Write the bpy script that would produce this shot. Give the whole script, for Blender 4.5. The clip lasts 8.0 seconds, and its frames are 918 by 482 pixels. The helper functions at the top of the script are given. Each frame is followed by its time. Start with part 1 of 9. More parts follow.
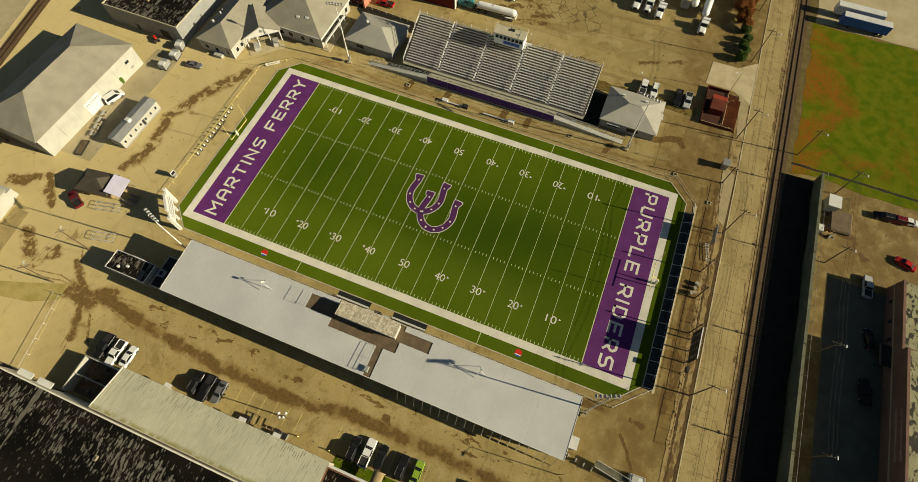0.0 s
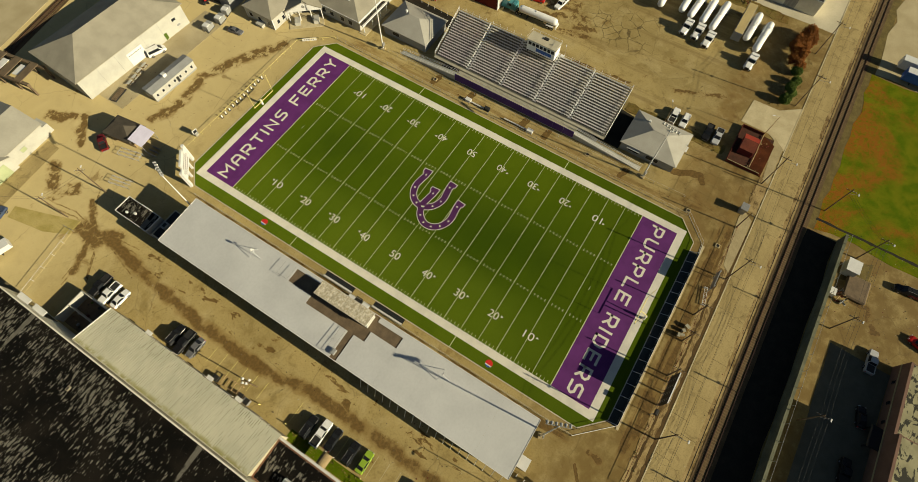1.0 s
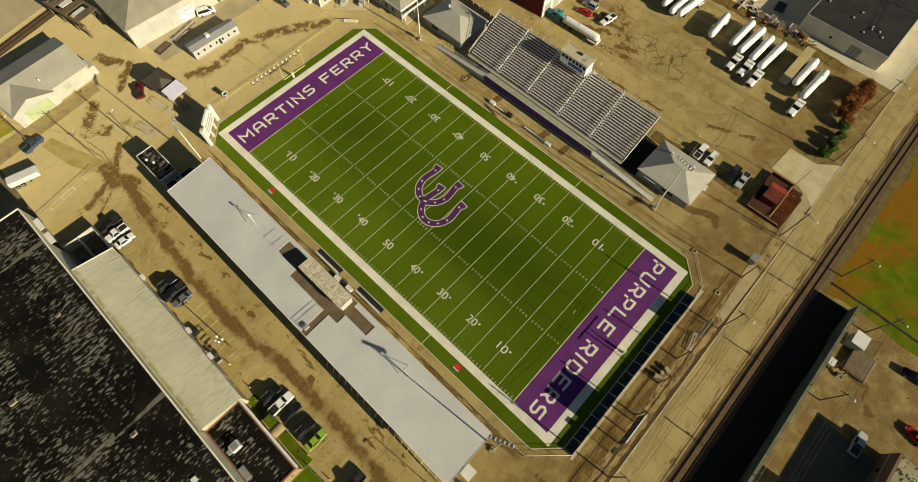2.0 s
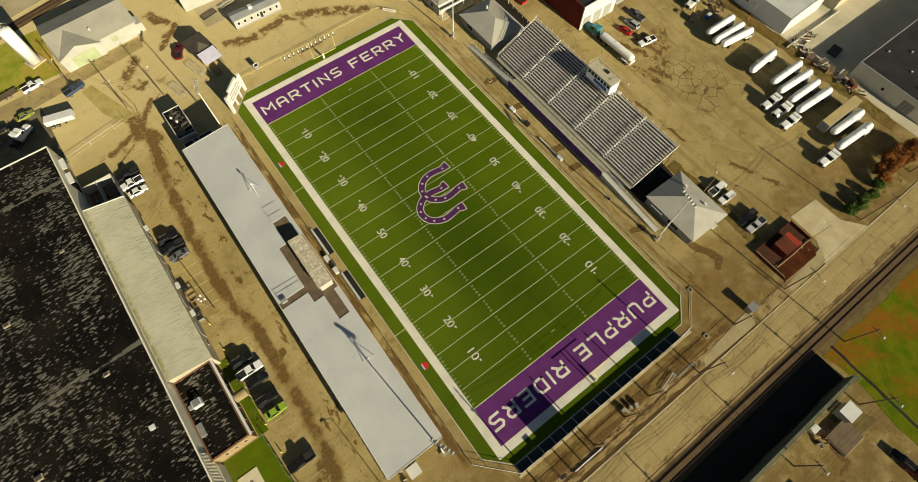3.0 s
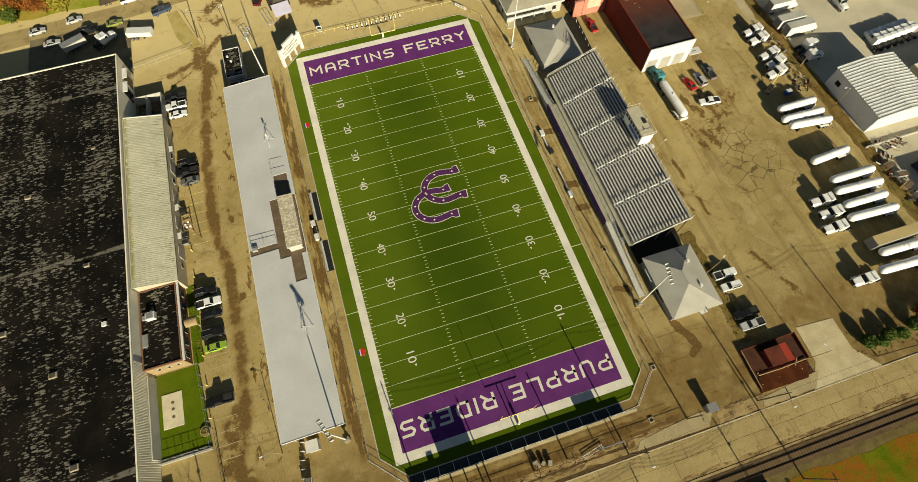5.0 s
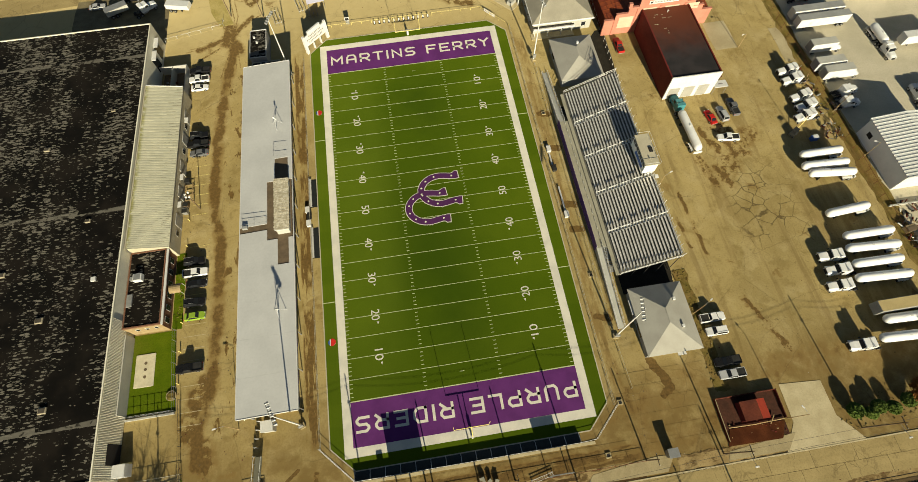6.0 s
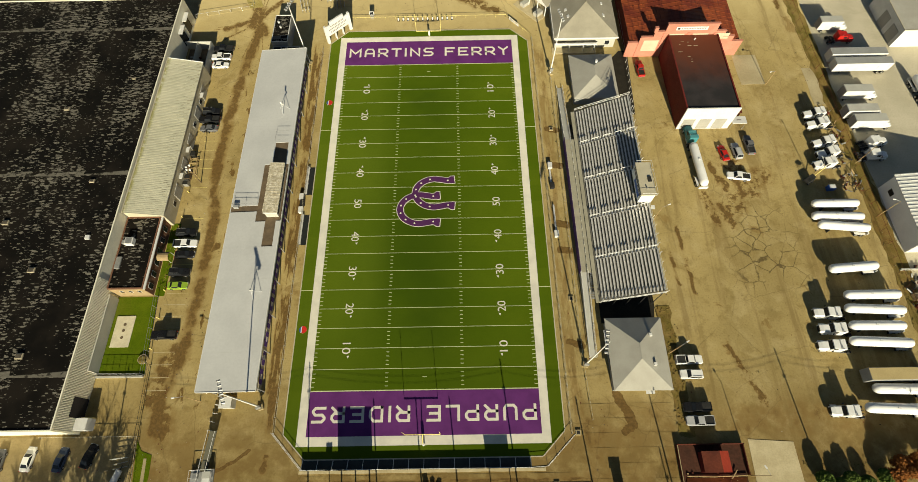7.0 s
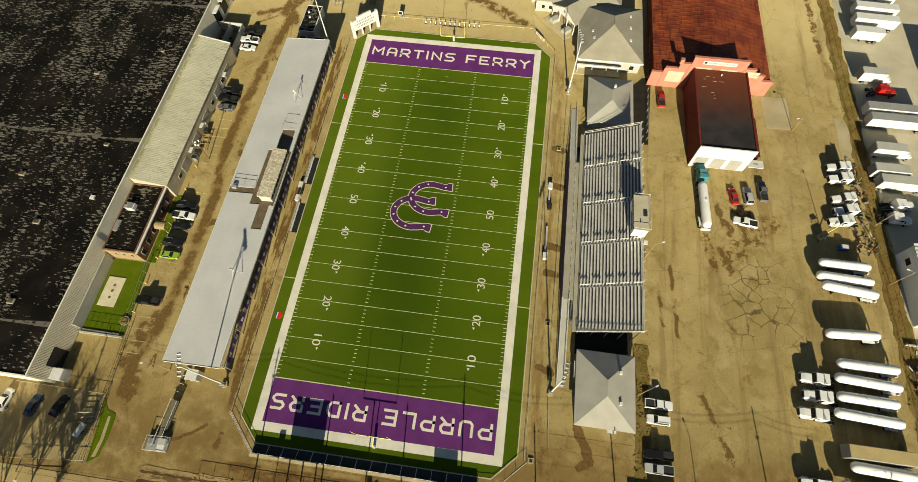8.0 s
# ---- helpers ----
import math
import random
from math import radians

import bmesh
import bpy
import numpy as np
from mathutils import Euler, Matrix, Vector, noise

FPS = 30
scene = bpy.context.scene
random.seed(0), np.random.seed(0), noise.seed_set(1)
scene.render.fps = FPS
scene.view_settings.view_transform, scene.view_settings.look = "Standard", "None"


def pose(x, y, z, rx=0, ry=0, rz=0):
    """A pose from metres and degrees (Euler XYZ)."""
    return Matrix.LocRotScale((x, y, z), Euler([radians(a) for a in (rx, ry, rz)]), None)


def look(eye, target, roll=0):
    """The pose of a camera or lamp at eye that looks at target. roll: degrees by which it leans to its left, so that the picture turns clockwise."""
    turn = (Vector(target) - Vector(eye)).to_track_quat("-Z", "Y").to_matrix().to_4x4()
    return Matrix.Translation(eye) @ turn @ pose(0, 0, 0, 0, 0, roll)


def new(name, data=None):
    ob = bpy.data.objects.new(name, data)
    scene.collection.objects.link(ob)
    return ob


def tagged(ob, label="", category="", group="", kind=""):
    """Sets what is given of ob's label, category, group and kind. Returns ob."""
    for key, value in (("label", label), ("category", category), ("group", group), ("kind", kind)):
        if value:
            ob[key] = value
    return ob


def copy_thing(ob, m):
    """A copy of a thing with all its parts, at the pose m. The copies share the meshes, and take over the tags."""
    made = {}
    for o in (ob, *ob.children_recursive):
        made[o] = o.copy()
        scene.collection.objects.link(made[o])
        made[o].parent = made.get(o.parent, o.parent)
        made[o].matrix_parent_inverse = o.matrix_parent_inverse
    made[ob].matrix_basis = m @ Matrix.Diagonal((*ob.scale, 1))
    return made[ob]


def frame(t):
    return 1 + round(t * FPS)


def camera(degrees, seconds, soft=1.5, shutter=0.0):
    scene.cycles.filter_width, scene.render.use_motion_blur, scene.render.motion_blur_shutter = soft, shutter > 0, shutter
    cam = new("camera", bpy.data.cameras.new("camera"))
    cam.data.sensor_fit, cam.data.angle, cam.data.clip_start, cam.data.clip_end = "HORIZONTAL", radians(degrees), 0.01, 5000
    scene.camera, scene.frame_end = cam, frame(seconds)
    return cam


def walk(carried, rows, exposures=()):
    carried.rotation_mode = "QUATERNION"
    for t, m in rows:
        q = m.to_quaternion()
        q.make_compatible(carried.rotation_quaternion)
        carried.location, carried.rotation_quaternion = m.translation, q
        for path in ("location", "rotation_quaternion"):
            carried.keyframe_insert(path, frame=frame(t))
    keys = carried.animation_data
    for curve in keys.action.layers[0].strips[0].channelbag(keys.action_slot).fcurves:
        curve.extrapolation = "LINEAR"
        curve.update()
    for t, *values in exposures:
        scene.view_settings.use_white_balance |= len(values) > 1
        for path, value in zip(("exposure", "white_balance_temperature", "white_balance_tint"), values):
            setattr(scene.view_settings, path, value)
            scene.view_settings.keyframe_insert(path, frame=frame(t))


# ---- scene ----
cam = camera(84.2, 8.0, 0.8)
PATH = [
    (0, (-56.741, -29.437, 111.539), (-55.937, -29.12, 109.735), 0.5),
    (0.5, (-53.784, -33.96, 111.576), (-53.019, -33.578, 109.768), 0.9),
    (1, (-50.642, -38.379, 111.622), (-49.919, -37.933, 109.811), 0.8),
    (1.5, (-47.093, -42.535, 111.666), (-46.419, -42.027, 109.852), 1.0),
    (3, (-34.726, -53.608, 111.633), (-34.22, -52.943, 109.816), 0.5),
    (3.5, (-30.155, -56.624, 111.609), (-29.709, -55.915, 109.793), 0.3),
    (4, (-25.199, -58.977, 111.596), (-24.816, -58.234, 109.779), 0.1),
    (4.5, (-19.894, -60.682, 111.619), (-19.577, -59.91, 109.801), -0.1),
    (6, (-3.031, -63.487, 111.746), (-2.912, -62.655, 109.931), -1.1),
    (6.5, (2.598, -63.526, 111.737), (2.654, -62.685, 109.924), -1.3),
    (7, (8.214, -62.834, 111.704), (8.209, -61.99, 109.891), -1.3),
    (7.5, (13.823, -61.677, 111.662), (13.752, -60.832, 109.851), -1.1),
    (8, (19.431, -60.368, 111.637), (19.29, -59.523, 109.83), -1.7),
]
walk(cam, [(t, look(eye, target, roll)) for t, eye, target, roll in PATH], [(0.0, 0.56, 6770, 4), (8.0, 0.76, 6480, 4)])

# ---------------------------------------------------------------- light
SUN_EL = radians(22.0)
SUN_DIR = Vector((0.095 * math.cos(SUN_EL), -0.9955 * math.cos(SUN_EL), math.sin(SUN_EL)))
world = bpy.data.worlds.new("world")
scene.world = world
world.use_nodes = True
sky = world.node_tree.nodes.new("ShaderNodeTexSky")
sky.sky_type = 'NISHITA'
sky.sun_disc = False
sky.sun_elevation = SUN_EL
sky.sun_rotation = math.pi - 0.095
sky.air_density, sky.dust_density, sky.ozone_density = 1.0, 0.6, 1.2
world.node_tree.links.new(sky.outputs[0], world.node_tree.nodes["Background"].inputs[0])
world.node_tree.nodes["Background"].inputs[1].default_value = 0.031
sun = new("sun", bpy.data.lights.new("sun", 'SUN'))
sun.data.energy = 5.0
sun.data.angle = radians(0.5)
sun.data.color = (1.0, 0.89, 0.665)
sun.matrix_world = look(SUN_DIR * 300, (0, 0, 0))


# ---------------------------------------------------------------- materials
class Nodes:
    """Short hand for building a node material."""

    def __init__(self, name):
        self.m = bpy.data.materials.new(name)
        self.m.use_nodes = True
        self.t = self.m.node_tree
        self.b = self.t.nodes["Principled BSDF"]
        self.geo = self.t.nodes.new("ShaderNodeNewGeometry")
        self.pos = self.geo.outputs["Position"]

    def put(self, socket, value):
        if isinstance(value, bpy.types.NodeSocket):
            self.t.links.new(value, socket)
        else:
            socket.default_value = value

    def scaled(self, v, sx, sy, sz):
        n = self.t.nodes.new("ShaderNodeMapping")
        self.t.links.new(v, n.inputs["Vector"])
        n.inputs["Scale"].default_value = (sx, sy, sz)
        return n.outputs[0]

    def noise(self, scale, detail=4, rough=0.55, v=None, distort=0.0):
        n = self.t.nodes.new("ShaderNodeTexNoise")
        self.t.links.new(v or self.pos, n.inputs["Vector"])
        n.inputs["Scale"].default_value = scale
        n.inputs["Detail"].default_value = detail
        n.inputs["Roughness"].default_value = rough
        n.inputs["Distortion"].default_value = distort
        return n.outputs[0]

    def cells(self, scale, feature='DISTANCE_TO_EDGE', v=None):
        n = self.t.nodes.new("ShaderNodeTexVoronoi")
        n.feature = feature
        self.t.links.new(v or self.pos, n.inputs["Vector"])
        n.inputs["Scale"].default_value = scale
        return n.outputs["Distance"]

    def ramp(self, v, lo, hi, a=0.0, b=1.0):
        n = self.t.nodes.new("ShaderNodeMapRange")
        n.interpolation_type = 'SMOOTHSTEP'
        self.put(n.inputs[0], v)
        for i, x in enumerate((lo, hi, a, b)):
            n.inputs[i + 1].default_value = x
        return n.outputs[0]

    def math(self, op, a, b=0.0):
        n = self.t.nodes.new("ShaderNodeMath")
        n.operation = op
        self.put(n.inputs[0], a)
        self.put(n.inputs[1], b)
        return n.outputs[0]

    def mix(self, f, a, b):
        n = self.t.nodes.new("ShaderNodeMix")
        n.data_type = 'RGBA'
        self.put(n.inputs[0], f)
        self.put(n.inputs[6], a if isinstance(a, bpy.types.NodeSocket) else (*a, 1))
        self.put(n.inputs[7], b if isinstance(b, bpy.types.NodeSocket) else (*b, 1))
        return n.outputs[2]

    def axis(self, i):
        n = self.t.nodes.new("ShaderNodeSeparateXYZ")
        self.t.links.new(self.pos, n.inputs[0])
        return n.outputs[i]

    def window(self, i, lo, hi, soft):
        c = self.axis(i)
        return self.math('MULTIPLY', self.ramp(c, lo - soft, lo + soft), self.math('SUBTRACT', 1.0, self.ramp(c, hi - soft, hi + soft)))

    def rand(self):
        n = self.t.nodes.new("ShaderNodeObjectInfo")
        return n.outputs["Random"]

    def done(self, color, rough=0.8, metal=0.0, bump=None, depth=0.02, spec=0.2, fuzz=0.0):
        self.put(self.b.inputs["Base Color"], color if isinstance(color, bpy.types.NodeSocket) else (*color, 1))
        self.put(self.b.inputs["Roughness"], rough)
        self.b.inputs["Metallic"].default_value = metal
        self.b.inputs["Diffuse Roughness"].default_value = fuzz
        if not isinstance(rough, float) or rough > 0.5:
            self.b.inputs["Specular IOR Level"].default_value = spec
        if bump is not None:
            n = self.t.nodes.new("ShaderNodeBump")
            n.inputs["Distance"].default_value = depth
            self.t.links.new(bump, n.inputs["Height"])
            self.t.links.new(n.outputs[0], self.b.inputs["Normal"])
        return self.m


def surf(name, a, b, scale=0.6, rough=0.8, metal=0.0, fine=9.0, fine_amount=0.25, depth=0.02, vary=0.0):
    """A two-scale surface: patches from colour a to b, finer grain on top; vary: chance per object."""
    n = Nodes(name)
    big = n.ramp(n.noise(scale, 5), 0.3, 0.7)
    col = n.mix(big, a, b)
    grain = n.noise(fine, 3)
    col = n.mix(n.math('MULTIPLY', n.ramp(grain, 0.35, 0.75), fine_amount), col, tuple(0.45 * x for x in a))
    if vary:
        col = n.mix(n.math('MULTIPLY', n.rand(), vary), col, tuple(0.5 * x for x in b))
    return n.done(col, n.ramp(grain, 0, 1, max(rough - 0.1, 0.05), min(rough + 0.1, 1)), metal, grain, depth)


def streaks(n, path, width, rag, seed_scale=0.35):
    """Mask of a ragged trail along a path of (x, y)."""
    wob = n.t.nodes.new("ShaderNodeTexNoise")
    n.t.links.new(n.pos, wob.inputs["Vector"])
    wob.inputs["Scale"].default_value = seed_scale
    wob.inputs["Detail"].default_value = 3
    wob.inputs["Roughness"].default_value = 0.5
    shift = n.t.nodes.new("ShaderNodeVectorMath")
    shift.operation = 'MULTIPLY_ADD'
    n.t.links.new(wob.outputs["Color"], shift.inputs[0])
    shift.inputs[1].default_value = (rag, rag, 0)
    n.t.links.new(n.pos, shift.inputs[2])
    out = None
    for (ax, ay), (bx, by) in zip(path, path[1:]):
        ax, ay, bx, by = ax + rag / 2, ay + rag / 2, bx + rag / 2, by + rag / 2
        rel = n.t.nodes.new("ShaderNodeVectorMath")
        rel.operation = 'SUBTRACT'
        n.t.links.new(shift.outputs[0], rel.inputs[0])
        rel.inputs[1].default_value = (ax, ay, 0)
        flat = n.t.nodes.new("ShaderNodeVectorMath")
        flat.operation = 'MULTIPLY'
        n.t.links.new(rel.outputs[0], flat.inputs[0])
        flat.inputs[1].default_value = (1, 1, 0)
        d = Vector((bx - ax, by - ay, 0))
        dot = n.t.nodes.new("ShaderNodeVectorMath")
        dot.operation = 'DOT_PRODUCT'
        n.t.links.new(flat.outputs[0], dot.inputs[0])
        dot.inputs[1].default_value = d / d.length_squared
        clamp = n.t.nodes.new("ShaderNodeClamp")
        n.t.links.new(dot.outputs["Value"], clamp.inputs[0])
        along = n.t.nodes.new("ShaderNodeVectorMath")
        along.operation = 'SCALE'
        along.inputs[0].default_value = d
        n.t.links.new(clamp.outputs[0], along.inputs["Scale"])
        gap = n.t.nodes.new("ShaderNodeVectorMath")
        gap.operation = 'DISTANCE'
        n.t.links.new(flat.outputs[0], gap.inputs[0])
        n.t.links.new(along.outputs[0], gap.inputs[1])
        mask = n.ramp(gap.outputs["Value"], width * 0.3, width * 1.6, 1.0, 0.0)
        out = mask if out is None else n.math('MAXIMUM', out, mask)
    return out


def ground_material():
    n = Nodes("dusty_ground")
    col = n.mix(n.ramp(n.noise(0.035, 6, 0.6), 0.35, 0.66), (0.41, 0.313, 0.128), (0.295, 0.222, 0.086))
    col = n.mix(n.math('MULTIPLY', n.ramp(n.noise(0.25, 6, 0.65), 0.50, 0.66), 0.5), col, (0.19, 0.133, 0.042))
    col = n.mix(n.math('MULTIPLY', n.ramp(n.noise(0.16, 5, 0.6, None, 0.7), 0.46, 0.70), 0.45), col, (0.48, 0.385, 0.19))
    col = n.mix(n.math('MULTIPLY', n.ramp(n.noise(0.9, 4, 0.6), 0.63, 0.69), 0.5), col, (0.16, 0.112, 0.04))
    col = n.mix(n.math('MULTIPLY', n.ramp(n.noise(2.5, 4, 0.6), 0.42, 0.75), 0.3), col, (0.15, 0.105, 0.035))
    # the damp wheel track in the lane beside the grandstand
    mud = streaks(n, [(-51, 62), (-53.2, 46), (-54.8, 28), (-55.0, 8), (-53.0, -2), (-52.8, -24), (-53.6, -37), (-56.2, -47), (-56.0, -53)], 1.55, 2.4)
    mud = n.math('MULTIPLY', mud, n.ramp(n.noise(0.13, 6, 0.68), 0.36, 0.60, 0.55, 1.0))
    side = n.math('MULTIPLY', n.window(0, -53.0, -46.5, 0.6), n.window(1, -50, 52, 4))
    side = n.math('MULTIPLY', side, n.ramp(n.noise(1.0, 6, 0.65, n.scaled(n.pos, 0.42, 0.16, 0.2), 0.4), 0.57, 0.61))
    mud = n.math('MAXIMUM', mud, n.math('MULTIPLY', side, 0.8))
    # churned crossing north of the stand
    star = streaks(n, [(-61.5, 61.3), (-52.0, 65.5), (-46.2, 72.5)], 1.0, 2.2, 0.4)
    star = n.math('MAXIMUM', star, streaks(n, [(-54.6, 74), (-52.4, 66), (-49.0, 59.0)], 1.3, 2.2, 0.4))
    star = n.math('MAXIMUM', star, streaks(n, [(-53.6, 62.5), (-52.0, 68.5)], 2.2, 3.0, 0.4))
    mud = n.math('MAXIMUM', mud, n.math('MULTIPLY', star, n.ramp(n.noise(0.5, 6, 0.7), 0.36, 0.6, 0.4, 1.0)))
    for mx, my, ex, ey in ((-55.5, 61, -61.5, 57), (-57.0, 62.6, -64.5, 61.5), (-53.4, 71, -58.0, 78), (-51.0, 73, -52.5, 82), (-49.4, 69, -43.5, 73), (-50.6, 60, -50.0, 52), (-52.0, 59, -54.2, 50)):
        for d in (-0.55, 0.55):
            star = n.math('MAXIMUM', star, n.math('MULTIPLY', streaks(n, [(-52.4 + d, 65.6), (mx + d, my + d), (ex + d, ey + d)], 0.2, 1.2, 0.18), 0.75))
    mud = n.math('MAXIMUM', mud, n.math('MULTIPLY', star, n.ramp(n.noise(0.9, 6, 0.7), 0.36, 0.6, 0.4, 1.0)))
    # stains of the north yard, the truck yard and the concession wash
    spots = streaks(n, [(20.1, 67.5), (10.3, 72.9), (1.6, 76.6)], 2.0, 3.5, 0.2)
    spots = n.math('MAXIMUM', spots, streaks(n, [(-35, 104), (-29, 96), (-36, 90)], 1.6, 7.0, 0.2))
    spots = n.math('MAXIMUM', spots, streaks(n, [(-44, 90), (-50, 82), (-46, 79)], 1.5, 5.0, 0.3))
    spots = n.math('MAXIMUM', spots, streaks(n, [(-1.8, 78.0), (-13.9, 76.7), (-19.5, 79.0)], 1.8, 4.0, 0.3))
    spots = n.math('MAXIMUM', spots, streaks(n, [(69.7, 0.5), (71.0, -4), (71.6, -7.5)], 1.3, 3.6, 0.5))
    spots = n.math('MAXIMUM', spots, streaks(n, [(73.2, -2), (75.0, -7.8)], 0.9, 3.0, 0.5))
    spots = n.math('MAXIMUM', spots, streaks(n, [(73, 10), (76, 3)], 1.0, 6.0, 0.3))
    spots = n.math('MAXIMUM', spots, streaks(n, [(84, 40), (84.5, 56)], 0.9, 4.0, 0.4))
    spots = n.math('MAXIMUM', spots, streaks(n, [(-32.4, -61), (-32.0, -58.8)], 0.8, 1.2, 0.6))
    spots = n.math('MAXIMUM', spots, streaks(n, [(29.7, -96), (29.4, -99), (25, -102)], 0.9, 2.5, 0.5))
    spots = n.math('MAXIMUM', spots, streaks(n, [(106, 90), (106.5, 66)], 0.8, 2.2, 0.5))
    spots = n.math('MAXIMUM', spots, streaks(n, [(66.5, -37), (69.0, -43), (72, -50)], 0.7, 3.5, 0.45))
    spots = n.math('MAXIMUM', spots, streaks(n, [(61.0, -8), (61.6, -17), (62.0, -25)], 0.55, 1.8, 0.4))
    spots = n.math('MAXIMUM', spots, streaks(n, [(58.3, -15), (59.2, -23)], 0.5, 2.2, 0.4))
    mud = n.math('MAXIMUM', mud, n.math('MULTIPLY', spots, n.ramp(n.noise(0.35, 6, 0.7), 0.40, 0.54, 0.25, 1.0)))
    churn = streaks(n, [(78.5, 11.3), (80.0, 2.8), (85.5, 6.5), (74.3, -4.5)], 3.2, 6.0, 0.25)
    mud = n.math('MAXIMUM', mud, n.math('MULTIPLY', churn, n.ramp(n.noise(0.45, 7, 0.72), 0.42, 0.58, 0.1, 0.85)))
    # faint sweep of tyre dirt across the truck yard
    sweep = streaks(n, [(95, 34), (94.4, 19.5), (88.1, 6.2), (79.4, -0.1), (75.1, -7.9)], 1.6, 3.0, 0.25)
    mud = n.math('MAXIMUM', mud, n.math('MULTIPLY', sweep, n.ramp(n.noise(0.5, 6, 0.7), 0.4, 0.65, 0.0, 0.4)))
    dirt = streaks(n, [(66, -53), (80, -52.5), (106, -55)], 3.6, 7.0, 0.16)
    mud = n.math('MAXIMUM', mud, n.math('MULTIPLY', dirt, n.ramp(n.noise(0.4, 7, 0.7), 0.36, 0.6, 0.15, 0.62)))
    broad = streaks(n, [(-55.0, -37), (-58.5, -45), (-54.0, -53)], 2.3, 4.5, 0.3)
    mud = n.math('MAXIMUM', mud, n.math('MULTIPLY', broad, n.ramp(n.noise(0.4, 6, 0.7), 0.40, 0.52, 0.2, 0.9)))
    wash = streaks(n, [(40.6, -47.3), (42.4, -50.5), (43.5, -53.5), (41.5, -54.7)], 1.0, 1.6, 0.6)
    wash = n.math('MAXIMUM', wash, streaks(n, [(-41.8, -60.8), (-38.5, -59.4), (-35.6, -57.1)], 0.4, 1.0, 0.6))
    for wy in (10.7, -6.5, -13.5, 22.0, -36.0):
        wash = n.math('MAXIMUM', wash, streaks(n, [(32.2, wy), (34.6, wy - 0.5)], 0.9, 1.2, 0.6))
    mud = n.math('MAXIMUM', mud, n.math('MULTIPLY', n.ramp(wash, 0.42, 0.56), 0.9))
    # scattered oily patches
    blot = n.ramp(n.noise(0.11, 6, 0.62, None, 0.6), 0.62, 0.68)
    mud = n.math('MAXIMUM', mud, n.math('MULTIPLY', blot, 0.55))
    # dirt worn in along both sideline walks and behind the south end
    for lo, hi, amount in ((-33.8, -31.0, 1.0), (30.7, 33.6, 0.6)):
        walk_dirt = n.math('MULTIPLY', n.window(0, lo, hi, 0.4), n.window(1, -54, 54, 3))
        mud = n.math('MAXIMUM', mud, n.math('MULTIPLY', walk_dirt, n.ramp(n.noise(1.0, 6, 0.65, n.scaled(n.pos, 0.7, 0.12, 1.0)), 0.38, 0.58, 0.05, amount)))
    south = n.math('MULTIPLY', n.window(1, -66.3, -63.0, 0.45), n.window(0, -30, 34, 4))
    mud = n.math('MAXIMUM', mud, n.math('MULTIPLY', south, n.ramp(n.noise(1.0, 6, 0.6, n.scaled(n.pos, 0.14, 0.6, 1.0)), 0.36, 0.56, 0.35, 0.95)))
    apron = n.math('MULTIPLY', n.window(0, 31.5, 52, 1.2), n.window(1, -66.5, -49, 2.5))
    mud = n.math('MAXIMUM', mud, n.math('MULTIPLY', apron, n.ramp(n.noise(0.16, 6, 0.65), 0.35, 0.65, 0.1, 0.7)))
    # Ground paler northward: distance haze put into its colour.
    col = n.mix(n.ramp(n.axis(1), 46, 78, 0.0, 0.68), col, (0.54, 0.435, 0.215))
    # long tyre sweeps down the truck yard
    sweepy = n.math('MULTIPLY', n.window(0, 55, 112, 2), n.window(1, -58, 110, 6))
    sweepy = n.math('MULTIPLY', sweepy, n.ramp(n.noise(1.0, 6, 0.65, n.scaled(n.pos, 0.22, 0.022, 1.0), 0.3), 0.50, 0.64, 0.0, 0.55))
    col = n.mix(sweepy, col, (0.185, 0.125, 0.045))
    # Ground mixed darker and browner towards the south.
    col = n.mix(n.math('MULTIPLY', n.ramp(n.axis(1), -62, -38, 0.85, 0.0), n.ramp(n.noise(0.22, 6, 0.66), 0.34, 0.58, 0.35, 1.0)), col, (0.165, 0.103, 0.030))
    # damp halo round a wetter, darker core
    grit = n.math('MULTIPLY', n.math('SUBTRACT', n.noise(0.4, 4, 0.52, n.scaled(n.pos, 1.0, 0.5, 1.0)), 0.5), 0.8)
    col = n.mix(n.math('MULTIPLY', n.ramp(mud, 0.02, 0.8), 0.74), col, (0.208, 0.126, 0.036))
    core = n.ramp(n.math('ADD', mud, grit), 0.52, 0.82)
    col = n.mix(n.math('MULTIPLY', core, 0.74), col, n.mix(n.ramp(n.noise(1.6, 4, 0.6), 0.4, 0.62), (0.078, 0.042, 0.010), (0.132, 0.074, 0.019)))
    # crazed asphalt in the truck yard
    warped = n.t.nodes.new("ShaderNodeVectorMath")
    warped.operation = 'ADD'
    nz = n.t.nodes.new("ShaderNodeTexNoise")
    n.t.links.new(n.pos, nz.inputs["Vector"])
    nz.inputs["Scale"].default_value = 0.6
    nz.inputs["Detail"].default_value = 4
    n.t.links.new(n.pos, warped.inputs[0])
    n.t.links.new(nz.outputs["Color"], warped.inputs[1])
    crack = n.ramp(n.cells(0.27, v=warped.outputs[0]), 0.0, 0.045, 1.0, 0.0)
    east = n.math('MULTIPLY', n.math('MULTIPLY', n.window(0, 73, 89, 4), n.window(1, -25, -4, 5)), n.ramp(n.noise(0.13, 4), 0.40, 0.50))
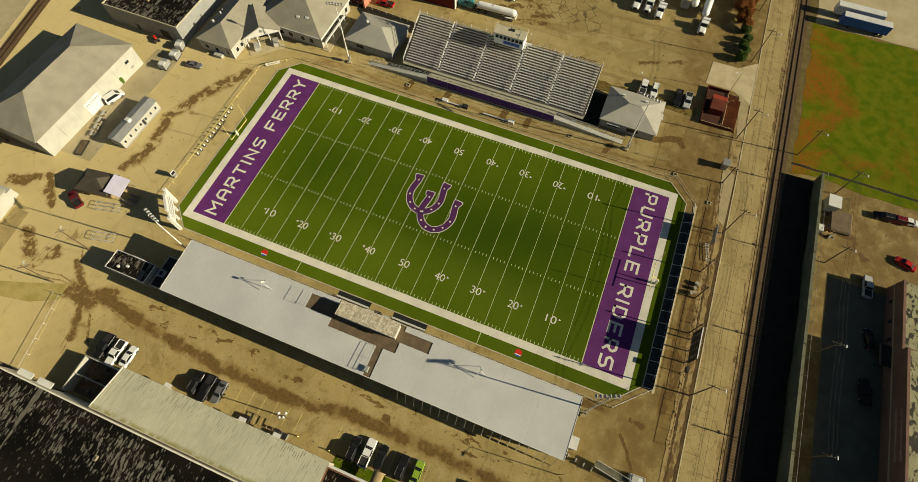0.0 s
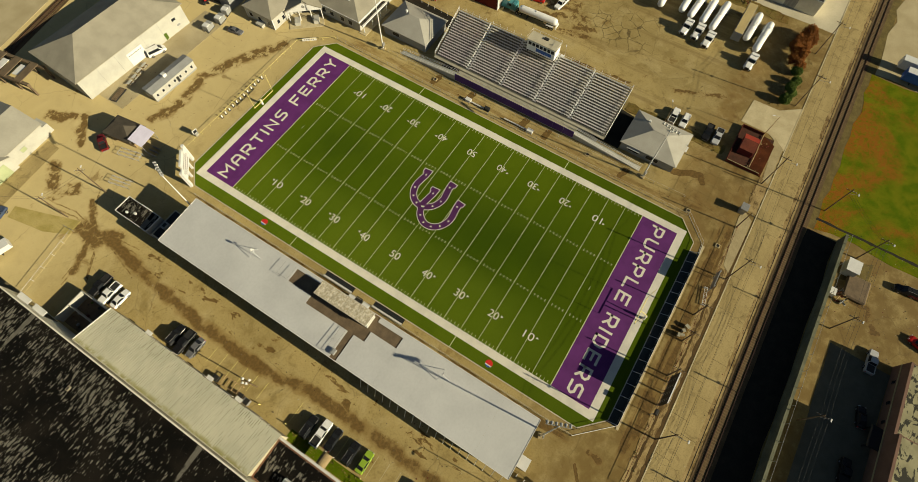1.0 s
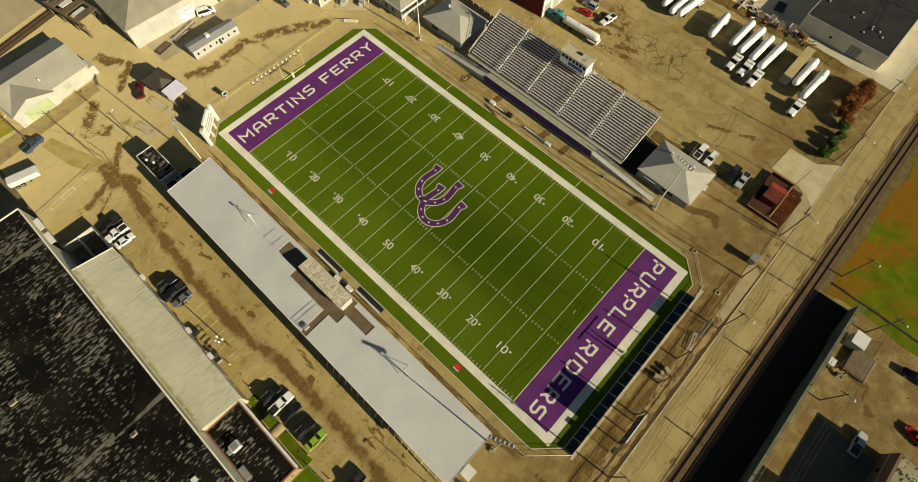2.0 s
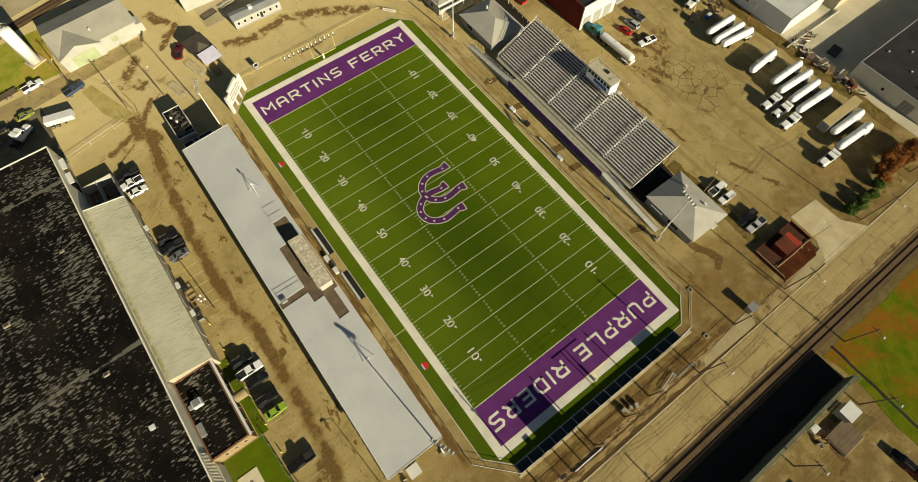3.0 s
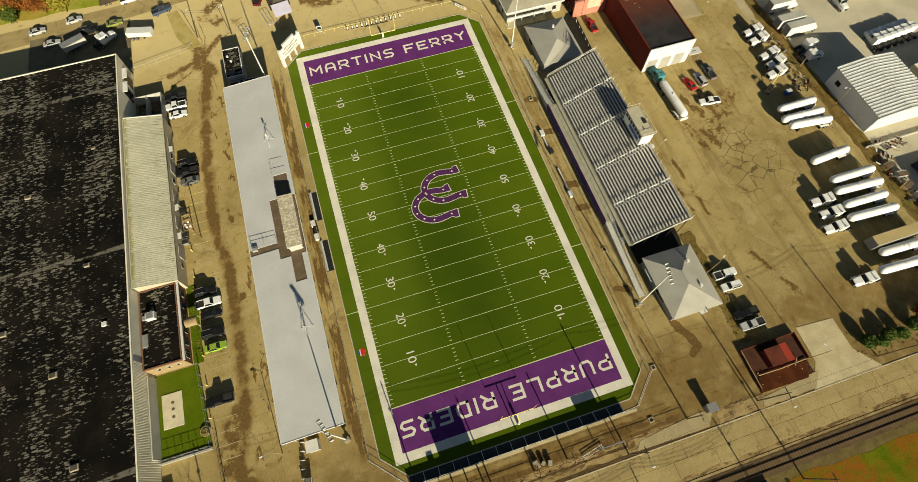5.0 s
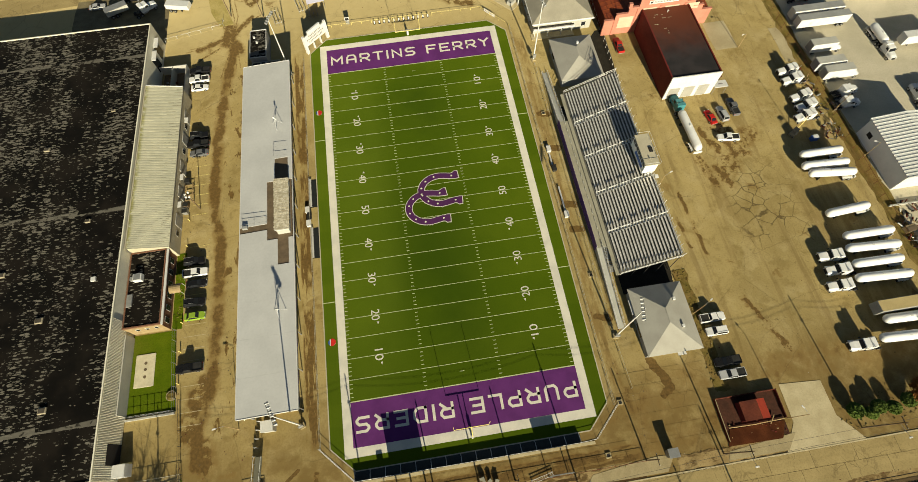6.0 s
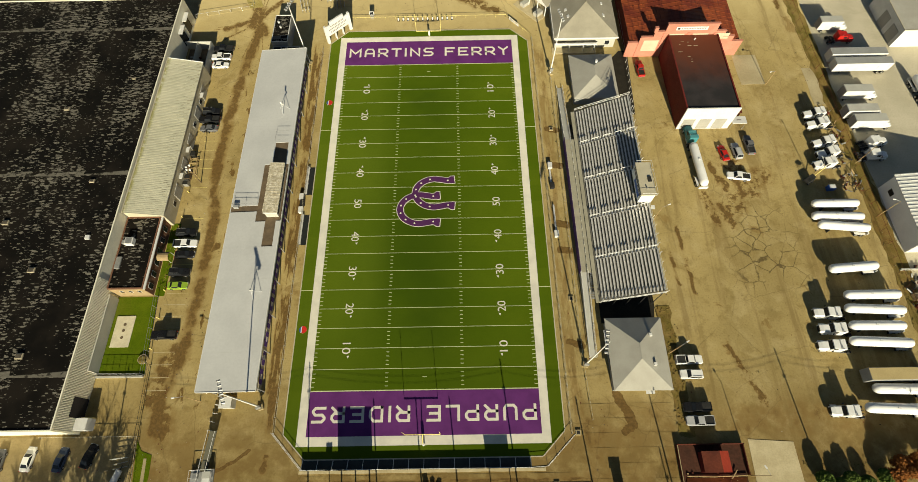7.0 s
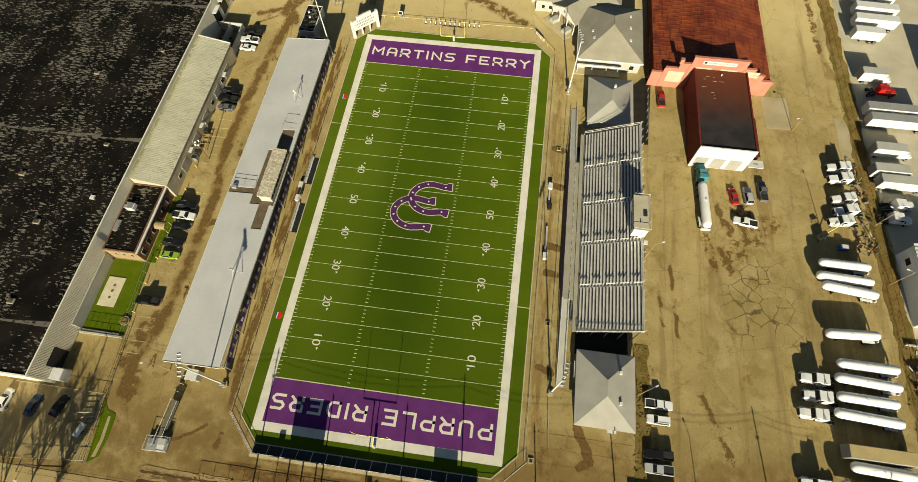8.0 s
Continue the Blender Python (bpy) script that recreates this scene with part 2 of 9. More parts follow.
    seam = n.math('MULTIPLY', n.ramp(n.cells(0.085, v=warped.outputs[0]), 0.0, 0.012, 1.0, 0.0), n.ramp(n.noise(0.05, 3), 0.42, 0.55))
    cr = n.math('MAXIMUM', n.math('MULTIPLY', crack, n.math('MULTIPLY', east, 0.95)), n.math('MULTIPLY', seam, 0.32))
    col = n.mix(n.math('MULTIPLY', cr, 0.8), col, (0.055, 0.036, 0.014))
    return n.done(col, n.ramp(mud, 0, 1, 0.95, 0.8), 0.0, n.noise(6.0, 4), 0.03, fuzz=0.25)


def turf_material():
    n = Nodes("artificial_turf")
    col = n.mix(n.ramp(n.noise(0.06, 4), 0.35, 0.65), (0.070, 0.107, 0.0045), (0.087, 0.125, 0.006))
    # brushed lanes, alternating between the yard lines
    band = n.math('SINE', n.math('MULTIPLY', n.axis(1), math.pi / 4.572))
    col = n.mix(n.ramp(band, -0.2, 0.2, 0.0, 0.25), col, (0.044, 0.082, 0.002))
    # the middle of the field is worn darker
    wear = n.math('MULTIPLY', n.window(0, -12, 8, 9), n.ramp(n.noise(0.028, 4), 0.34, 0.6, 0.25, 1.0))
    wear = n.math('MULTIPLY', wear, n.window(1, -40, 42, 10))
    col = n.mix(n.math('MULTIPLY', wear, 0.72), col, (0.027, 0.053, 0.003))
    # the west side is mixed paler: turf sheen put into its colour
    pale = n.math('MULTIPLY', n.ramp(n.axis(0), -15, -7, 1.0, 0.0), n.ramp(n.noise(0.05, 3), 0.3, 0.6, 0.5, 1.0))
    col = n.mix(n.math('MULTIPLY', pale, 0.28), col, (0.125, 0.168, 0.016))
    # the south third is darker
    col = n.mix(n.ramp(n.axis(1), -46, -22, 0.3, 0.0), col, (0.042, 0.066, 0.003))
    fine = n.noise(14, 3)
    col = n.mix(n.math('MULTIPLY', n.ramp(fine, 0.4, 0.8), 0.3), col, (0.025, 0.045, 0.002))
    return n.done(col, 0.9, 0.0, fine, 0.01, 0.03, 0.35)


def painted_turf(name, a, b):
    n = Nodes(name)
    col = n.mix(n.ramp(n.noise(0.3, 5), 0.35, 0.7), a, b)
    fine = n.noise(7, 3)
    col = n.mix(n.math('MULTIPLY', n.ramp(fine, 0.45, 0.8), 0.2), col, tuple(0.6 * x for x in a))
    return n.done(col, 0.85, 0.0, fine, 0.01, fuzz=0.25)


def black_roof_material():
    """Worn bitumen: pale flakes in courses, denser in some strips, with two patched laps."""
    n = Nodes("worn_bitumen_roof")
    v = n.scaled(n.pos, 0.50, 1.50, 1.0)
    wob = n.t.nodes.new("ShaderNodeTexNoise")
    n.t.links.new(n.pos, wob.inputs["Vector"])
    wob.inputs["Scale"].default_value = 1.6
    wob.inputs["Detail"].default_value = 3
    bent = n.t.nodes.new("ShaderNodeVectorMath")
    bent.operation = 'MULTIPLY_ADD'
    n.t.links.new(wob.outputs["Color"], bent.inputs[0])
    bent.inputs[1].default_value = (0.6, 0.36, 0)
    n.t.links.new(v, bent.inputs[2])
    strip = n.noise(1.0, 3, 0.55, n.scaled(n.pos, 0.24, 0.014, 1.0))
    zone = n.math('ADD', n.math('MULTIPLY', n.noise(0.085, 5, 0.7), 0.6), n.math('MULTIPLY', strip, 0.4))
    bias = n.math('ADD', n.ramp(zone, 0.40, 0.60, -0.16, 0.14), n.ramp(n.axis(1), -50, 62, -0.02, 0.03))
    flakes = n.ramp(n.math('SUBTRACT', n.cells(1.2, 'F1', bent.outputs[0]), bias), 0.295, 0.32, 1.0, 0.0)
    specks = n.ramp(n.math('SUBTRACT', n.cells(2.3, 'F1', bent.outputs[0]), bias), 0.195, 0.22, 0.8, 0.0)
    broken = n.ramp(n.noise(0.9, 4, 0.6, v), 0.38, 0.46)
    f = n.math('MULTIPLY', n.math('MAXIMUM', flakes, specks), broken)
    # narrow cuts between the courses and along the rolls
    cut_y = n.math('FRACT', n.math('ADD', n.math('MULTIPLY', n.axis(1), 1.15), n.math('MULTIPLY', n.noise(0.5, 3), 0.5)))
    cut_x = n.math('FRACT', n.math('ADD', n.math('MULTIPLY', n.axis(0), 0.36), n.math('MULTIPLY', n.noise(0.3, 3), 0.25)))
    f = n.math('MULTIPLY', f, n.math('MAXIMUM', n.ramp(cut_y, 0.10, 0.16), n.ramp(n.noise(0.7, 3), 0.48, 0.54)))
    f = n.math('MULTIPLY', f, n.ramp(cut_x, 0.03, 0.06, 0.35, 1.0))
    lap_y = n.math('ADD', n.math('MULTIPLY', n.math('ADD', n.axis(1), -5.1), 1 / 48.0), n.math('MULTIPLY', n.noise(0.06, 4), 0.02))
    # each lap is patched in torn wedges
    wedge = n.math('FRACT', n.math('MULTIPLY', n.math('ADD', n.axis(0), n.math('MULTIPLY', n.noise(0.05, 3), 9.0)), 1 / 13.0))
    torn = n.math('SUBTRACT', n.math('FRACT', lap_y), n.math('MULTIPLY', wedge, 0.024))
    lap = n.math('MULTIPLY', n.ramp(torn, 0.004, 0.008, 1.0, 0.0), n.ramp(n.noise(0.55, 5, 0.68), 0.40, 0.48, 0.1, 0.8))
    f = n.math('MAXIMUM', f, lap)
    base = n.mix(n.ramp(n.noise(0.12, 5), 0.4, 0.65), (0.0042, 0.0036, 0.0028), (0.012, 0.0095, 0.007))
    col = n.mix(f, base, n.mix(n.noise(0.9, 3), (0.115, 0.104, 0.083), (0.20, 0.183, 0.148)))
    return n.done(col, 0.9, 0.0, f, 0.02, 0.08)


def striped_metal(name, a, b, dirt, pitch=0.6, axis=1, dirt_amount=0.5):
    """Painted sheet metal with streaks that follow the ribs."""
    n = Nodes(name)
    s = (0.15, 1.2, 1.0) if axis == 1 else (1.2, 0.15, 1.0)
    streak = n.ramp(n.noise(1.4, 5, 0.6, n.scaled(n.pos, *s)), 0.5, 0.68)
    col = n.mix(n.ramp(n.noise(0.2, 4), 0.35, 0.65), a, b)
    col = n.mix(n.math('MULTIPLY', streak, dirt_amount), col, dirt)
    return n.done(col, 0.55, 0.0, n.noise(5, 3), 0.005)


def dashed_metal():
    """Old painted roof sheet: dark lines broken along the ribs, moss under the high edge."""
    n = Nodes("weathered_ribbed_roof")
    col = n.mix(n.ramp(n.noise(0.2, 4), 0.35, 0.65), (0.53, 0.505, 0.375), (0.46, 0.44, 0.325))
    col = n.mix(n.math('MULTIPLY', n.ramp(n.noise(1.0, 4, 0.6, n.scaled(n.pos, 0.12, 2.0, 1.0)), 0.46, 0.7), 0.2), col, (0.33, 0.30, 0.19))
    rib = n.math('FRACT', n.math('MULTIPLY', n.math('ADD', n.axis(1), 5.4), 2.0))
    line = n.ramp(rib, 0.16, 0.36, 1.0, 0.0)
    broken = n.ramp(n.noise(1.0, 2, 0.5, n.scaled(n.pos, 0.5, 1.9, 0.5)), 0.50, 0.56)
    zone = n.ramp(n.noise(0.12, 4), 0.34, 0.6, 0.4, 1.0)
    col = n.mix(n.math('MULTIPLY', n.math('MULTIPLY', line, broken), n.math('MULTIPLY', zone, n.ramp(n.axis(0), -66.5, -63.5, 0.30, 0.75))), col, (0.115, 0.092, 0.05))
    moss = n.math('MULTIPLY', n.ramp(n.axis(0), -70.8, -69.9, 1.0, 0.0), n.ramp(n.noise(0.8, 5, 0.65), 0.36, 0.55))
    col = n.mix(n.math('MULTIPLY', moss, 0.8), col, (0.24, 0.22, 0.05))
    return n.done(col, 0.65, 0.0, n.noise(5, 3), 0.005)


def grass_material(name, greens, dry, amount):
    n = Nodes(name)
    col = n.mix(n.ramp(n.noise(0.3, 5), 0.35, 0.65), *greens)
    patch = n.ramp(n.noise(0.03, 8, 0.66, None, 0.5), 0.48, 0.62)
    patch = n.math('MULTIPLY', patch, n.ramp(n.noise(0.9, 5, 0.7), 0.36, 0.56, 0.25, 1.0))
    col = n.mix(n.math('MULTIPLY', patch, amount), col, dry)
    fine = n.noise(5, 4)
    col = n.mix(n.math('MULTIPLY', n.ramp(fine, 0.4, 0.75), 0.45), col, tuple(0.4 * x for x in greens[0]))
    return n.done(col, 0.95, 0.0, fine, 0.04, 0.03, 0.25)


def peeling_roof():
    """Pale roof coating that has peeled off black felt in broad flakes."""
    n = Nodes("peeling_pale_roof")
    flake = n.ramp(n.noise(0.55, 5, 0.6, n.scaled(n.pos, 0.8, 1.3, 1.0), 0.8), 0.50, 0.54)
    col = n.mix(n.ramp(n.noise(0.4, 4), 0.35, 0.65), (0.30, 0.275, 0.16), (0.23, 0.21, 0.12))
    col = n.mix(flake, col, (0.03, 0.028, 0.02))
    return n.done(col, 0.85, 0.0, flake, 0.02)


def shop_roof():
    """Black roof membrane with rust washed over its north end."""
    n = Nodes("rust_washed_membrane")
    col = n.mix(n.ramp(n.noise(0.25, 5), 0.35, 0.65), (0.022, 0.02, 0.02), (0.035, 0.03, 0.03))
    edge = n.math('ADD', n.axis(1), n.math('MULTIPLY', n.noise(0.35, 6, 0.7), 9.0))
    col = n.mix(n.math('MULTIPLY', n.ramp(edge, 31, 48), 0.92), col, (0.115, 0.032, 0.014))
    return n.done(col, 0.7, 0.0, n.noise(5, 3), 0.01)


def road_material():
    """Old concrete street: wheel-worn bands along it, cracks, oil and pale patches."""
    n = Nodes("street_concrete")
    col = n.mix(n.ramp(n.noise(0.12, 5, 0.6), 0.35, 0.65), (0.40, 0.305, 0.135), (0.315, 0.237, 0.10))
    band = n.ramp(n.noise(1.0, 4, 0.5, n.scaled(n.pos, 0.02, 0.75, 1.0)), 0.42, 0.6)
    col = n.mix(n.math('MULTIPLY', band, 0.16), col, (0.17, 0.12, 0.045))
    col = n.mix(n.math('MULTIPLY', n.ramp(n.noise(0.35, 6, 0.68, None, 0.5), 0.56, 0.63), 0.45), col, (0.13, 0.09, 0.035))
    col = n.mix(n.math('MULTIPLY', n.rand(), 0.22), col, (0.40, 0.315, 0.15))
    warped = n.t.nodes.new("ShaderNodeVectorMath")
    warped.operation = 'ADD'
    nz = n.t.nodes.new("ShaderNodeTexNoise")
    n.t.links.new(n.pos, nz.inputs["Vector"])
    nz.inputs["Scale"].default_value = 0.8
    nz.inputs["Detail"].default_value = 4
    n.t.links.new(n.pos, warped.inputs[0])
    n.t.links.new(nz.outputs["Color"], warped.inputs[1])
    crack = n.math('MULTIPLY', n.ramp(n.cells(0.25, v=warped.outputs[0]), 0.0, 0.02, 1.0, 0.0), n.ramp(n.noise(0.1, 3), 0.45, 0.55))
    col = n.mix(n.math('MULTIPLY', crack, 0.45), col, (0.05, 0.034, 0.014))
    fine = n.noise(3.0, 4)
    col = n.mix(n.math('MULTIPLY', n.ramp(fine, 0.4, 0.75), 0.3), col, (0.14, 0.10, 0.04))
    return n.done(col, 0.9, 0.0, fine, 0.01)


def churned_dirt():
    """Trodden dirt: tan crust broken by dark damp clods."""
    n = Nodes("churned_dirt")
    col = n.mix(n.ramp(n.noise(0.25, 5, 0.6), 0.35, 0.65), (0.36, 0.262, 0.118), (0.25, 0.172, 0.07))
    damp = n.ramp(n.noise(0.7, 7, 0.7, n.scaled(n.pos, 0.35, 1.0, 1.0), 0.4), 0.49, 0.60)
    col = n.mix(n.math('MULTIPLY', damp, 0.85), col, (0.095, 0.055, 0.019))
    clod = n.noise(3.5, 5, 0.65)
    col = n.mix(n.math('MULTIPLY', n.ramp(clod, 0.5, 0.7), 0.5), col, (0.12, 0.075, 0.028))
    return n.done(col, 0.95, 0.0, clod, 0.05)


M = {}
M["churned"] = churned_dirt()
M["ground"] = ground_material()
M["turf"] = turf_material()
M["white_paint"] = painted_turf("white_field_paint", (0.66, 0.62, 0.52), (0.56, 0.53, 0.45))
M["line_paint"] = painted_turf("thin_field_line_paint", (0.54, 0.57, 0.31), (0.44, 0.48, 0.24))
M["purple"] = painted_turf("purple_field_paint", (0.115, 0.024, 0.142), (0.092, 0.018, 0.115))
M["dark_purple"] = painted_turf("dark_purple_field_paint", (0.075, 0.02, 0.085), (0.062, 0.016, 0.07))
M["black_roof"] = black_roof_material()
M["membrane"] = surf("pale_roof_membrane", (0.53, 0.525, 0.505), (0.46, 0.455, 0.44), 0.12, 0.6, 0, 2.0, 0.10, 0.004)
M["deck"] = surf("brown_deck_roofing", (0.16, 0.115, 0.07), (0.11, 0.08, 0.05), 0.7, 0.85)
M["concrete"] = surf("weathered_concrete", (0.40, 0.325, 0.18), (0.30, 0.24, 0.13), 0.25, 0.9, 0, 4.0, 0.3, 0.01)
M["road"] = road_material()
M["pale_lot"] = surf("pale_gravel_lot", (0.46, 0.385, 0.235), (0.36, 0.295, 0.165), 0.15, 0.95, 0, 3.0, 0.3, 0.02)
# Shade tone for the lot under the plant's shadow; also the ramp deck's grey.
M["shade_lot_and_deck"] = surf("shade_toned_asphalt_and_deck", (0.12, 0.113, 0.08), (0.088, 0.083, 0.058), 0.3, 0.9)
M["pale_concrete"] = surf("bleached_pavement", (0.52, 0.44, 0.27), (0.42, 0.345, 0.20), 0.3, 0.9, 0, 3.0, 0.25, 0.01)
M["wall_concrete"] = surf("dark_green_grey_concrete", (0.155, 0.155, 0.10), (0.10, 0.105, 0.068), 0.3, 0.9, 0, 3.0, 0.3, 0.01)
M["tar"] = surf("tarred_joint", (0.15, 0.11, 0.052), (0.11, 0.08, 0.038), 0.5, 0.9)
M["track_dirt"] = surf("trackside_dirt", (0.16, 0.12, 0.038), (0.10, 0.075, 0.024), 0.4, 0.95, 0, 2.0, 0.4, 0.03)
M["yard_concrete"] = surf("pale_grey_concrete", (0.53, 0.475, 0.35), (0.43, 0.385, 0.275), 0.12, 0.9, 0, 2.5, 0.25, 0.01)
M["lot_grey"] = surf("worn_lot_asphalt", (0.22, 0.18, 0.10), (0.145, 0.115, 0.062), 0.3, 0.9, 0, 2.5, 0.35, 0.02)
# Black for painted shade on the ground, and for cinders and dark ground.
M["shade_and_cinders"] = surf("black_shade_and_cinders", (0.028, 0.024, 0.016), (0.016, 0.014, 0.010), 0.4, 0.95, 0, 3.0, 0.4, 0.04)
M["ballast"] = surf("rail_ballast", (0.135, 0.088, 0.042), (0.085, 0.055, 0.026), 0.5, 0.95, 0, 7.0, 0.5, 0.06)
M["rail"] = surf("rusty_rail", (0.055, 0.026, 0.016), (0.075, 0.036, 0.022), 2, 0.7, 0.1)
M["wet_dirt"] = surf("wet_gutter_dirt", (0.105, 0.062, 0.020), (0.06, 0.035, 0.012), 0.35, 0.85, 0, 2.5, 0.4, 0.02)
M["lot_tan"] = surf("worn_tan_asphalt", (0.34, 0.262, 0.125), (0.235, 0.178, 0.08), 0.2, 0.9, 0, 2.5, 0.3, 0.02)
M["walk_grey"] = surf("grey_walkway_concrete", (0.36, 0.335, 0.255), (0.29, 0.27, 0.20), 0.3, 0.9, 0, 3.0, 0.25, 0.01)
M["rust_weeds"] = grass_material("rust_red_weeds", ((0.105, 0.034, 0.014), (0.062, 0.020, 0.009)), (0.085, 0.07, 0.012), 0.6)
M["sleeper"] = surf("creosoted_timber", (0.135, 0.09, 0.046), (0.19, 0.13, 0.068), 2, 0.9, 0, 8, 0.3, 0.01, 0.4)
M["grass"] = grass_material("rough_grass", ((0.085, 0.132, 0.004), (0.155, 0.165, 0.008)), (0.27, 0.098, 0.014), 1.0)
M["meadow"] = grass_material("yellow_meadow", ((0.20, 0.225, 0.02), (0.30, 0.275, 0.05)), (0.40, 0.235, 0.06), 0.85)
M["straw"] = grass_material("straw_grass", ((0.33, 0.265, 0.085), (0.42, 0.335, 0.13)), (0.22, 0.15, 0.045), 0.7)
M["lawn"] = grass_material("lawn_grass", ((0.075, 0.115, 0.004), (0.10, 0.135, 0.006)), (0.15, 0.14, 0.02), 0.4)
M["verge"] = grass_material("dry_verge", ((0.15, 0.12, 0.03), (0.24, 0.17, 0.06)), (0.17, 0.09, 0.03), 0.6)
M["white_metal"] = surf("white_painted_metal", (0.64, 0.63, 0.60), (0.57, 0.56, 0.53), 0.5, 0.45, 0, 3, 0.08, 0.003)
M["clean_white"] = surf("clean_white_cladding", (0.82, 0.82, 0.80), (0.76, 0.76, 0.74), 0.4, 0.5, 0, 3, 0.06, 0.003)
M["white_wall"] = surf("white_wall_paint", (0.43, 0.42, 0.37), (0.365, 0.355, 0.315), 0.3, 0.75, 0, 3, 0.12, 0.006)
M["pad_white"] = surf("bleached_concrete", (0.62, 0.56, 0.40), (0.52, 0.46, 0.32), 0.5, 0.9, 0, 3, 0.2, 0.006)
M["cream_wall"] = surf("cream_wall_paint", (0.50, 0.45, 0.33), (0.42, 0.375, 0.27), 0.3, 0.8)
M["bright_wall"] = surf("pale_cream_siding", (0.76, 0.72, 0.58), (0.68, 0.64, 0.51), 0.25, 0.7, 0, 2.5, 0.15, 0.006)
M["grey_wall"] = surf("grey_siding", (0.30, 0.30, 0.29), (0.25, 0.25, 0.24), 0.4, 0.7)
M["shingle"] = surf("grey_shingles", (0.41, 0.39, 0.335), (0.35, 0.33, 0.28), 0.25, 0.9, 0, 6, 0.2, 0.02, 0.1)
M["pale_roof"] = surf("pale_metal_roof", (0.37, 0.345, 0.28), (0.31, 0.29, 0.235), 0.2, 0.8, 0, 3, 0.12)
M["pale_green"] = surf("pale_green_roof", (0.36, 0.40, 0.235), (0.31, 0.345, 0.20), 0.4, 0.8)
M["dark_shingle"] = surf("dark_shingles", (0.085, 0.072, 0.055), (0.06, 0.05, 0.038), 0.5, 0.9)
M["beige_shingle"] = surf("beige_grey_shingles", (0.315, 0.288, 0.222), (0.255, 0.232, 0.178), 0.25, 0.9, 0, 6, 0.25, 0.02)
M["khaki"] = surf("khaki_tarp_roof", (0.46, 0.36, 0.17), (0.40, 0.31, 0.145), 0.4, 0.8)
M["tan_shingle"] = surf("weathered_tan_shingles", (0.36, 0.31, 0.22), (0.27, 0.23, 0.16), 0.4, 0.9)
M["corrugated"] = dashed_metal()
M["ribbed_white"] = striped_metal("ribbed_white_roof", (0.60, 0.60, 0.57), (0.54, 0.54, 0.51), (0.36, 0.35, 0.32), dirt_amount=0.3)
M["rust_shakes"] = surf("stained_pressbox_roof", (0.74, 0.68, 0.54), (0.42, 0.35, 0.22), 1.6, 0.85, 0, 3.2, 0.7, 0.03, 0.35)
M["alu"] = surf("mill_aluminium", (0.74, 0.72, 0.67), (0.64, 0.62, 0.57), 0.8, 0.45, 0.35, 4, 0.12, 0.003, 0.15)
M["steel"] = surf("galvanised_steel", (0.34, 0.34, 0.33), (0.27, 0.27, 0.26), 1.0, 0.5, 0.4)
M["deck_grey"] = surf("gap_shade_foot_deck", (0.15, 0.14, 0.12), (0.115, 0.108, 0.092), 0.8, 0.8)
M["dark_steel"] = surf("dark_steel", (0.045, 0.043, 0.04), (0.03, 0.03, 0.028), 1.0, 0.6, 0.3)
M["end_strip"] = surf("dark_end_strip", (0.062, 0.064, 0.056), (0.045, 0.047, 0.042), 0.5, 0.9, 0, 3.0, 0.3, 0.01)
M["windscreen"] = surf("black_windscreen_mesh", (0.020, 0.022, 0.022), (0.014, 0.016, 0.016), 1.0, 0.9)
M["purple_sheet"] = surf("purple_banner_vinyl", (0.085, 0.035, 0.20), (0.065, 0.028, 0.16), 0.6, 0.6)
M["blue_panel"] = surf("blue_panel", (0.05, 0.13, 0.42), (0.04, 0.10, 0.34), 0.6, 0.5)
M["yellow"] = surf("yellow_enamel", (0.80, 0.68, 0.24), (0.74, 0.62, 0.20), 1.0, 0.4)
M["wood"] = surf("weathered_pole_wood", (0.16, 0.11, 0.065), (0.10, 0.07, 0.042), 1.5, 0.9)
M["tan_wood"] = surf("bare_lumber", (0.40, 0.28, 0.14), (0.33, 0.23, 0.11), 1.0, 0.85)
M["brick"] = surf("brown_brick", (0.20, 0.10, 0.06), (0.15, 0.075, 0.045), 1.2, 0.9)
M["tan_brick"] = surf("tan_brick", (0.33, 0.245, 0.13), (0.26, 0.19, 0.10), 1.2, 0.9)
M["pink_brick"] = surf("salmon_painted_brick", (0.50, 0.205, 0.145), (0.42, 0.165, 0.115), 0.3, 0.85, 0, 2.5, 0.2)
M["red_roof"] = striped_metal("rusty_red_roof", (0.25, 0.06, 0.02), (0.14, 0.028, 0.014), (0.075, 0.016, 0.01), axis=0, dirt_amount=0.75)
M["red_bright"] = surf("bright_red_sheet", (0.33, 0.045, 0.022), (0.24, 0.032, 0.018), 0.5, 0.6, 0, 3, 0.25)
M["red_wall"] = surf("dark_red_wall", (0.16, 0.022, 0.016), (0.12, 0.017, 0.013), 0.5, 0.75)
M["rust"] = surf("rusty_sheet", (0.14, 0.035, 0.018), (0.085, 0.022, 0.013), 0.5, 0.9, 0, 3, 0.4)
M["pen_floor"] = surf("rust_stained_dirt", (0.075, 0.028, 0.016), (0.045, 0.02, 0.012), 0.5, 0.9, 0, 2, 0.4, 0.02)
M["membrane_black"] = surf("black_membrane", (0.022, 0.02, 0.02), (0.035, 0.03, 0.03), 0.25, 0.7)
M["peeling"] = peeling_roof()
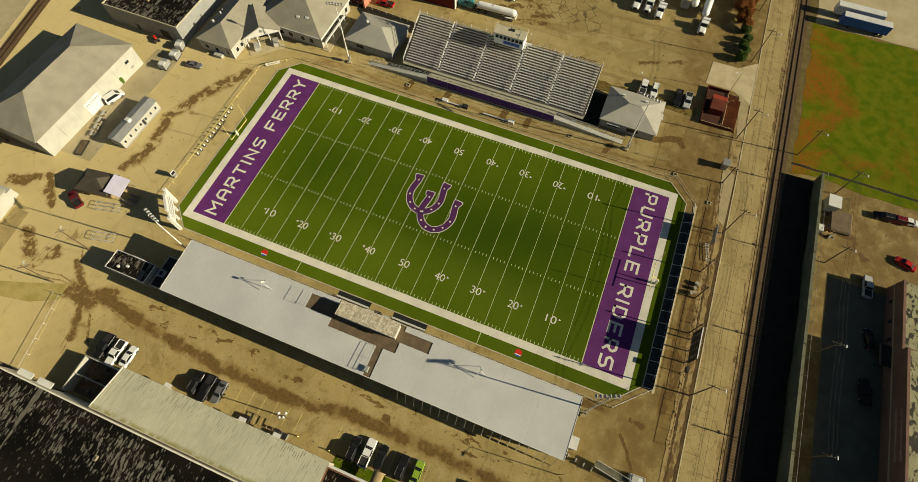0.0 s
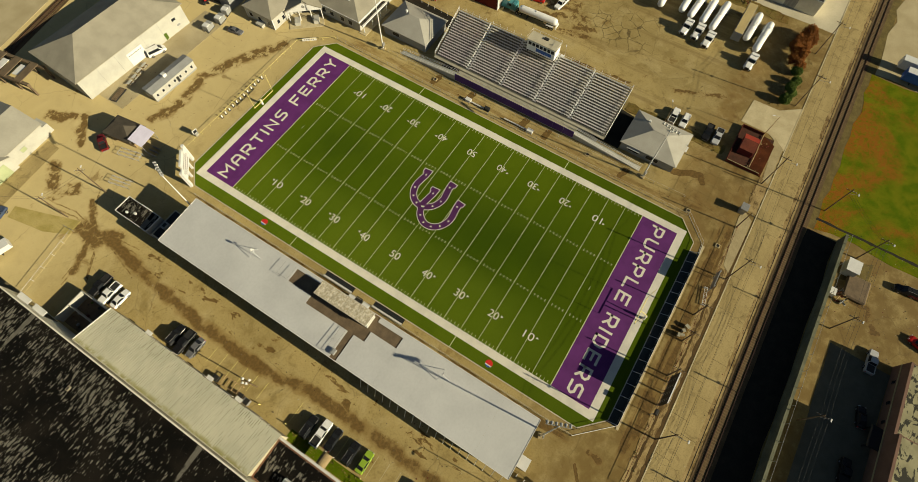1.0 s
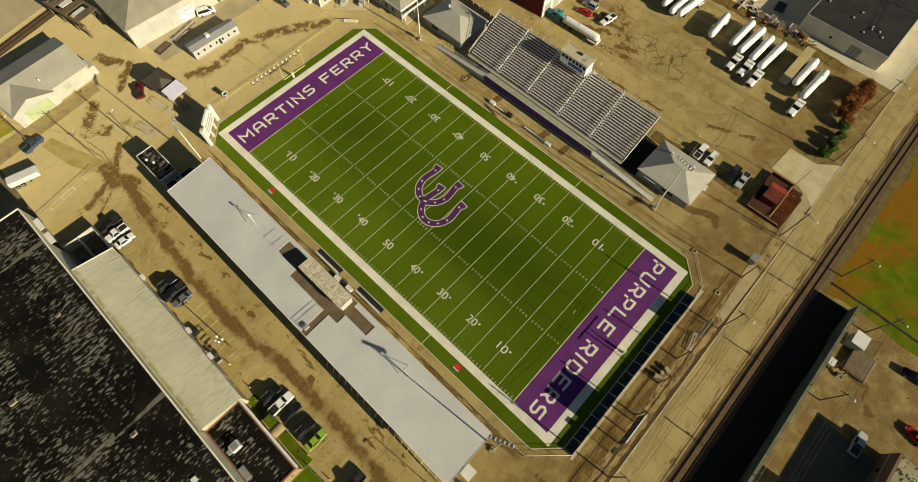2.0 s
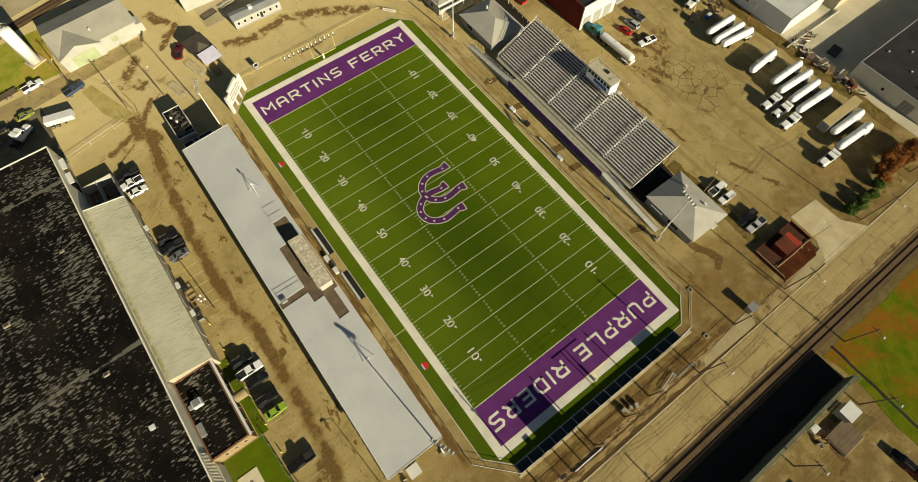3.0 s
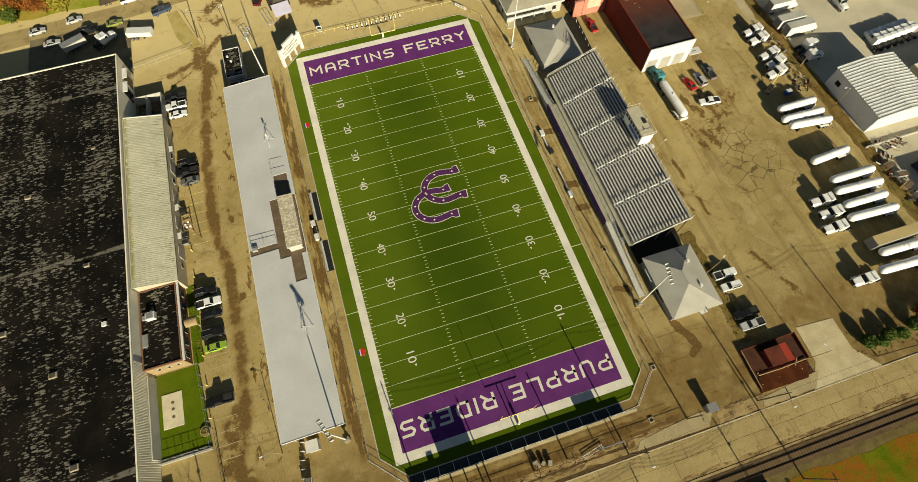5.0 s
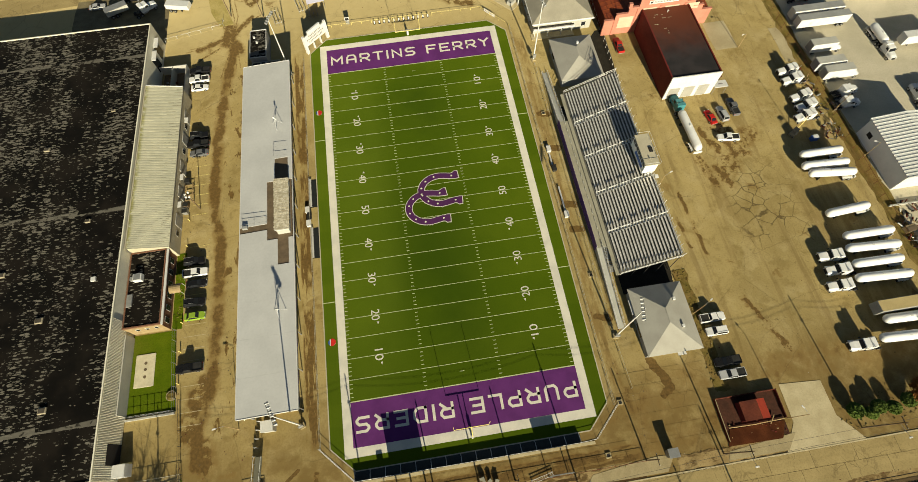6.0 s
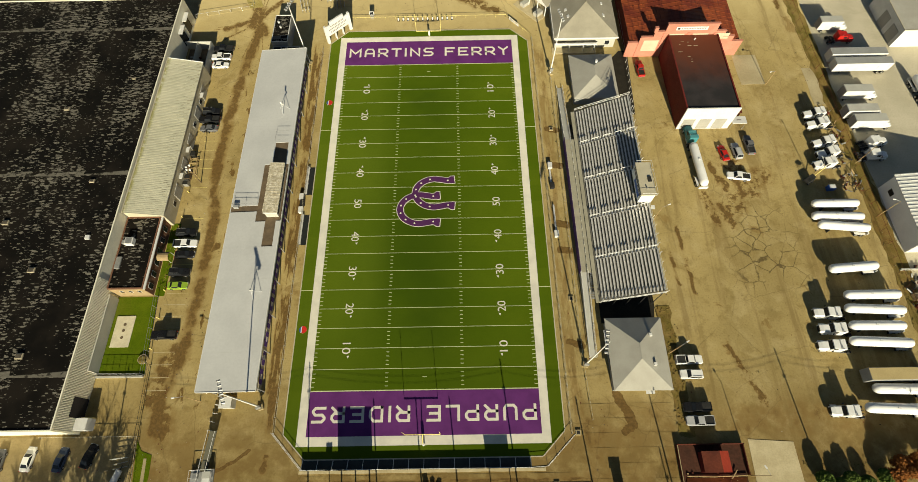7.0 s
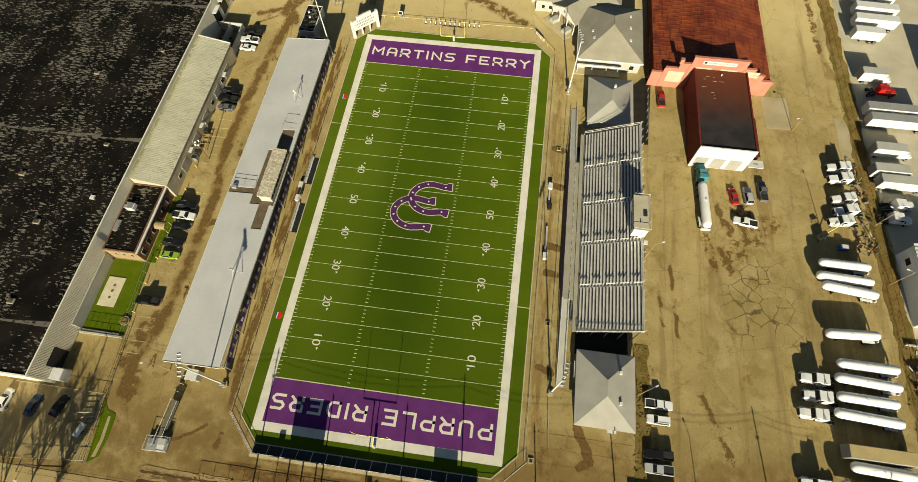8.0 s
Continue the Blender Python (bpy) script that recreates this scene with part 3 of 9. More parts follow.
M["shop_roof"] = shop_roof()
M["plant_brick"] = surf("dusky_brown_brick", (0.19, 0.11, 0.08), (0.15, 0.085, 0.062), 0.4, 0.9, 0, 5.0, 0.25, 0.01)
M["glass"] = surf("dark_glazing", (0.02, 0.022, 0.026), (0.015, 0.017, 0.02), 1.0, 0.1, 0, 2, 0.05, 0.001)
M["tyre"] = surf("tyre_rubber", (0.022, 0.021, 0.02), (0.03, 0.028, 0.026), 3, 0.9)
M["rim"] = surf("wheel_rim", (0.42, 0.42, 0.42), (0.34, 0.34, 0.34), 3, 0.35, 0.7)
M["tank"] = surf("white_tank_enamel", (0.80, 0.79, 0.76), (0.73, 0.72, 0.69), 0.4, 0.3, 0, 3, 0.06, 0.002)
M["door_panel"] = surf("grey_roller_door", (0.34, 0.325, 0.29), (0.29, 0.28, 0.25), 0.5, 0.6)
M["lamp_glass"] = surf("lamp_reflector", (0.62, 0.63, 0.64), (0.55, 0.56, 0.57), 2, 0.25, 0.3)
M["trunk"] = surf("tree_bark", (0.10, 0.075, 0.05), (0.07, 0.05, 0.035), 2, 0.95)
M["leaf_green"] = surf("green_foliage", (0.06, 0.098, 0.012), (0.09, 0.125, 0.018), 0.8, 0.85, 0, 3, 0.4, 0.02)
M["leaf_rust"] = surf("autumn_foliage", (0.27, 0.095, 0.016), (0.17, 0.062, 0.012), 0.8, 0.85, 0, 3, 0.4, 0.02)
M["leaf_gold"] = surf("yellow_foliage", (0.34, 0.27, 0.03), (0.22, 0.21, 0.025), 0.5, 0.85, 0, 3, 0.4, 0.02)
M["red_mark"] = surf("red_sign_paint", (0.60, 0.03, 0.02), (0.5, 0.025, 0.02), 1, 0.5)
M["blue_mark"] = surf("blue_sign_paint", (0.03, 0.08, 0.35), (0.025, 0.07, 0.3), 1, 0.5)
M["board_black"] = surf("scoreboard_face", (0.02, 0.022, 0.024), (0.016, 0.018, 0.02), 1, 0.5)
M["lilac"] = surf("lilac_tinted_sheet", (0.44, 0.42, 0.53), (0.39, 0.37, 0.47), 0.5, 0.6)
M["ink"] = surf("grey_sign_ink", (0.28, 0.26, 0.25), (0.24, 0.22, 0.21), 1, 0.7)


def paint(name, c, rough=0.3):
    key = "car_" + name
    if key not in M:
        M[key] = surf(name + "_car_paint", c, tuple(0.9 * x for x in c), 0.6, rough, 0, 3, 0.06, 0.001)
    return M[key]


# ---------------------------------------------------------------- mesh helpers
def mesh_of(name, bm, material, smooth=False):
    me = bpy.data.meshes.new(name)
    bmesh.ops.recalc_face_normals(bm, faces=bm.faces)
    bm.to_mesh(me)
    bm.free()
    for m in (material if isinstance(material, (list, tuple)) else [material]):
        me.materials.append(m)
    if smooth:
        for p in me.polygons:
            p.use_smooth = True
    return me


def part(name, bm, material, parent, label="", smooth=False):
    ob = new(name, mesh_of(name, bm, material, smooth))
    ob.parent = parent
    return tagged(ob, label)


def piece(name, me, parent, m):
    ob = new(name, me)
    ob.parent = parent
    ob.matrix_basis = m
    return ob


def thing(name, label, category, at=(0, 0, 0), rz=0.0, group="", kind=""):
    ob = new(name)
    ob.matrix_basis = pose(*at, 0, 0, rz)
    return tagged(ob, label, category, group, kind)


def solid(name, bm, material, label, category, kind="", smooth=False, group=""):
    ob = new(name, mesh_of(name, bm, material, smooth))
    return tagged(ob, label, category, group, kind)


def box(x0, x1, y0, y1, z0, z1, bm=None, bevel=0.0):
    bm = bm or bmesh.new()
    vs = [bm.verts.new(p) for p in ((x0, y0, z0), (x1, y0, z0), (x1, y1, z0), (x0, y1, z0), (x0, y0, z1), (x1, y0, z1), (x1, y1, z1), (x0, y1, z1))]
    fs = [bm.faces.new([vs[i] for i in f]) for f in ((0, 3, 2, 1), (4, 5, 6, 7), (0, 1, 5, 4), (1, 2, 6, 5), (2, 3, 7, 6), (3, 0, 4, 7))]
    if bevel:
        es = {e for f in fs for e in f.edges}
        bmesh.ops.bevel(bm, geom=list(es), offset=bevel, segments=1, affect='EDGES')
    return bm


def slab(poly, z0, z1, bm=None):
    """A prism over a polygon of (x, y)."""
    bm = bm or bmesh.new()
    lo = [bm.verts.new((x, y, z0)) for x, y in poly]
    hi = [bm.verts.new((x, y, z1)) for x, y in poly]
    bm.faces.new(hi)
    bm.faces.new(lo[::-1])
    for i in range(len(poly)):
        j = (i + 1) % len(poly)
        bm.faces.new((lo[i], lo[j], hi[j], hi[i]))
    return bm


def sheet(poly, z, bm=None):
    bm = bm or bmesh.new()
    bm.faces.new([bm.verts.new((x, y, z)) for x, y in poly])
    return bm


def faces(verts, polys, bm=None):
    bm = bm or bmesh.new()
    vs = [bm.verts.new(v) for v in verts]
    for p in polys:
        bm.faces.new([vs[i] for i in p])
    return bm


def tube(p, q, r0, r1=None, seg=8, bm=None, caps=True):
    """A tapered round bar from p to q."""
    bm = bm or bmesh.new()
    p, q = Vector(p), Vector(q)
    r1 = r0 if r1 is None else r1
    turn = (q - p).to_track_quat("Z", "Y").to_matrix()
    a, b = [], []
    for i in range(seg):
        w = 2 * math.pi * i / seg
        d = turn @ Vector((math.cos(w), math.sin(w), 0))
        a.append(bm.verts.new(p + r0 * d))
        b.append(bm.verts.new(q + r1 * d))
    for i in range(seg):
        j = (i + 1) % seg
        bm.faces.new((a[i], a[j], b[j], b[i]))
    if caps:
        bm.faces.new(a[::-1])
        bm.faces.new(b)
    return bm


def ring(rings, bm=None, closed_ends=True):
    """Skin over a row of point loops of equal length."""
    bm = bm or bmesh.new()
    rows = [[bm.verts.new(p) for p in r] for r in rings]
    for a, b in zip(rows, rows[1:]):
        for i in range(len(a)):
            j = (i + 1) % len(a)
            bm.faces.new((a[i], a[j], b[j], b[i]))
    if closed_ends:
        bm.faces.new(rows[0][::-1])
        bm.faces.new(rows[-1])
    return bm


def text_mesh(name, body, width, height, material, bold=0.0, spacing=1.0):
    """Letters of the built-in font, fitted to a width and a height, centred, lying flat."""
    cu = bpy.data.curves.new(name, 'FONT')
    cu.body = body
    cu.space_character = spacing
    cu.resolution_u = 4
    ob = bpy.data.objects.new(name, cu)
    scene.collection.objects.link(ob)
    bpy.context.view_layer.update()
    me = bpy.data.meshes.new_from_object(ob.evaluated_get(bpy.context.evaluated_depsgraph_get()))
    bpy.data.objects.remove(ob)
    co = np.zeros(len(me.vertices) * 3)
    me.vertices.foreach_get("co", co)
    co = co.reshape(-1, 3)
    lo, hi = co.min(0), co.max(0)
    co[:, 0] = (co[:, 0] - (lo[0] + hi[0]) / 2) * width / (hi[0] - lo[0])
    co[:, 1] = (co[:, 1] - (lo[1] + hi[1]) / 2) * height / (hi[1] - lo[1])
    co[:, 2] = 0
    me.vertices.foreach_set("co", co.ravel())
    if bold:
        bm = bmesh.new()
        for i, (dx, dy) in enumerate(((-1, -1), (1, -1), (1, 1), (-1, 1), (0, 0))):
            at = len(bm.verts)
            bm.from_mesh(me)
            bm.verts.ensure_lookup_table()
            for v in bm.verts[at:]:
                v.co += Vector((dx * bold, dy * bold, 0.0015 * i))
        bm.to_mesh(me)
        bm.free()
    me.materials.clear()
    me.materials.append(material)
    me.update()
    return me


BOX_FACES = [(0, 3, 2, 1), (4, 5, 6, 7), (0, 1, 5, 4), (1, 2, 6, 5), (2, 3, 7, 6), (3, 0, 4, 7)]


def frame_boxes(bars, bm=None):
    bm = bm or bmesh.new()
    for b in bars:
        box(*b, bm=bm)
    return bm


def hip(x0, x1, y0, y1, z, ridge, over=0.5, thick=0.15, along='y'):
    """A hip roof over a rectangle: the four slopes and a thin eave edge."""
    x0, x1, y0, y1 = x0 - over, x1 + over, y0 - over, y1 + over
    cx, cy = (x0 + x1) / 2, (y0 + y1) / 2
    if along == 'y':
        r = max(((y1 - y0) - (x1 - x0)) / 2, 0.4)
        a, b = (cx, cy - r, ridge), (cx, cy + r, ridge)
        v = [(x0, y0, z), (x1, y0, z), (x1, y1, z), (x0, y1, z), a, b]
        tops = [(0, 1, 4), (1, 2, 5, 4), (2, 3, 5), (3, 0, 4, 5)]
    else:
        r = max(((x1 - x0) - (y1 - y0)) / 2, 0.4)
        a, b = (cx - r, cy, ridge), (cx + r, cy, ridge)
        v = [(x0, y0, z), (x1, y0, z), (x1, y1, z), (x0, y1, z), a, b]
        tops = [(0, 1, 5, 4), (1, 2, 5), (2, 3, 4, 5), (3, 0, 4)]
    v += [(px, py, z - thick) for px, py, _ in v[:4]]
    return faces(v, tops + [(6, 7, 1, 0), (7, 8, 2, 1), (8, 9, 3, 2), (9, 6, 0, 3), (9, 8, 7, 6)])


# ---------------------------------------------------------------- ground, street, railway
def make_ground():
    bm = bmesh.new()
    xs = [-2400, -700, -220, 260, 700, 2400]
    ys = [-2400, -700, -200, 240, 700, 2400]
    g = [[bm.verts.new((x, y, 0)) for x in xs] for y in ys]
    for j in range(5):
        for i in range(5):
            bm.faces.new((g[j][i], g[j][i + 1], g[j + 1][i + 1], g[j + 1][i]))
    solid("ground", bm, M["ground"], "dusty tan asphalt and dirt ground with mud stains", "ground", "structure")


def wobble(x0, x1, y0, y1, step, amount, seed):
    """A rectangle's outline with an uneven edge."""
    rnd = random.Random(seed)
    pts = []
    for (ax, ay), (bx, by) in (((x0, y0), (x1, y0)), ((x1, y0), (x1, y1)), ((x1, y1), (x0, y1)), ((x0, y1), (x0, y0))):
        n = max(int(math.hypot(bx - ax, by - ay) / step), 1)
        for i in range(n):
            f = i / n
            pts.append((ax + (bx - ax) * f + rnd.uniform(-amount, amount), ay + (by - ay) * f + rnd.uniform(-amount, amount)))
    return pts


def make_street():
    solid("road", box(-420, 520, -76.4, -69.9, -0.2, 0.03), M["tar"], "worn tan concrete street with patched slab joints", "road", "structure")
    solid("kerb", box(-46, 520, -69.9, -69.62, -0.2, 0.09, bevel=0.02), M["pale_concrete"], "low pale concrete kerb along the street", "kerb", "structure")
    solid("verge", slab(wobble(-46, 31, -69.1, -66.35, 1.4, 0.2, 4), -0.1, 0.05), M["churned"], "strip of trodden tan dirt beside the street", "verge", "structure")
    solid("gutter", slab(wobble(-46, 33, -69.6, -68.85, 1.2, 0.18, 3), -0.1, 0.056), M["wet_dirt"], "brown muddy gutter beside the kerb", "gutter", "structure")
    solid("gutter", slab(wobble(-46, 20, -67.75, -67.3, 1.1, 0.16, 33), -0.1, 0.058), M["wet_dirt"], "brown wet rut along the trodden verge", "rut", "structure")
    solid("gutter", slab(wobble(40, 61, -69.5, -66.7, 1.2, 0.3, 31), -0.1, 0.04), M["churned"], "brown washed-out dirt beside the kerb", "gutter", "structure")
    solid("pavement", slab([(21, -69.0), (30, -69.2), (37.5, -69.2), (39.6, -66.4), (36.5, -66.1), (30, -66.6), (22.5, -67.4)], -0.1, 0.09), M["concrete"], "patch of pale worn pavement beside the street", "pavement", "structure")
    solid("pavement", slab([(50.2, -69.2), (63.0, -69.2), (65.6, -66.2), (62.6, -66.5), (51.0, -67.6)], -0.1, 0.08), M["concrete"], "strip of pale pavement below the rusty pen", "pavement", "structure")
    solid("driveway", slab([(66.2, -56.6), (75.3, -57.2), (75.4, -64.4), (79.4, -69.6), (62.4, -69.6), (66.0, -64.4)], -0.1, 0.06), M["pale_concrete"], "pale concrete driveway flaring to the street", "driveway", "structure")
    solid("road_shoulder", slab(wobble(-420, 520, -77.8, -76.2, 1.3, 0.22, 12), -0.1, 0.055), M["churned"], "ragged brown dirt shoulder between street and railway", "shoulder", "structure")
    # Thin dark line running the length of the shoulder.
    solid("shoulder_line", box(-420, 520, -77.17, -77.03, -0.1, 0.07), M["shade_and_cinders"], "narrow dark line along the street shoulder", "drain", "structure")
    solid("railway_ballast", slab([(-420, -81.3), (520, -81.3), (520, -77.75), (-420, -77.75)], -0.1, 0.10), M["ballast"], "brown stone ballast bed of a railway track", "track bed", "structure")
    solid("track_side", slab(wobble(43.8, 240, -83.6, -81.2, 3, 0.25, 16), -0.1, 0.035), M["track_dirt"], "brown weedy dirt beside the railway track", "verge", "structure")
    for y in (-80.25, -78.8):
        bm = box(-420, 520, y - 0.07, y + 0.07, 0.1, 0.26)
        solid("rail", bm, M["rail"], "rusty steel rail on timber sleepers", "rail", "structure")
    # Dark strip puts the wall's cast shadow into the ground colour.
    solid("wall_shadow_strip", slab(wobble(-140, 43, -88.3, -81.3, 6, 0.25, 6), -0.1, 0.03), M["shade_and_cinders"], "dark strip painted in the wall's shadow beside the railway", "strip", "structure")


def make_south_side():
    wall = solid("retaining_wall", box(-160, 43.6, -88.95, -88.5, -0.2, 3.4, bevel=0.03), M["wall_concrete"], "long plain concrete wall above the railway", "wall", "structure")
    part("coping", box(-160, 43.7, -89.05, -88.4, 3.4, 3.55), M["wall_concrete"], wall)
    solid("grass_field", slab(wobble(44.5, 102.6, -114.5, -83.2, 4, 0.8, 7) , -0.1, 0.05), M["grass"], "rough green grass with orange dry patches", "grass", "structure")
    solid("grass_field_beyond", slab(wobble(47, 99, -190, -114.6, 6, 0.8, 8), -0.1, 0.04), M["grass"], "rough grass reaching away from the railway", "grass", "structure")
    solid("gravel_lot", slab(wobble(103.2, 190, -150, -83.8, 6, 0.8, 9), -0.1, 0.05), M["pale_lot"], "pale gravel lot", "lot", "structure")
    solid("yard_lot", slab(wobble(-100, 43.6, -112, -89.2, 6, 0.2, 10), -0.1, 0.02), M["ground"], "tan concrete yard behind the wall", "lot", "structure")


def make_shade_sheets_and_lots():
    # Asphalt sheet toned dark to deepen the brick plant's cast shadow.
    solid("shadow_toned_lot", slab(wobble(-100, 17.2, -106.9, -94.2, 6, 0.2, 62), -0.1, 0.045), M["shade_lot_and_deck"], "asphalt sheet toned dark for the brick plant's shadow", "lot", "structure")
    # Black sheet stands in for shade below the bleachers and in the south gap.
    solid("bleacher_shade_sheet", slab([(39.6, -31.9), (51.6, -31.9), (52.2, -27.6), (52.2, 26.2), (39.8, 26.2)], -0.1, 0.03), M["shade_and_cinders"], "black sheet standing in for the shade beneath the bleachers", "ground", "structure")
    solid("lot_asphalt", slab([(-110, -68.6), (-58.4, -67.9), (-59.6, -54.1), (-110, -53.9)], -0.1, 0.03), M["lot_tan"], "worn tan asphalt of the corner car park", "lot", "structure")
    solid("lane_asphalt", slab([(52.2, 26.4), (56.6, 26.4), (57.8, 49.6), (55.4, 49.6), (52.2, 46.0)], -0.1, 0.035), M["shade_and_cinders"], "dark asphalt strip between ticket building and lane", "ground", "structure")
    solid("corner_grass", slab([(-59.0, -55.0), (-57.7, -57.0), (-55.4, -57.8), (-55.1, -62.0), (-55.6, -66.2), (-57.6, -67.6), (-58.2, -62.0)], -0.1, 0.06), M["lawn"], "small strip of green grass at the car park corner", "grass", "structure")
    solid("corner_path", slab([(-56.9, -58.4), (-56.3, -58.4), (-55.9, -63.0), (-56.2, -66.2), (-57.0, -66.4), (-56.6, -63.0)], 0.0, 0.09), M["concrete"], "narrow concrete path across the corner grass", "path", "structure")
    solid("yard_pad", slab(wobble(106.3, 110.2, 28.6, 41.8, 3, 0.15, 51), -0.1, 0.03), M["pale_lot"], "pale concrete pad beside the yard fence", "pad", "structure")
    solid("yard_pad", slab(wobble(87.9, 94.6, 36.2, 47.2, 3, 0.15, 52), -0.1, 0.03), M["pale_lot"], "pale concrete pad beside the truck works", "pad", "structure")


def south_yard_details():
    # Narrow dark strip along the edge of the grass.
    solid("ditch", slab(wobble(46.75, 47.45, -114, -82.5, 1.6, 0.16, 61), -0.1, 0.075), M["shade_and_cinders"], "narrow dark strip at the edge of the grass", "ditch", "structure")
    solid("yard_patch", slab([(33.7, -91.4), (38.6, -91.6), (41.8, -97.7), (35.3, -97.5)], -0.05, 0.035), M["track_dirt"], "dark oily patch on the yard behind the wall", "patch", "structure")


make_ground()
make_street()
south_yard_details()
make_shade_sheets_and_lots()
make_south_side()

# ---------------------------------------------------------------- playing field
HALF_W, GOAL, END = 24.38, 45.72, 54.86


def octagon(w, e, c):
    return [(-w + c, -e), (w - c, -e), (w, -e + c), (w, e - c), (w - c, e), (-w + c, e), (-w, e - c), (-w, -e + c)]


def number_parts(field):
    """Yard numbers on both sides, each with its arrow toward the nearer goal."""
    meshes = {n: text_mesh("yard_number", n, 2.5, 1.85, M["white_paint"], 0.0, 1.04) for n in ("10", "20", "30", "40", "50")}
    for k in range(-4, 5):
        n = str(50 - 10 * abs(k))
        y = k * 9.144
        for side in (-1, 1):
            x = side * 17.4
            piece("yard_number", meshes[n], field, pose(x, y, 0.034, 0, 0, -90 if side < 0 else 90))
            if k:
                s = 1 if k > 0 else -1
                tip = y + s * 2.25
                bm = faces([(x + 0.45 * -side - 0.28, y + s * 1.65, 0.034), (x + 0.45 * -side + 0.28, y + s * 1.65, 0.034), (x + 0.45 * -side, tip, 0.034)], [(0, 1, 2)])
                part("direction_arrow", bm, M["white_paint"], field)


def horseshoe(cx, cy, half, flare, z, mat, parent, label=""):
    """A flat horseshoe that opens to the east: a half ellipse, two legs and wider tips."""
    line = []
    for i in range(19):
        a = math.pi / 2 + math.pi * i / 18
        line.append((2.0 + 5.0 * math.cos(a), 4.1 * math.sin(a), half))
    lead = [(6.95, 3.85, half + 0.8 * flare), (6.2, 3.78, half + flare), (5.7, 3.62, half + 0.2 * flare), (5.0, 3.58, half), (3.6, 3.86, half)]
    line = lead + line + [(x, -y, w) for x, y, w in lead[::-1]]
    left, right = [], []
    for i, (x, y, w) in enumerate(line):
        a, b = line[max(i - 1, 0)], line[min(i + 1, len(line) - 1)]
        dx, dy = b[0] - a[0], b[1] - a[1]
        d = math.hypot(dx, dy)
        ex = 0.0
        if half > 0.8 and i in (0, len(line) - 1):
            ex = 0.18
        left.append((cx + x + ex - dy / d * w, cy + y + dx / d * w, z))
        right.append((cx + x + ex + dy / d * w, cy + y - dx / d * w, z))
    n = len(line)
    bm = faces(left + right, [(i, i + 1, n + i + 1, n + i) for i in range(n - 1)])
    return part("horseshoe", bm, mat, parent, label)


BLOCK = {
    "A": ["00 07 2a 8a a7 a0", "04 a4"], "D": ["00 0a 7a a7 a3 70 00"], "E": ["aa 0a 00 a0", "05 85"], "F": ["00 0a aa", "05 85"], "I": ["00 0a"],
    "L": ["0a 00 a0"], "M": ["00 0a 54 aa a0"], "N": ["00 0a a0 aa"], "P": ["00 0a 8a a8 a6 84 04"], "R": ["00 0a 8a a8 a6 84 04", "54 a0"],
    "S": ["aa 2a 08 07 25 85 a3 a2 80 00"], "T": ["0a aa", "5a 50"], "U": ["0a 02 20 80 a2 aa"], "Y": ["0a 56 aa", "56 50"],
}


def block_letter(char, width, height, stroke):
    """A squared letter of even strokes with cut corners, lying flat, on a ten by ten grid."""
    bm = bmesh.new()
    for k, line in enumerate(BLOCK[char]):
        h = stroke / 2
        p = [Vector((h + int(q[0], 16) * (width - stroke) / 10 - width / 2, h + int(q[1], 16) * (height - stroke) / 10 - height / 2)) for q in line.split()]
        for end, nxt in ((0, 1), (-1, -2)):
            p[end] += (p[end] - p[nxt]).normalized() * h * 0.98
        rows = []
        for i, q in enumerate(p):
            a = (q - p[i - 1]).normalized() if i else (p[1] - q).normalized()
            b = (p[i + 1] - q).normalized() if i + 1 < len(p) else a
            side = Vector((-a.y - b.y, a.x + b.x)).normalized()
            side *= h / max(0.5, side.dot(Vector((-a.y, a.x))))
            rows.append([bm.verts.new((*(q + side), 0.002 * k)), bm.verts.new((*(q - side), 0.002 * k))])
        for u, v in zip(rows, rows[1:]):
            bm.faces.new((u[1], v[1], v[0], u[0]))
    return bm


def block_words(words, width, s, z, parent):
    sizes = [{"I": 0.62, "M": 3.5, " ": 1.4}.get(c, 3.0) for c in words]
    gap = (width - sum(sizes)) / (len(words) - 1)
    x = -width / 2
    for c, w in zip(words, sizes):
        if c != " ":
            piece("letter", mesh_of("letter", block_letter(c, w, 3.3, 0.56), M["white_paint"]), parent, pose(s * (x + w / 2), s * 50.55, z, 0, 0, 0 if s > 0 else 180))
        x += w + gap


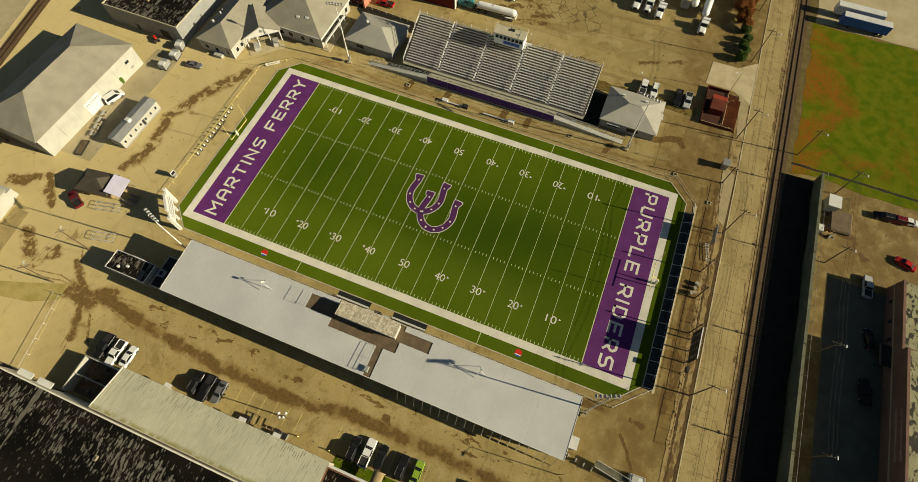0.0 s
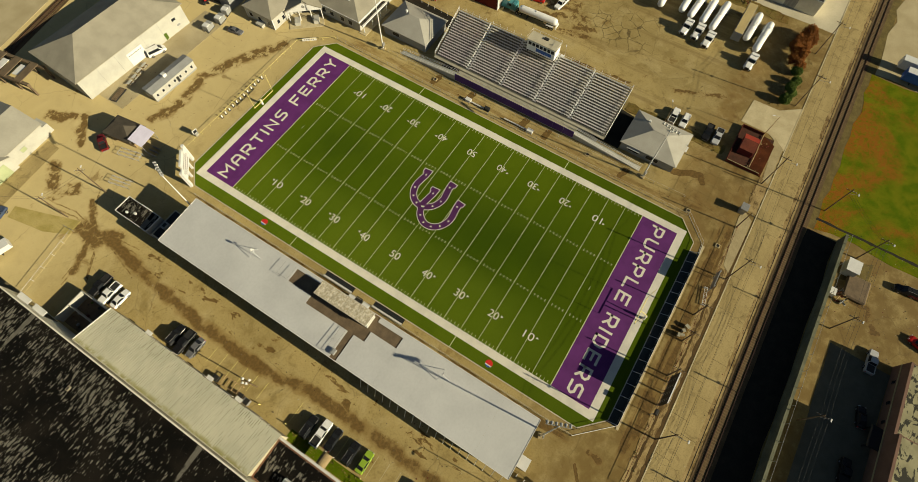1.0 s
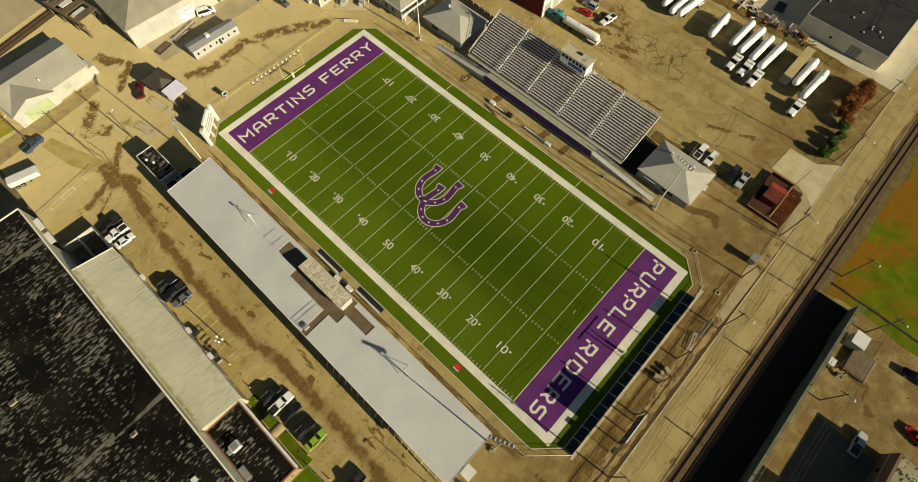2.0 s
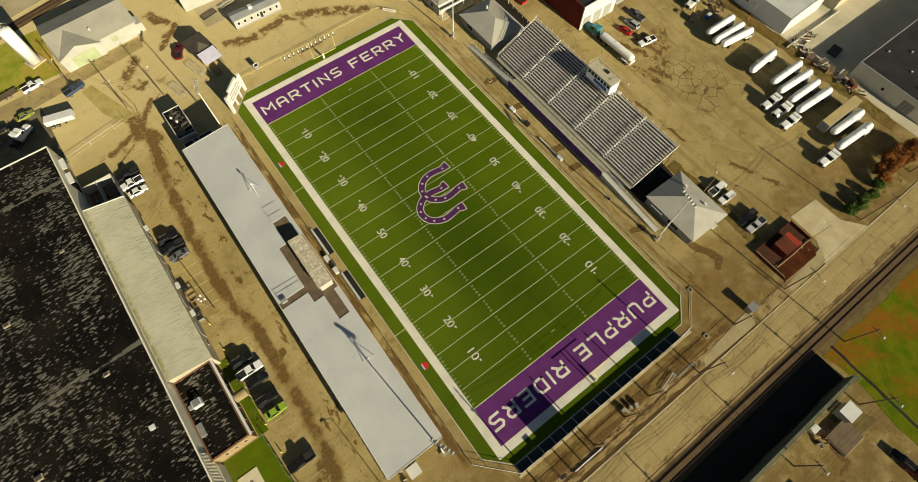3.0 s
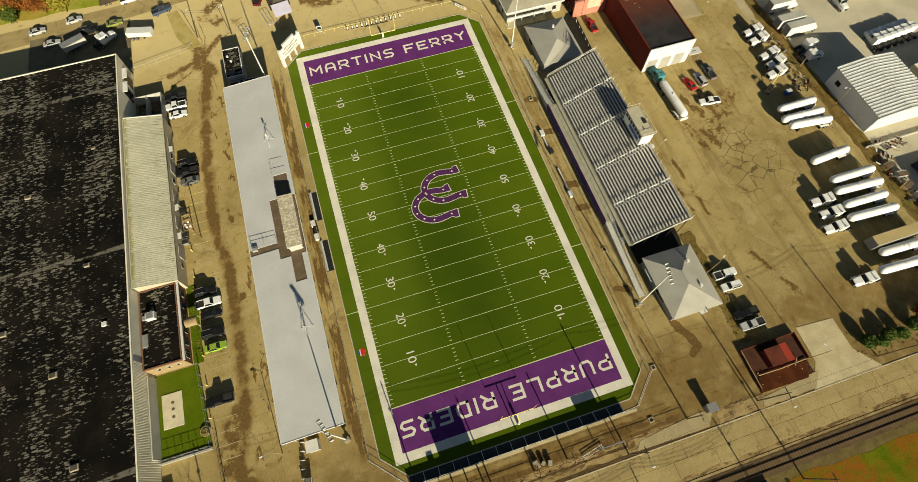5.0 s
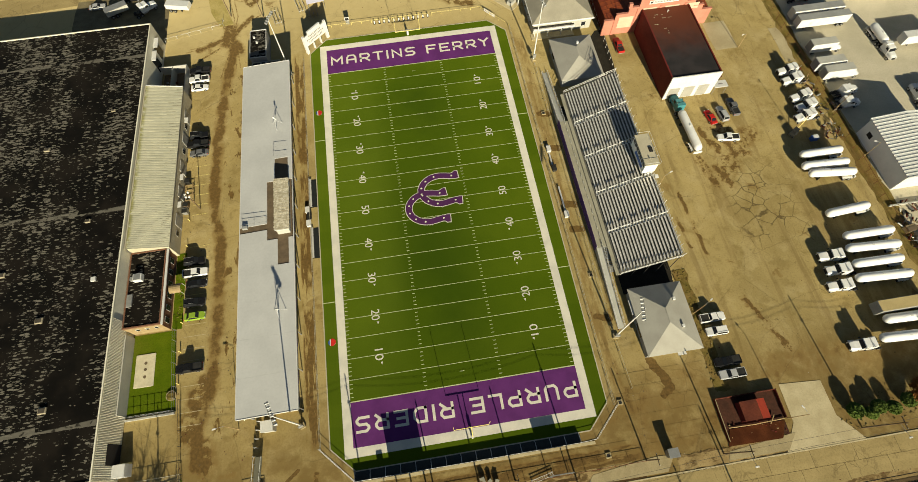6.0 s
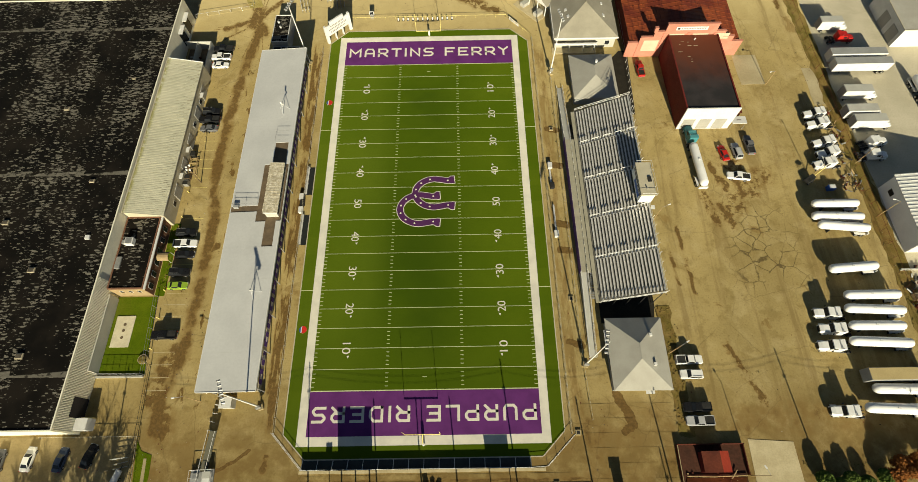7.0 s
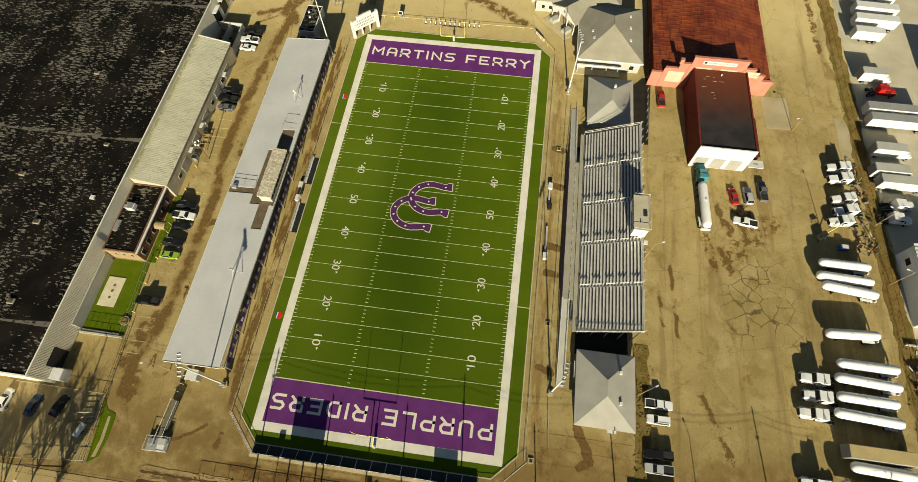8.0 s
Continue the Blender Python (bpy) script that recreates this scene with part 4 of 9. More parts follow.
def make_field():
    field = solid("sports_field", slab(octagon(29.0, 59.1, 4.8), -0.2, 0.02), M["turf"], "green artificial turf football field with white and purple markings", "football field", "structure")
    z = 0.026
    w, e = HALF_W + 1.85, END + 1.85
    for name, b in (("sideline_border", (-w, -HALF_W, -e, e)), ("sideline_border", (HALF_W, w, -e, e)), ("end_border", (-HALF_W, HALF_W, END, e)), ("end_border", (-HALF_W, HALF_W, -e, -END))):
        part(name, sheet([(b[0], b[2]), (b[1], b[2]), (b[1], b[3]), (b[0], b[3])], z), M["white_paint"], field)
    for s, words, width in ((1, "MARTINS FERRY", 46.6), (-1, "PURPLE RIDERS", 47.2)):
        ez = part("end_zone", sheet([(-HALF_W, s * GOAL), (HALF_W, s * GOAL), (HALF_W, s * END), (-HALF_W, s * END)], z), M["purple"], field, "purple painted end zone with pale lettering")
        block_words(words, width, s, z + 0.01, ez)
    for k in range(-10, 11):
        y = k * 4.572
        t = 0.10 if abs(k) == 10 else 0.055
        part("yard_line", sheet([(-HALF_W, y - t), (HALF_W, y - t), (HALF_W, y + t), (-HALF_W, y + t)], z + 0.006), M["line_paint"], field)
    for x0, x1 in ((-HALF_W + 0.05, -HALF_W + 0.75), (-8.5, -7.85), (7.85, 8.5), (HALF_W - 0.75, HALF_W - 0.05)):
        bm = bmesh.new()
        for k in range(-49, 50):
            if k % 5:
                y = k * 0.9144
                sheet([(x0, y - 0.065), (x1, y - 0.065), (x1, y + 0.065), (x0, y + 0.065)], z + 0.006, bm)
        tagged(part("hash_marks", bm, M["line_paint"], field), kind="stuff")
    for s in (-1, 1):
        part("conversion_mark", sheet([(-0.5, s * 43.0 - 0.06), (0.5, s * 43.0 - 0.06), (0.5, s * 43.0 + 0.06), (-0.5, s * 43.0 + 0.06)], z + 0.006), M["line_paint"], field)
        part("restraint_line", sheet([(s * (w + 0.05), 22.8), (s * 29, 22.8), (s * 29, 22.98), (s * (w + 0.05), 22.98)], z), M["line_paint"], field)
        part("restraint_line", sheet([(s * (w + 0.05), -22.98), (s * 29, -22.98), (s * 29, -22.8), (s * (w + 0.05), -22.8)], z), M["line_paint"], field)
    number_parts(field)
    for i, (cx, cy) in enumerate(((-3.7, -1.85), (0.0, 2.75))):
        lift = z + 0.014 + 0.005 * i
        horseshoe(cx, cy, 0.93, 0.32, lift, M["white_paint"], field)
        shoe = horseshoe(cx, cy, 0.77, 0.30, lift + 0.014, M["dark_purple"], field, "purple horseshoe with pale nail dots")
        bm = bmesh.new()
        for j in range(8):
            if j in (0, 7):
                x, y = 5.3, 3.6 * (1 if j == 0 else -1)
            else:
                a = math.pi / 2 + math.pi * (j - 0.5) / 6
                x, y = 2.0 + 5.0 * math.cos(a), 4.1 * math.sin(a)
            pts = [(cx + x + 0.24 * math.cos(w2 * math.pi / 5), cy + y + 0.24 * math.sin(w2 * math.pi / 5)) for w2 in range(10)]
            sheet(pts, lift + 0.034, bm)
        part("nail_dots", bm, M["white_paint"], shoe)
    for y in (32.3, -32.2):
        sign = [(-27.5 + 0.85 * math.cos(i * math.pi / 10), y + 0.85 * math.sin(i * math.pi / 10)) for i in range(20)]
        s2 = thing("sideline_emblem", "round red, white and blue emblem lying on the turf", "emblem", (0, 0, 0.02), group="sideline emblems")
        part("disc", slab(sign, 0.0, 0.02), M["white_metal"], s2)
        part("red_half", sheet([p for p in sign if p[0] > -27.8], 0.026), M["red_mark"], s2)
        part("blue_half", sheet([p for p in sign if p[0] < -27.95], 0.026), M["blue_mark"], s2)
    # kerb of the turf
    for i, (a, b) in enumerate(zip(octagon(29.0, 59.1, 4.8), octagon(29.0, 59.1, 4.8)[1:] + octagon(29.0, 59.1, 4.8)[:1])):
        d = Vector((b[0] - a[0], b[1] - a[1], 0)).normalized()
        nrm = Vector((d.y, -d.x, 0))
        p = [(a[0], a[1]), (b[0], b[1]), (b[0] + 0.22 * nrm.x, b[1] + 0.22 * nrm.y), (a[0] + 0.22 * nrm.x, a[1] + 0.22 * nrm.y)]
        part("turf_kerb", slab(p, -0.1, 0.06), M["cream_wall"], field)


make_field()


# ---------------------------------------------------------------- covered west grandstand
def west_stand():
    st = thing("covered_grandstand", "long covered grandstand with a pale membrane roof and rooftop press box", "grandstand", (-39.2, -1, 0))
    ox, oy = -39.2, -1.0

    def L(*pts):
        return [(x - ox, y - oy) for x, y in pts]

    def rz(x):
        return 7.35 + (x + 45.4) * 0.055

    def roof_piece(name, pts, mat, lift=0.0, thick=0.28, label=""):
        lo = [(x - ox, y - oy, rz(x) + lift - thick) for x, y in pts]
        hi = [(x - ox, y - oy, rz(x) + lift) for x, y in pts]
        n = len(pts)
        polys = [tuple(range(n - 1, -1, -1)), tuple(range(n, 2 * n))] + [(i, (i + 1) % n, n + (i + 1) % n, n + i) for i in range(n)]
        return part(name, faces(lo + hi, polys), mat, st, label)

    # the membrane in broad welded sheets, laid round the brown deck and the open well
    W, E = -45.4, -33.1
    ys = [-46.6, -38.8, -30.8, -22.8, -15.0]
    for a, b in zip(ys, ys[1:]):
        roof_piece("roof_sheet", [(W, a), (E, a), (E, b - 0.01), (W, b - 0.01)], M["membrane"])
    ys = [13.4, 21.2, 29.0, 36.9, 44.7]
    for a, b in zip(ys, ys[1:]):
        roof_piece("roof_sheet", [(W, a + 0.01), (E, a + 0.01), (E, b), (W, b)], M["membrane"])
    roof_piece("roof_sheet", [(W, -15), (-36.7, -15), (-36.7, -8.6), (-39.1, -8.6), (-39.1, -5.9), (W, -5.9)], M["membrane"])
    roof_piece("roof_sheet", [(W, -4.3), (-39.1, -4.3), (-39.1, 7.0), (-37.2, 7.0), (-37.2, 13.4), (W, 13.4)], M["membrane"])
    roof_piece("deck_roofing", [(-36.7, -15), (-34.2, -15), (-34.2, -8.6), (-36.7, -8.6)], M["deck"], -0.12)
    roof_piece("deck_roofing", [(-39.1, -8.6), (-33.3, -8.6), (-33.3, 7.0), (-39.1, 7.0)], M["deck"], -0.12)
    roof_piece("deck_roofing", [(-37.2, 7.0), (-34.0, 7.0), (-34.0, 13.4), (-37.2, 13.4)], M["deck"], -0.12)
    roof_piece("deck_roofing", [(W, -5.9), (-39.1, -5.9), (-39.1, -4.3), (W, -4.3)], M["deck"], -0.12)
    roof_piece("roof_sheet", [(-34.2, -15), (E, -15), (E, -8.6), (-34.2, -8.6)], M["membrane"])
    roof_piece("roof_sheet", [(-34.0, 7.0), (E, 7.0), (E, 13.4), (-34.0, 13.4)], M["membrane"])
    # edge trims
    for x in (W - 0.06, E + 0.06):
        part("fascia", box(x - 0.06 - ox, x + 0.06 - ox, -46.6 - oy, 44.7 - oy, rz(x) - 0.45, rz(x) + 0.06), M["white_metal"], st)
    for y in (-46.7, 44.8):
        bm = faces([(W - ox, y - 0.05 - oy, rz(W) - 0.45), (E - ox, y - 0.05 - oy, rz(E) - 0.45), (E - ox, y + 0.05 - oy, rz(E) - 0.45), (W - ox, y + 0.05 - oy, rz(W) - 0.45),
                    (W - ox, y - 0.05 - oy, rz(W) + 0.06), (E - ox, y - 0.05 - oy, rz(E) + 0.06), (E - ox, y + 0.05 - oy, rz(E) + 0.06), (W - ox, y + 0.05 - oy, rz(W) + 0.06)],
                   [(0, 3, 2, 1), (4, 5, 6, 7), (0, 1, 5, 4), (1, 2, 6, 5), (2, 3, 7, 6), (3, 0, 4, 7)])
        part("fascia", bm, M["white_metal"], st)
    # back wall, tiers, front wall, posts
    part("back_wall", box(-44.6 - ox, -44.3 - ox, -46 - oy, 44.2 - oy, 0, 7.0), M["grey_wall"], st)
    for i in range(9):
        x = -43.6 + i * 0.92
        part("seating_tier", box(x - ox, x + 0.92 - ox, -45.6 - oy, 43.8 - oy, 0.0, 5.1 - i * 0.42), M["concrete"], st)
    part("front_wall", box(-35.2 - ox, -35.0 - ox, -45.8 - oy, 44 - oy, 0, 1.5), M["cream_wall"], st)
    for i in range(12):
        y = -45.6 + i * 8.13
        part("post", tube((-34.2 - ox, y - oy, 0), (-34.2 - ox, y - oy, 7.7), 0.11), M["steel"], st)
    # banners along the front rail
    for i in range(22):
        y = -44.2 + i * 4.06
        part("banner", box(-34.99 - ox, -34.94 - ox, y - oy, y + 3.2 - oy, 0.35, 1.9), M["purple_sheet"], st, "purple vinyl banner with a pale number block")
        part("banner_number", box(-34.938 - ox, -34.93 - ox, y + 1.1 - oy, y + 2.1 - oy, 0.7, 1.6), M["white_paint"], st)
    # raking braces along the back wall
    for i in range(19):
        y = -45.8 + i * 1.9
        part("brace", tube((-44.62 - ox, y - oy, 6.2), (-46.5 - ox, y - oy, 0), 0.08, seg=6), M["bright_wall"], st)
    # end stairs
    for y0, s in ((-46.6, -1),):
        part("end_canopy", box(-42.3 - ox, -39.8 - ox, -49.2 - oy, -46.9 - oy, 2.6, 2.75), M["white_metal"], st)
        part("end_wall", box(-42.2 - ox, -39.9 - ox, -49.0 - oy, -47.0 - oy, 0, 2.6), M["white_wall"], st)
        part("gable_board", box(-44.6 - ox, -34 - ox, -46.5 - oy, -46.3 - oy, 6.1, 7.2), M["white_wall"], st)
    # press box on the deck
    x0, x1, y0, y1 = -36.6, -33.5, -7.6, 6.0
    part("press_box_wall", box(x0 + 0.15 - ox, x1 - 0.15 - ox, y0 + 0.1 - oy, y1 - 0.1 - oy, 7.6, 9.7), M["white_wall"], st)
    for i in range(9):
        y = y0 + 0.5 + i * 1.45
        part("press_box_window", box(x1 - 0.16 - ox, x1 - 0.1 - ox, y - oy, y + 1.15 - oy, 8.4, 9.3), M["glass"], st)
    shake = mesh_of("roof_shake", box(-1.7, 1.7, -0.125, 0.125, 0, 0.045), M["rust_shakes"])
    rnd = random.Random(3)
    for i in range(54):
        y = y0 + 0.05 + (i + 0.5) * (y1 - y0 - 0.1) / 54
        piece("roof_shake", shake, st, pose((x0 + x1) / 2 - ox + rnd.uniform(-0.06, 0.06), y - oy, 10.05 + rnd.uniform(0, 0.03), rnd.uniform(-3, 3), 4.0, 0))
    part("press_box_roof", box(x0 - 0.1 - ox, x1 + 0.1 - ox, y0 - oy, y1 - oy, 9.7, 9.86), M["white_metal"], st)
    # hatch with rail at the back edge
    part("hatch", box(-44.7 - ox, -43.5 - ox, -5.0 - oy, -4.2 - oy, 7.4, 8.1, bevel=0.05), M["grey_wall"], st)
    for y in (-4.1, -2.9):
        part("deck_rail", tube((-44.8 - ox, y - oy, 8.3), (-39.2 - ox, y - oy, 8.5), 0.035, seg=5), M["steel"], st)
        for x in (-44.8, -42, -39.2):
            part("rail_post", tube((x - ox, y - oy, 7.4), (x - ox, y - oy, 8.5), 0.03, seg=5), M["steel"], st)
    part("well_rail", tube((-37.2 - ox, 13.5 - oy, 8.7), (-34.0 - ox, 13.5 - oy, 8.8), 0.035, seg=5), M["steel"], st)
    part("well_rail", tube((-37.2 - ox, 13.5 - oy, 8.7), (-37.2 - ox, 16.3 - oy, 8.7), 0.035, seg=5), M["steel"], st)
    part("well_rail", tube((-37.2 - ox, 16.3 - oy, 8.7), (-34.0 - ox, 16.3 - oy, 8.8), 0.035, seg=5), M["steel"], st)


def tripod_mast(x, y):
    m = thing("roof_antenna_mast", "white tripod antenna mast standing on the grandstand roof", "mast", (x, y, 7.9), group="roof masts")
    for a in (0.4, 2.5, 4.6):
        part("leg", tube((1.5 * math.cos(a), 1.5 * math.sin(a), -0.1), (0, 0, 2.2), 0.055, seg=6), M["lamp_glass"], m)
    part("pole", tube((0, 0, 1.4), (0, 0, 3.3), 0.045, seg=6), M["white_metal"], m)
    part("antenna_panel", box(-0.2, 0.2, -0.1, 0.1, 2.6, 3.2, bevel=0.04), M["white_metal"], m)
    part("antenna_panel", box(0.2, 0.5, -0.08, 0.08, 2.2, 2.5, bevel=0.03), M["white_metal"], m)


west_stand()
tripod_mast(-36.4, 23.4)
tripod_mast(-36.3, -26.3)


# ---------------------------------------------------------------- open east bleachers
def east_bleachers():
    x0, x1, ya, yb = 39.4, 52.0, -27.6, 26.0
    ROWS_N = 19
    dx = (x1 - x0) / ROWS_N
    dz = (8.1 - 2.2) / (ROWS_N - 1)
    st = thing("bleachers", "open aluminium bleachers with long plank rows and pale aisle steps", "bleachers", (x0, 0, 0))
    lens = (yb - ya) / 5
    seat = mesh_of("seat_plank", box(0, 0.36, 0.45, lens - 0.45, 0, 0.06), M["alu"])
    # Full-width dark foot planks also stand in for the shaded gaps between seats.
    foot = mesh_of("foot_plank", box(0, dx - 0.03, 0.0, lens, 0, 0.05), M["deck_grey"])
    step = mesh_of("aisle_step", box(0, 0.36, -0.5, 0.5, -0.18, 0.08), M["white_metal"])
    for i in range(ROWS_N):
        x, z = i * dx, 2.2 + i * dz
        for s in range(5):
            y = ya + s * lens
            piece("seat_plank", seat, st, pose(x + 0.36, y, z + 0.42))
            piece("foot_plank", foot, st, pose(x + 0.02, y, z))
        for s in range(1, 5):
            piece("aisle_step", step, st, pose(x + 0.26, ya + s * lens, z + 0.22))
    for s in range(1, 5):
        for i in range(5):
            a = 0.3 + i * 2.6
            za = 2.2 + a / dx * dz
            part("aisle_rail", tube((a, ya + s * lens, za + 1.0), (a + 1.7, ya + s * lens, za + 1.0 + 1.7 / dx * dz), 0.11, seg=6), M["white_metal"], st)
    # frames below
    for s in range(11):
        y = ya + 0.1 + s * (yb - ya - 0.2) / 10
        part("raker", tube((0, y, 1.9), (x1 - x0, y, 7.8), 0.12, seg=6), M["dark_steel"], st)
        for i in range(5):
            x = 0.4 + i * 2.95
            part("column", tube((x, y, 0), (x, y, 1.9 + x / dx * dz - 0.1), 0.09, seg=6), M["dark_steel"], st)
    # rails at the ends and back
    for y in (ya - 0.1, yb + 0.1):
        for h in (0.5, 1.1):
            part("end_rail", tube((0, y, 2.2 + h), (x1 - x0, y, 8.1 + h), 0.06, seg=6), M["white_metal"], st)
        for i in range(8):
            x = i * (x1 - x0) / 7
            part("rail_post", tube((x, y, 2.1 + x / dx * dz), (x, y, 3.3 + x / dx * dz), 0.035, seg=6), M["white_metal"], st)
    for h in (0.55, 1.15):
        part("back_rail", tube((x1 - x0, ya, 8.1 + h), (x1 - x0, yb, 8.1 + h), 0.04, seg=6), M["white_metal"], st)
    for i in range(25):
        y = ya + i * (yb - ya) / 24
        part("back_post", tube((x1 - x0 + 0.02, y, 7.7), (x1 - x0 + 0.3, y, 9.7), 0.055, seg=6), M["white_metal"], st)
    # front walkway with its purple sheet and ramps
    part("walkway", box(-3.5, -0.05, -20.2, 17.2, 1.55, 1.75), M["walk_grey"], st)
    part("front_deck", box(-0.9, 0.3, -27.6, 26.0, 1.9, 2.05), M["walk_grey"], st)
    part("walkway_skirt", box(-3.45, -3.3, -20.2, 17.2, 0.0, 1.55), M["cream_wall"], st)
    n = 12
    for i in range(n):
        y = -20.2 + i * 37.4 / n
        part("purple_sheet", box(-3.58, -3.53, y, y + 37.4 / n - 0.03, 0.5, 2.9), M["purple_sheet"], st)
        part("fence_post", tube((-3.5, y, 1.7), (-3.5, y, 2.85), 0.04, seg=6), M["white_metal"], st)
    for i in range(18):
        y = -19.5 + i * 2.1
        part("curb_mark", box(-1.9, -1.75, y, y + 1.0, 1.75, 1.95), M["white_wall"], st)
    for y0, y1 in ((17.2, 36.0), (-39.5, -20.2)):
        hi, lo = (y0, y1) if y0 > 0 else (y1, y0)
        w = 1.5
        bm = faces([(-3.4, hi, 0), (-3.4 + w, hi, 0), (-3.4 + w, lo, 0), (-3.4, lo, 0), (-3.4, hi, 1.75), (-3.4 + w, hi, 1.75), (-3.4 + w, lo, 0.1), (-3.4, lo, 0.1)],
                   [(0, 1, 2, 3), (4, 5, 6, 7), (0, 1, 5, 4), (1, 2, 6, 5), (2, 3, 7, 6), (3, 0, 4, 7)])
        part("ramp", bm, M["white_wall"], st)
        for x in (-3.45, -3.4 + w):
            for h in (0.5, 1.0):
                part("ramp_rail", tube((x, hi, 1.75 + h), (x, lo, 0.1 + h), 0.04, seg=6), M["white_metal"], st)
        for i in range(9):
            f = i / 8
            for x in (-3.45, -3.4 + w):
                part("ramp_post", tube((x, hi + (lo - hi) * f, 1.75 - 1.65 * f), (x, hi + (lo - hi) * f, 2.8 - 1.65 * f), 0.03, seg=5), M["white_metal"], st)
    for i in range(12):
        part("stair_tread", box(-1.3, -0.1, -20.6 - i * 0.5, -20.2 - i * 0.5, 1.6 - i * 0.13, 1.7 - i * 0.13), M["steel"], st)
        part("stair_tread", box(-1.3, -0.1, 17.3 + i * 0.5, 17.7 + i * 0.5, 1.6 - i * 0.13, 1.7 - i * 0.13), M["dark_steel"], st)


def bleacher_press_box():
    pb = thing("press_box", "white press box with windows and a blue panel above bleachers", "press box", (51.2, -1.6, 0))
    part("body", box(-1.9, 1.2, -4.2, 4.2, 8.6, 12.0, bevel=0.05), M["clean_white"], pb)
    part("roof", box(-2.1, 1.4, -4.4, 4.4, 12.0, 12.2), M["cream_wall"], pb)
    part("roof_hatch", box(0.0, 0.8, -0.9, 0.4, 12.2, 12.45), M["dark_steel"], pb)
    part("roof_vent", tube((-0.6, -2.6, 12.2), (-0.6, -2.6, 12.6), 0.15), M["steel"], pb)
    for i in range(7):
        y = -3.9 + i * 1.13
        w = part("window", box(-1.98, -1.9, y, y + 0.9, 10.6, 11.6), M["steel"], pb)
        part("pane", box(-2.0, -1.985, y + 0.07, y + 0.83, 10.67, 11.53), M["glass"], w)
    part("blue_panel", box(-1.96, -1.9, -3.2, 1.4, 9.2, 10.2), M["blue_panel"], pb)
    for y in (-4.4, 4.4):
        part("roof_rail", tube((-2.1, y, 13.0), (1.4, y, 13.0), 0.035, seg=5), M["white_metal"], pb)
    part("roof_rail", tube((1.4, -4.4, 13.0), (1.4, 4.4, 13.0), 0.035, seg=5), M["white_metal"], pb)
    for y in (-4.4, -2.2, 0, 2.2, 4.4):
        part("rail_post", tube((1.4, y, 12.2), (1.4, y, 13.0), 0.03, seg=5), M["white_metal"], pb)
    for x, y in ((-1.5, -4), (-1.5, 4), (1.1, -4), (1.1, 4)):
        part("support", tube((x, y, 0), (x, y, 8.6), 0.12, seg=6), M["dark_steel"], pb)
    part("rear_stair", box(1.4, 2.2, -5.6, -4.6, 7.8, 7.95), M["white_metal"], pb)


east_bleachers()
bleacher_press_box()


# ---------------------------------------------------------------- buildings
def opening(parent, side, c, w, z0, z1, plane, frame_mat="white_metal", fill="glass", name="window"):
    """A window or door with a proud surround on a wall; side is the way the wall faces."""
    d = {"e": 1, "w": -1, "n": 1, "s": -1}[side]
    o = [plane - 0.05, plane + 0.05]
    p = sorted((plane + d * 0.05, plane + d * 0.07))
    if side in "ew":
        wdw = part(name, box(o[0], o[1], c - w / 2, c + w / 2, z0, z1), M[frame_mat], parent)
        part("pane" if name == "window" else "leaf", box(p[0], p[1], c - w / 2 + 0.08, c + w / 2 - 0.08, z0 + 0.08, z1 - 0.08), M[fill], wdw)
    else:
        wdw = part(name, box(c - w / 2, c + w / 2, o[0], o[1], z0, z1), M[frame_mat], parent)
        part("pane" if name == "window" else "leaf", box(c - w / 2 + 0.08, c + w / 2 - 0.08, p[0], p[1], z0 + 0.08, z1 - 0.08), M[fill], wdw)
    return wdw


def flat_building(name, label, x0, x1, y0, y1, h, wall, roof, parapet=0.35, cap="cream_wall", category="building", pt=0.25):
    b = thing(name, label, category, (x0, y0, 0))
    w, d = x1 - x0, y1 - y0
    part("wall", box(0, w, -0.0, 0.25, 0, h), M[wall], b)
    part("wall", box(0, w, d - 0.25, d, 0, h), M[wall], b)
    part("wall", box(0, 0.25, 0.25, d - 0.25, 0, h), M[wall], b)
    part("wall", box(w - 0.25, w, 0.25, d - 0.25, 0, h), M[wall], b)
    part("roof", box(0.02, w - 0.02, 0.02, d - 0.02, h - 0.1, h + 0.02), M[roof], b)
    if parapet:
        for q in ((0, w, -0.03, pt), (0, w, d - pt, d + 0.03), (-0.03, pt, pt, d - pt), (w - pt, w + 0.03, pt, d - pt)):
            part("parapet", box(*q, h + 0.02, h + parapet), M[cap], b)
    return b


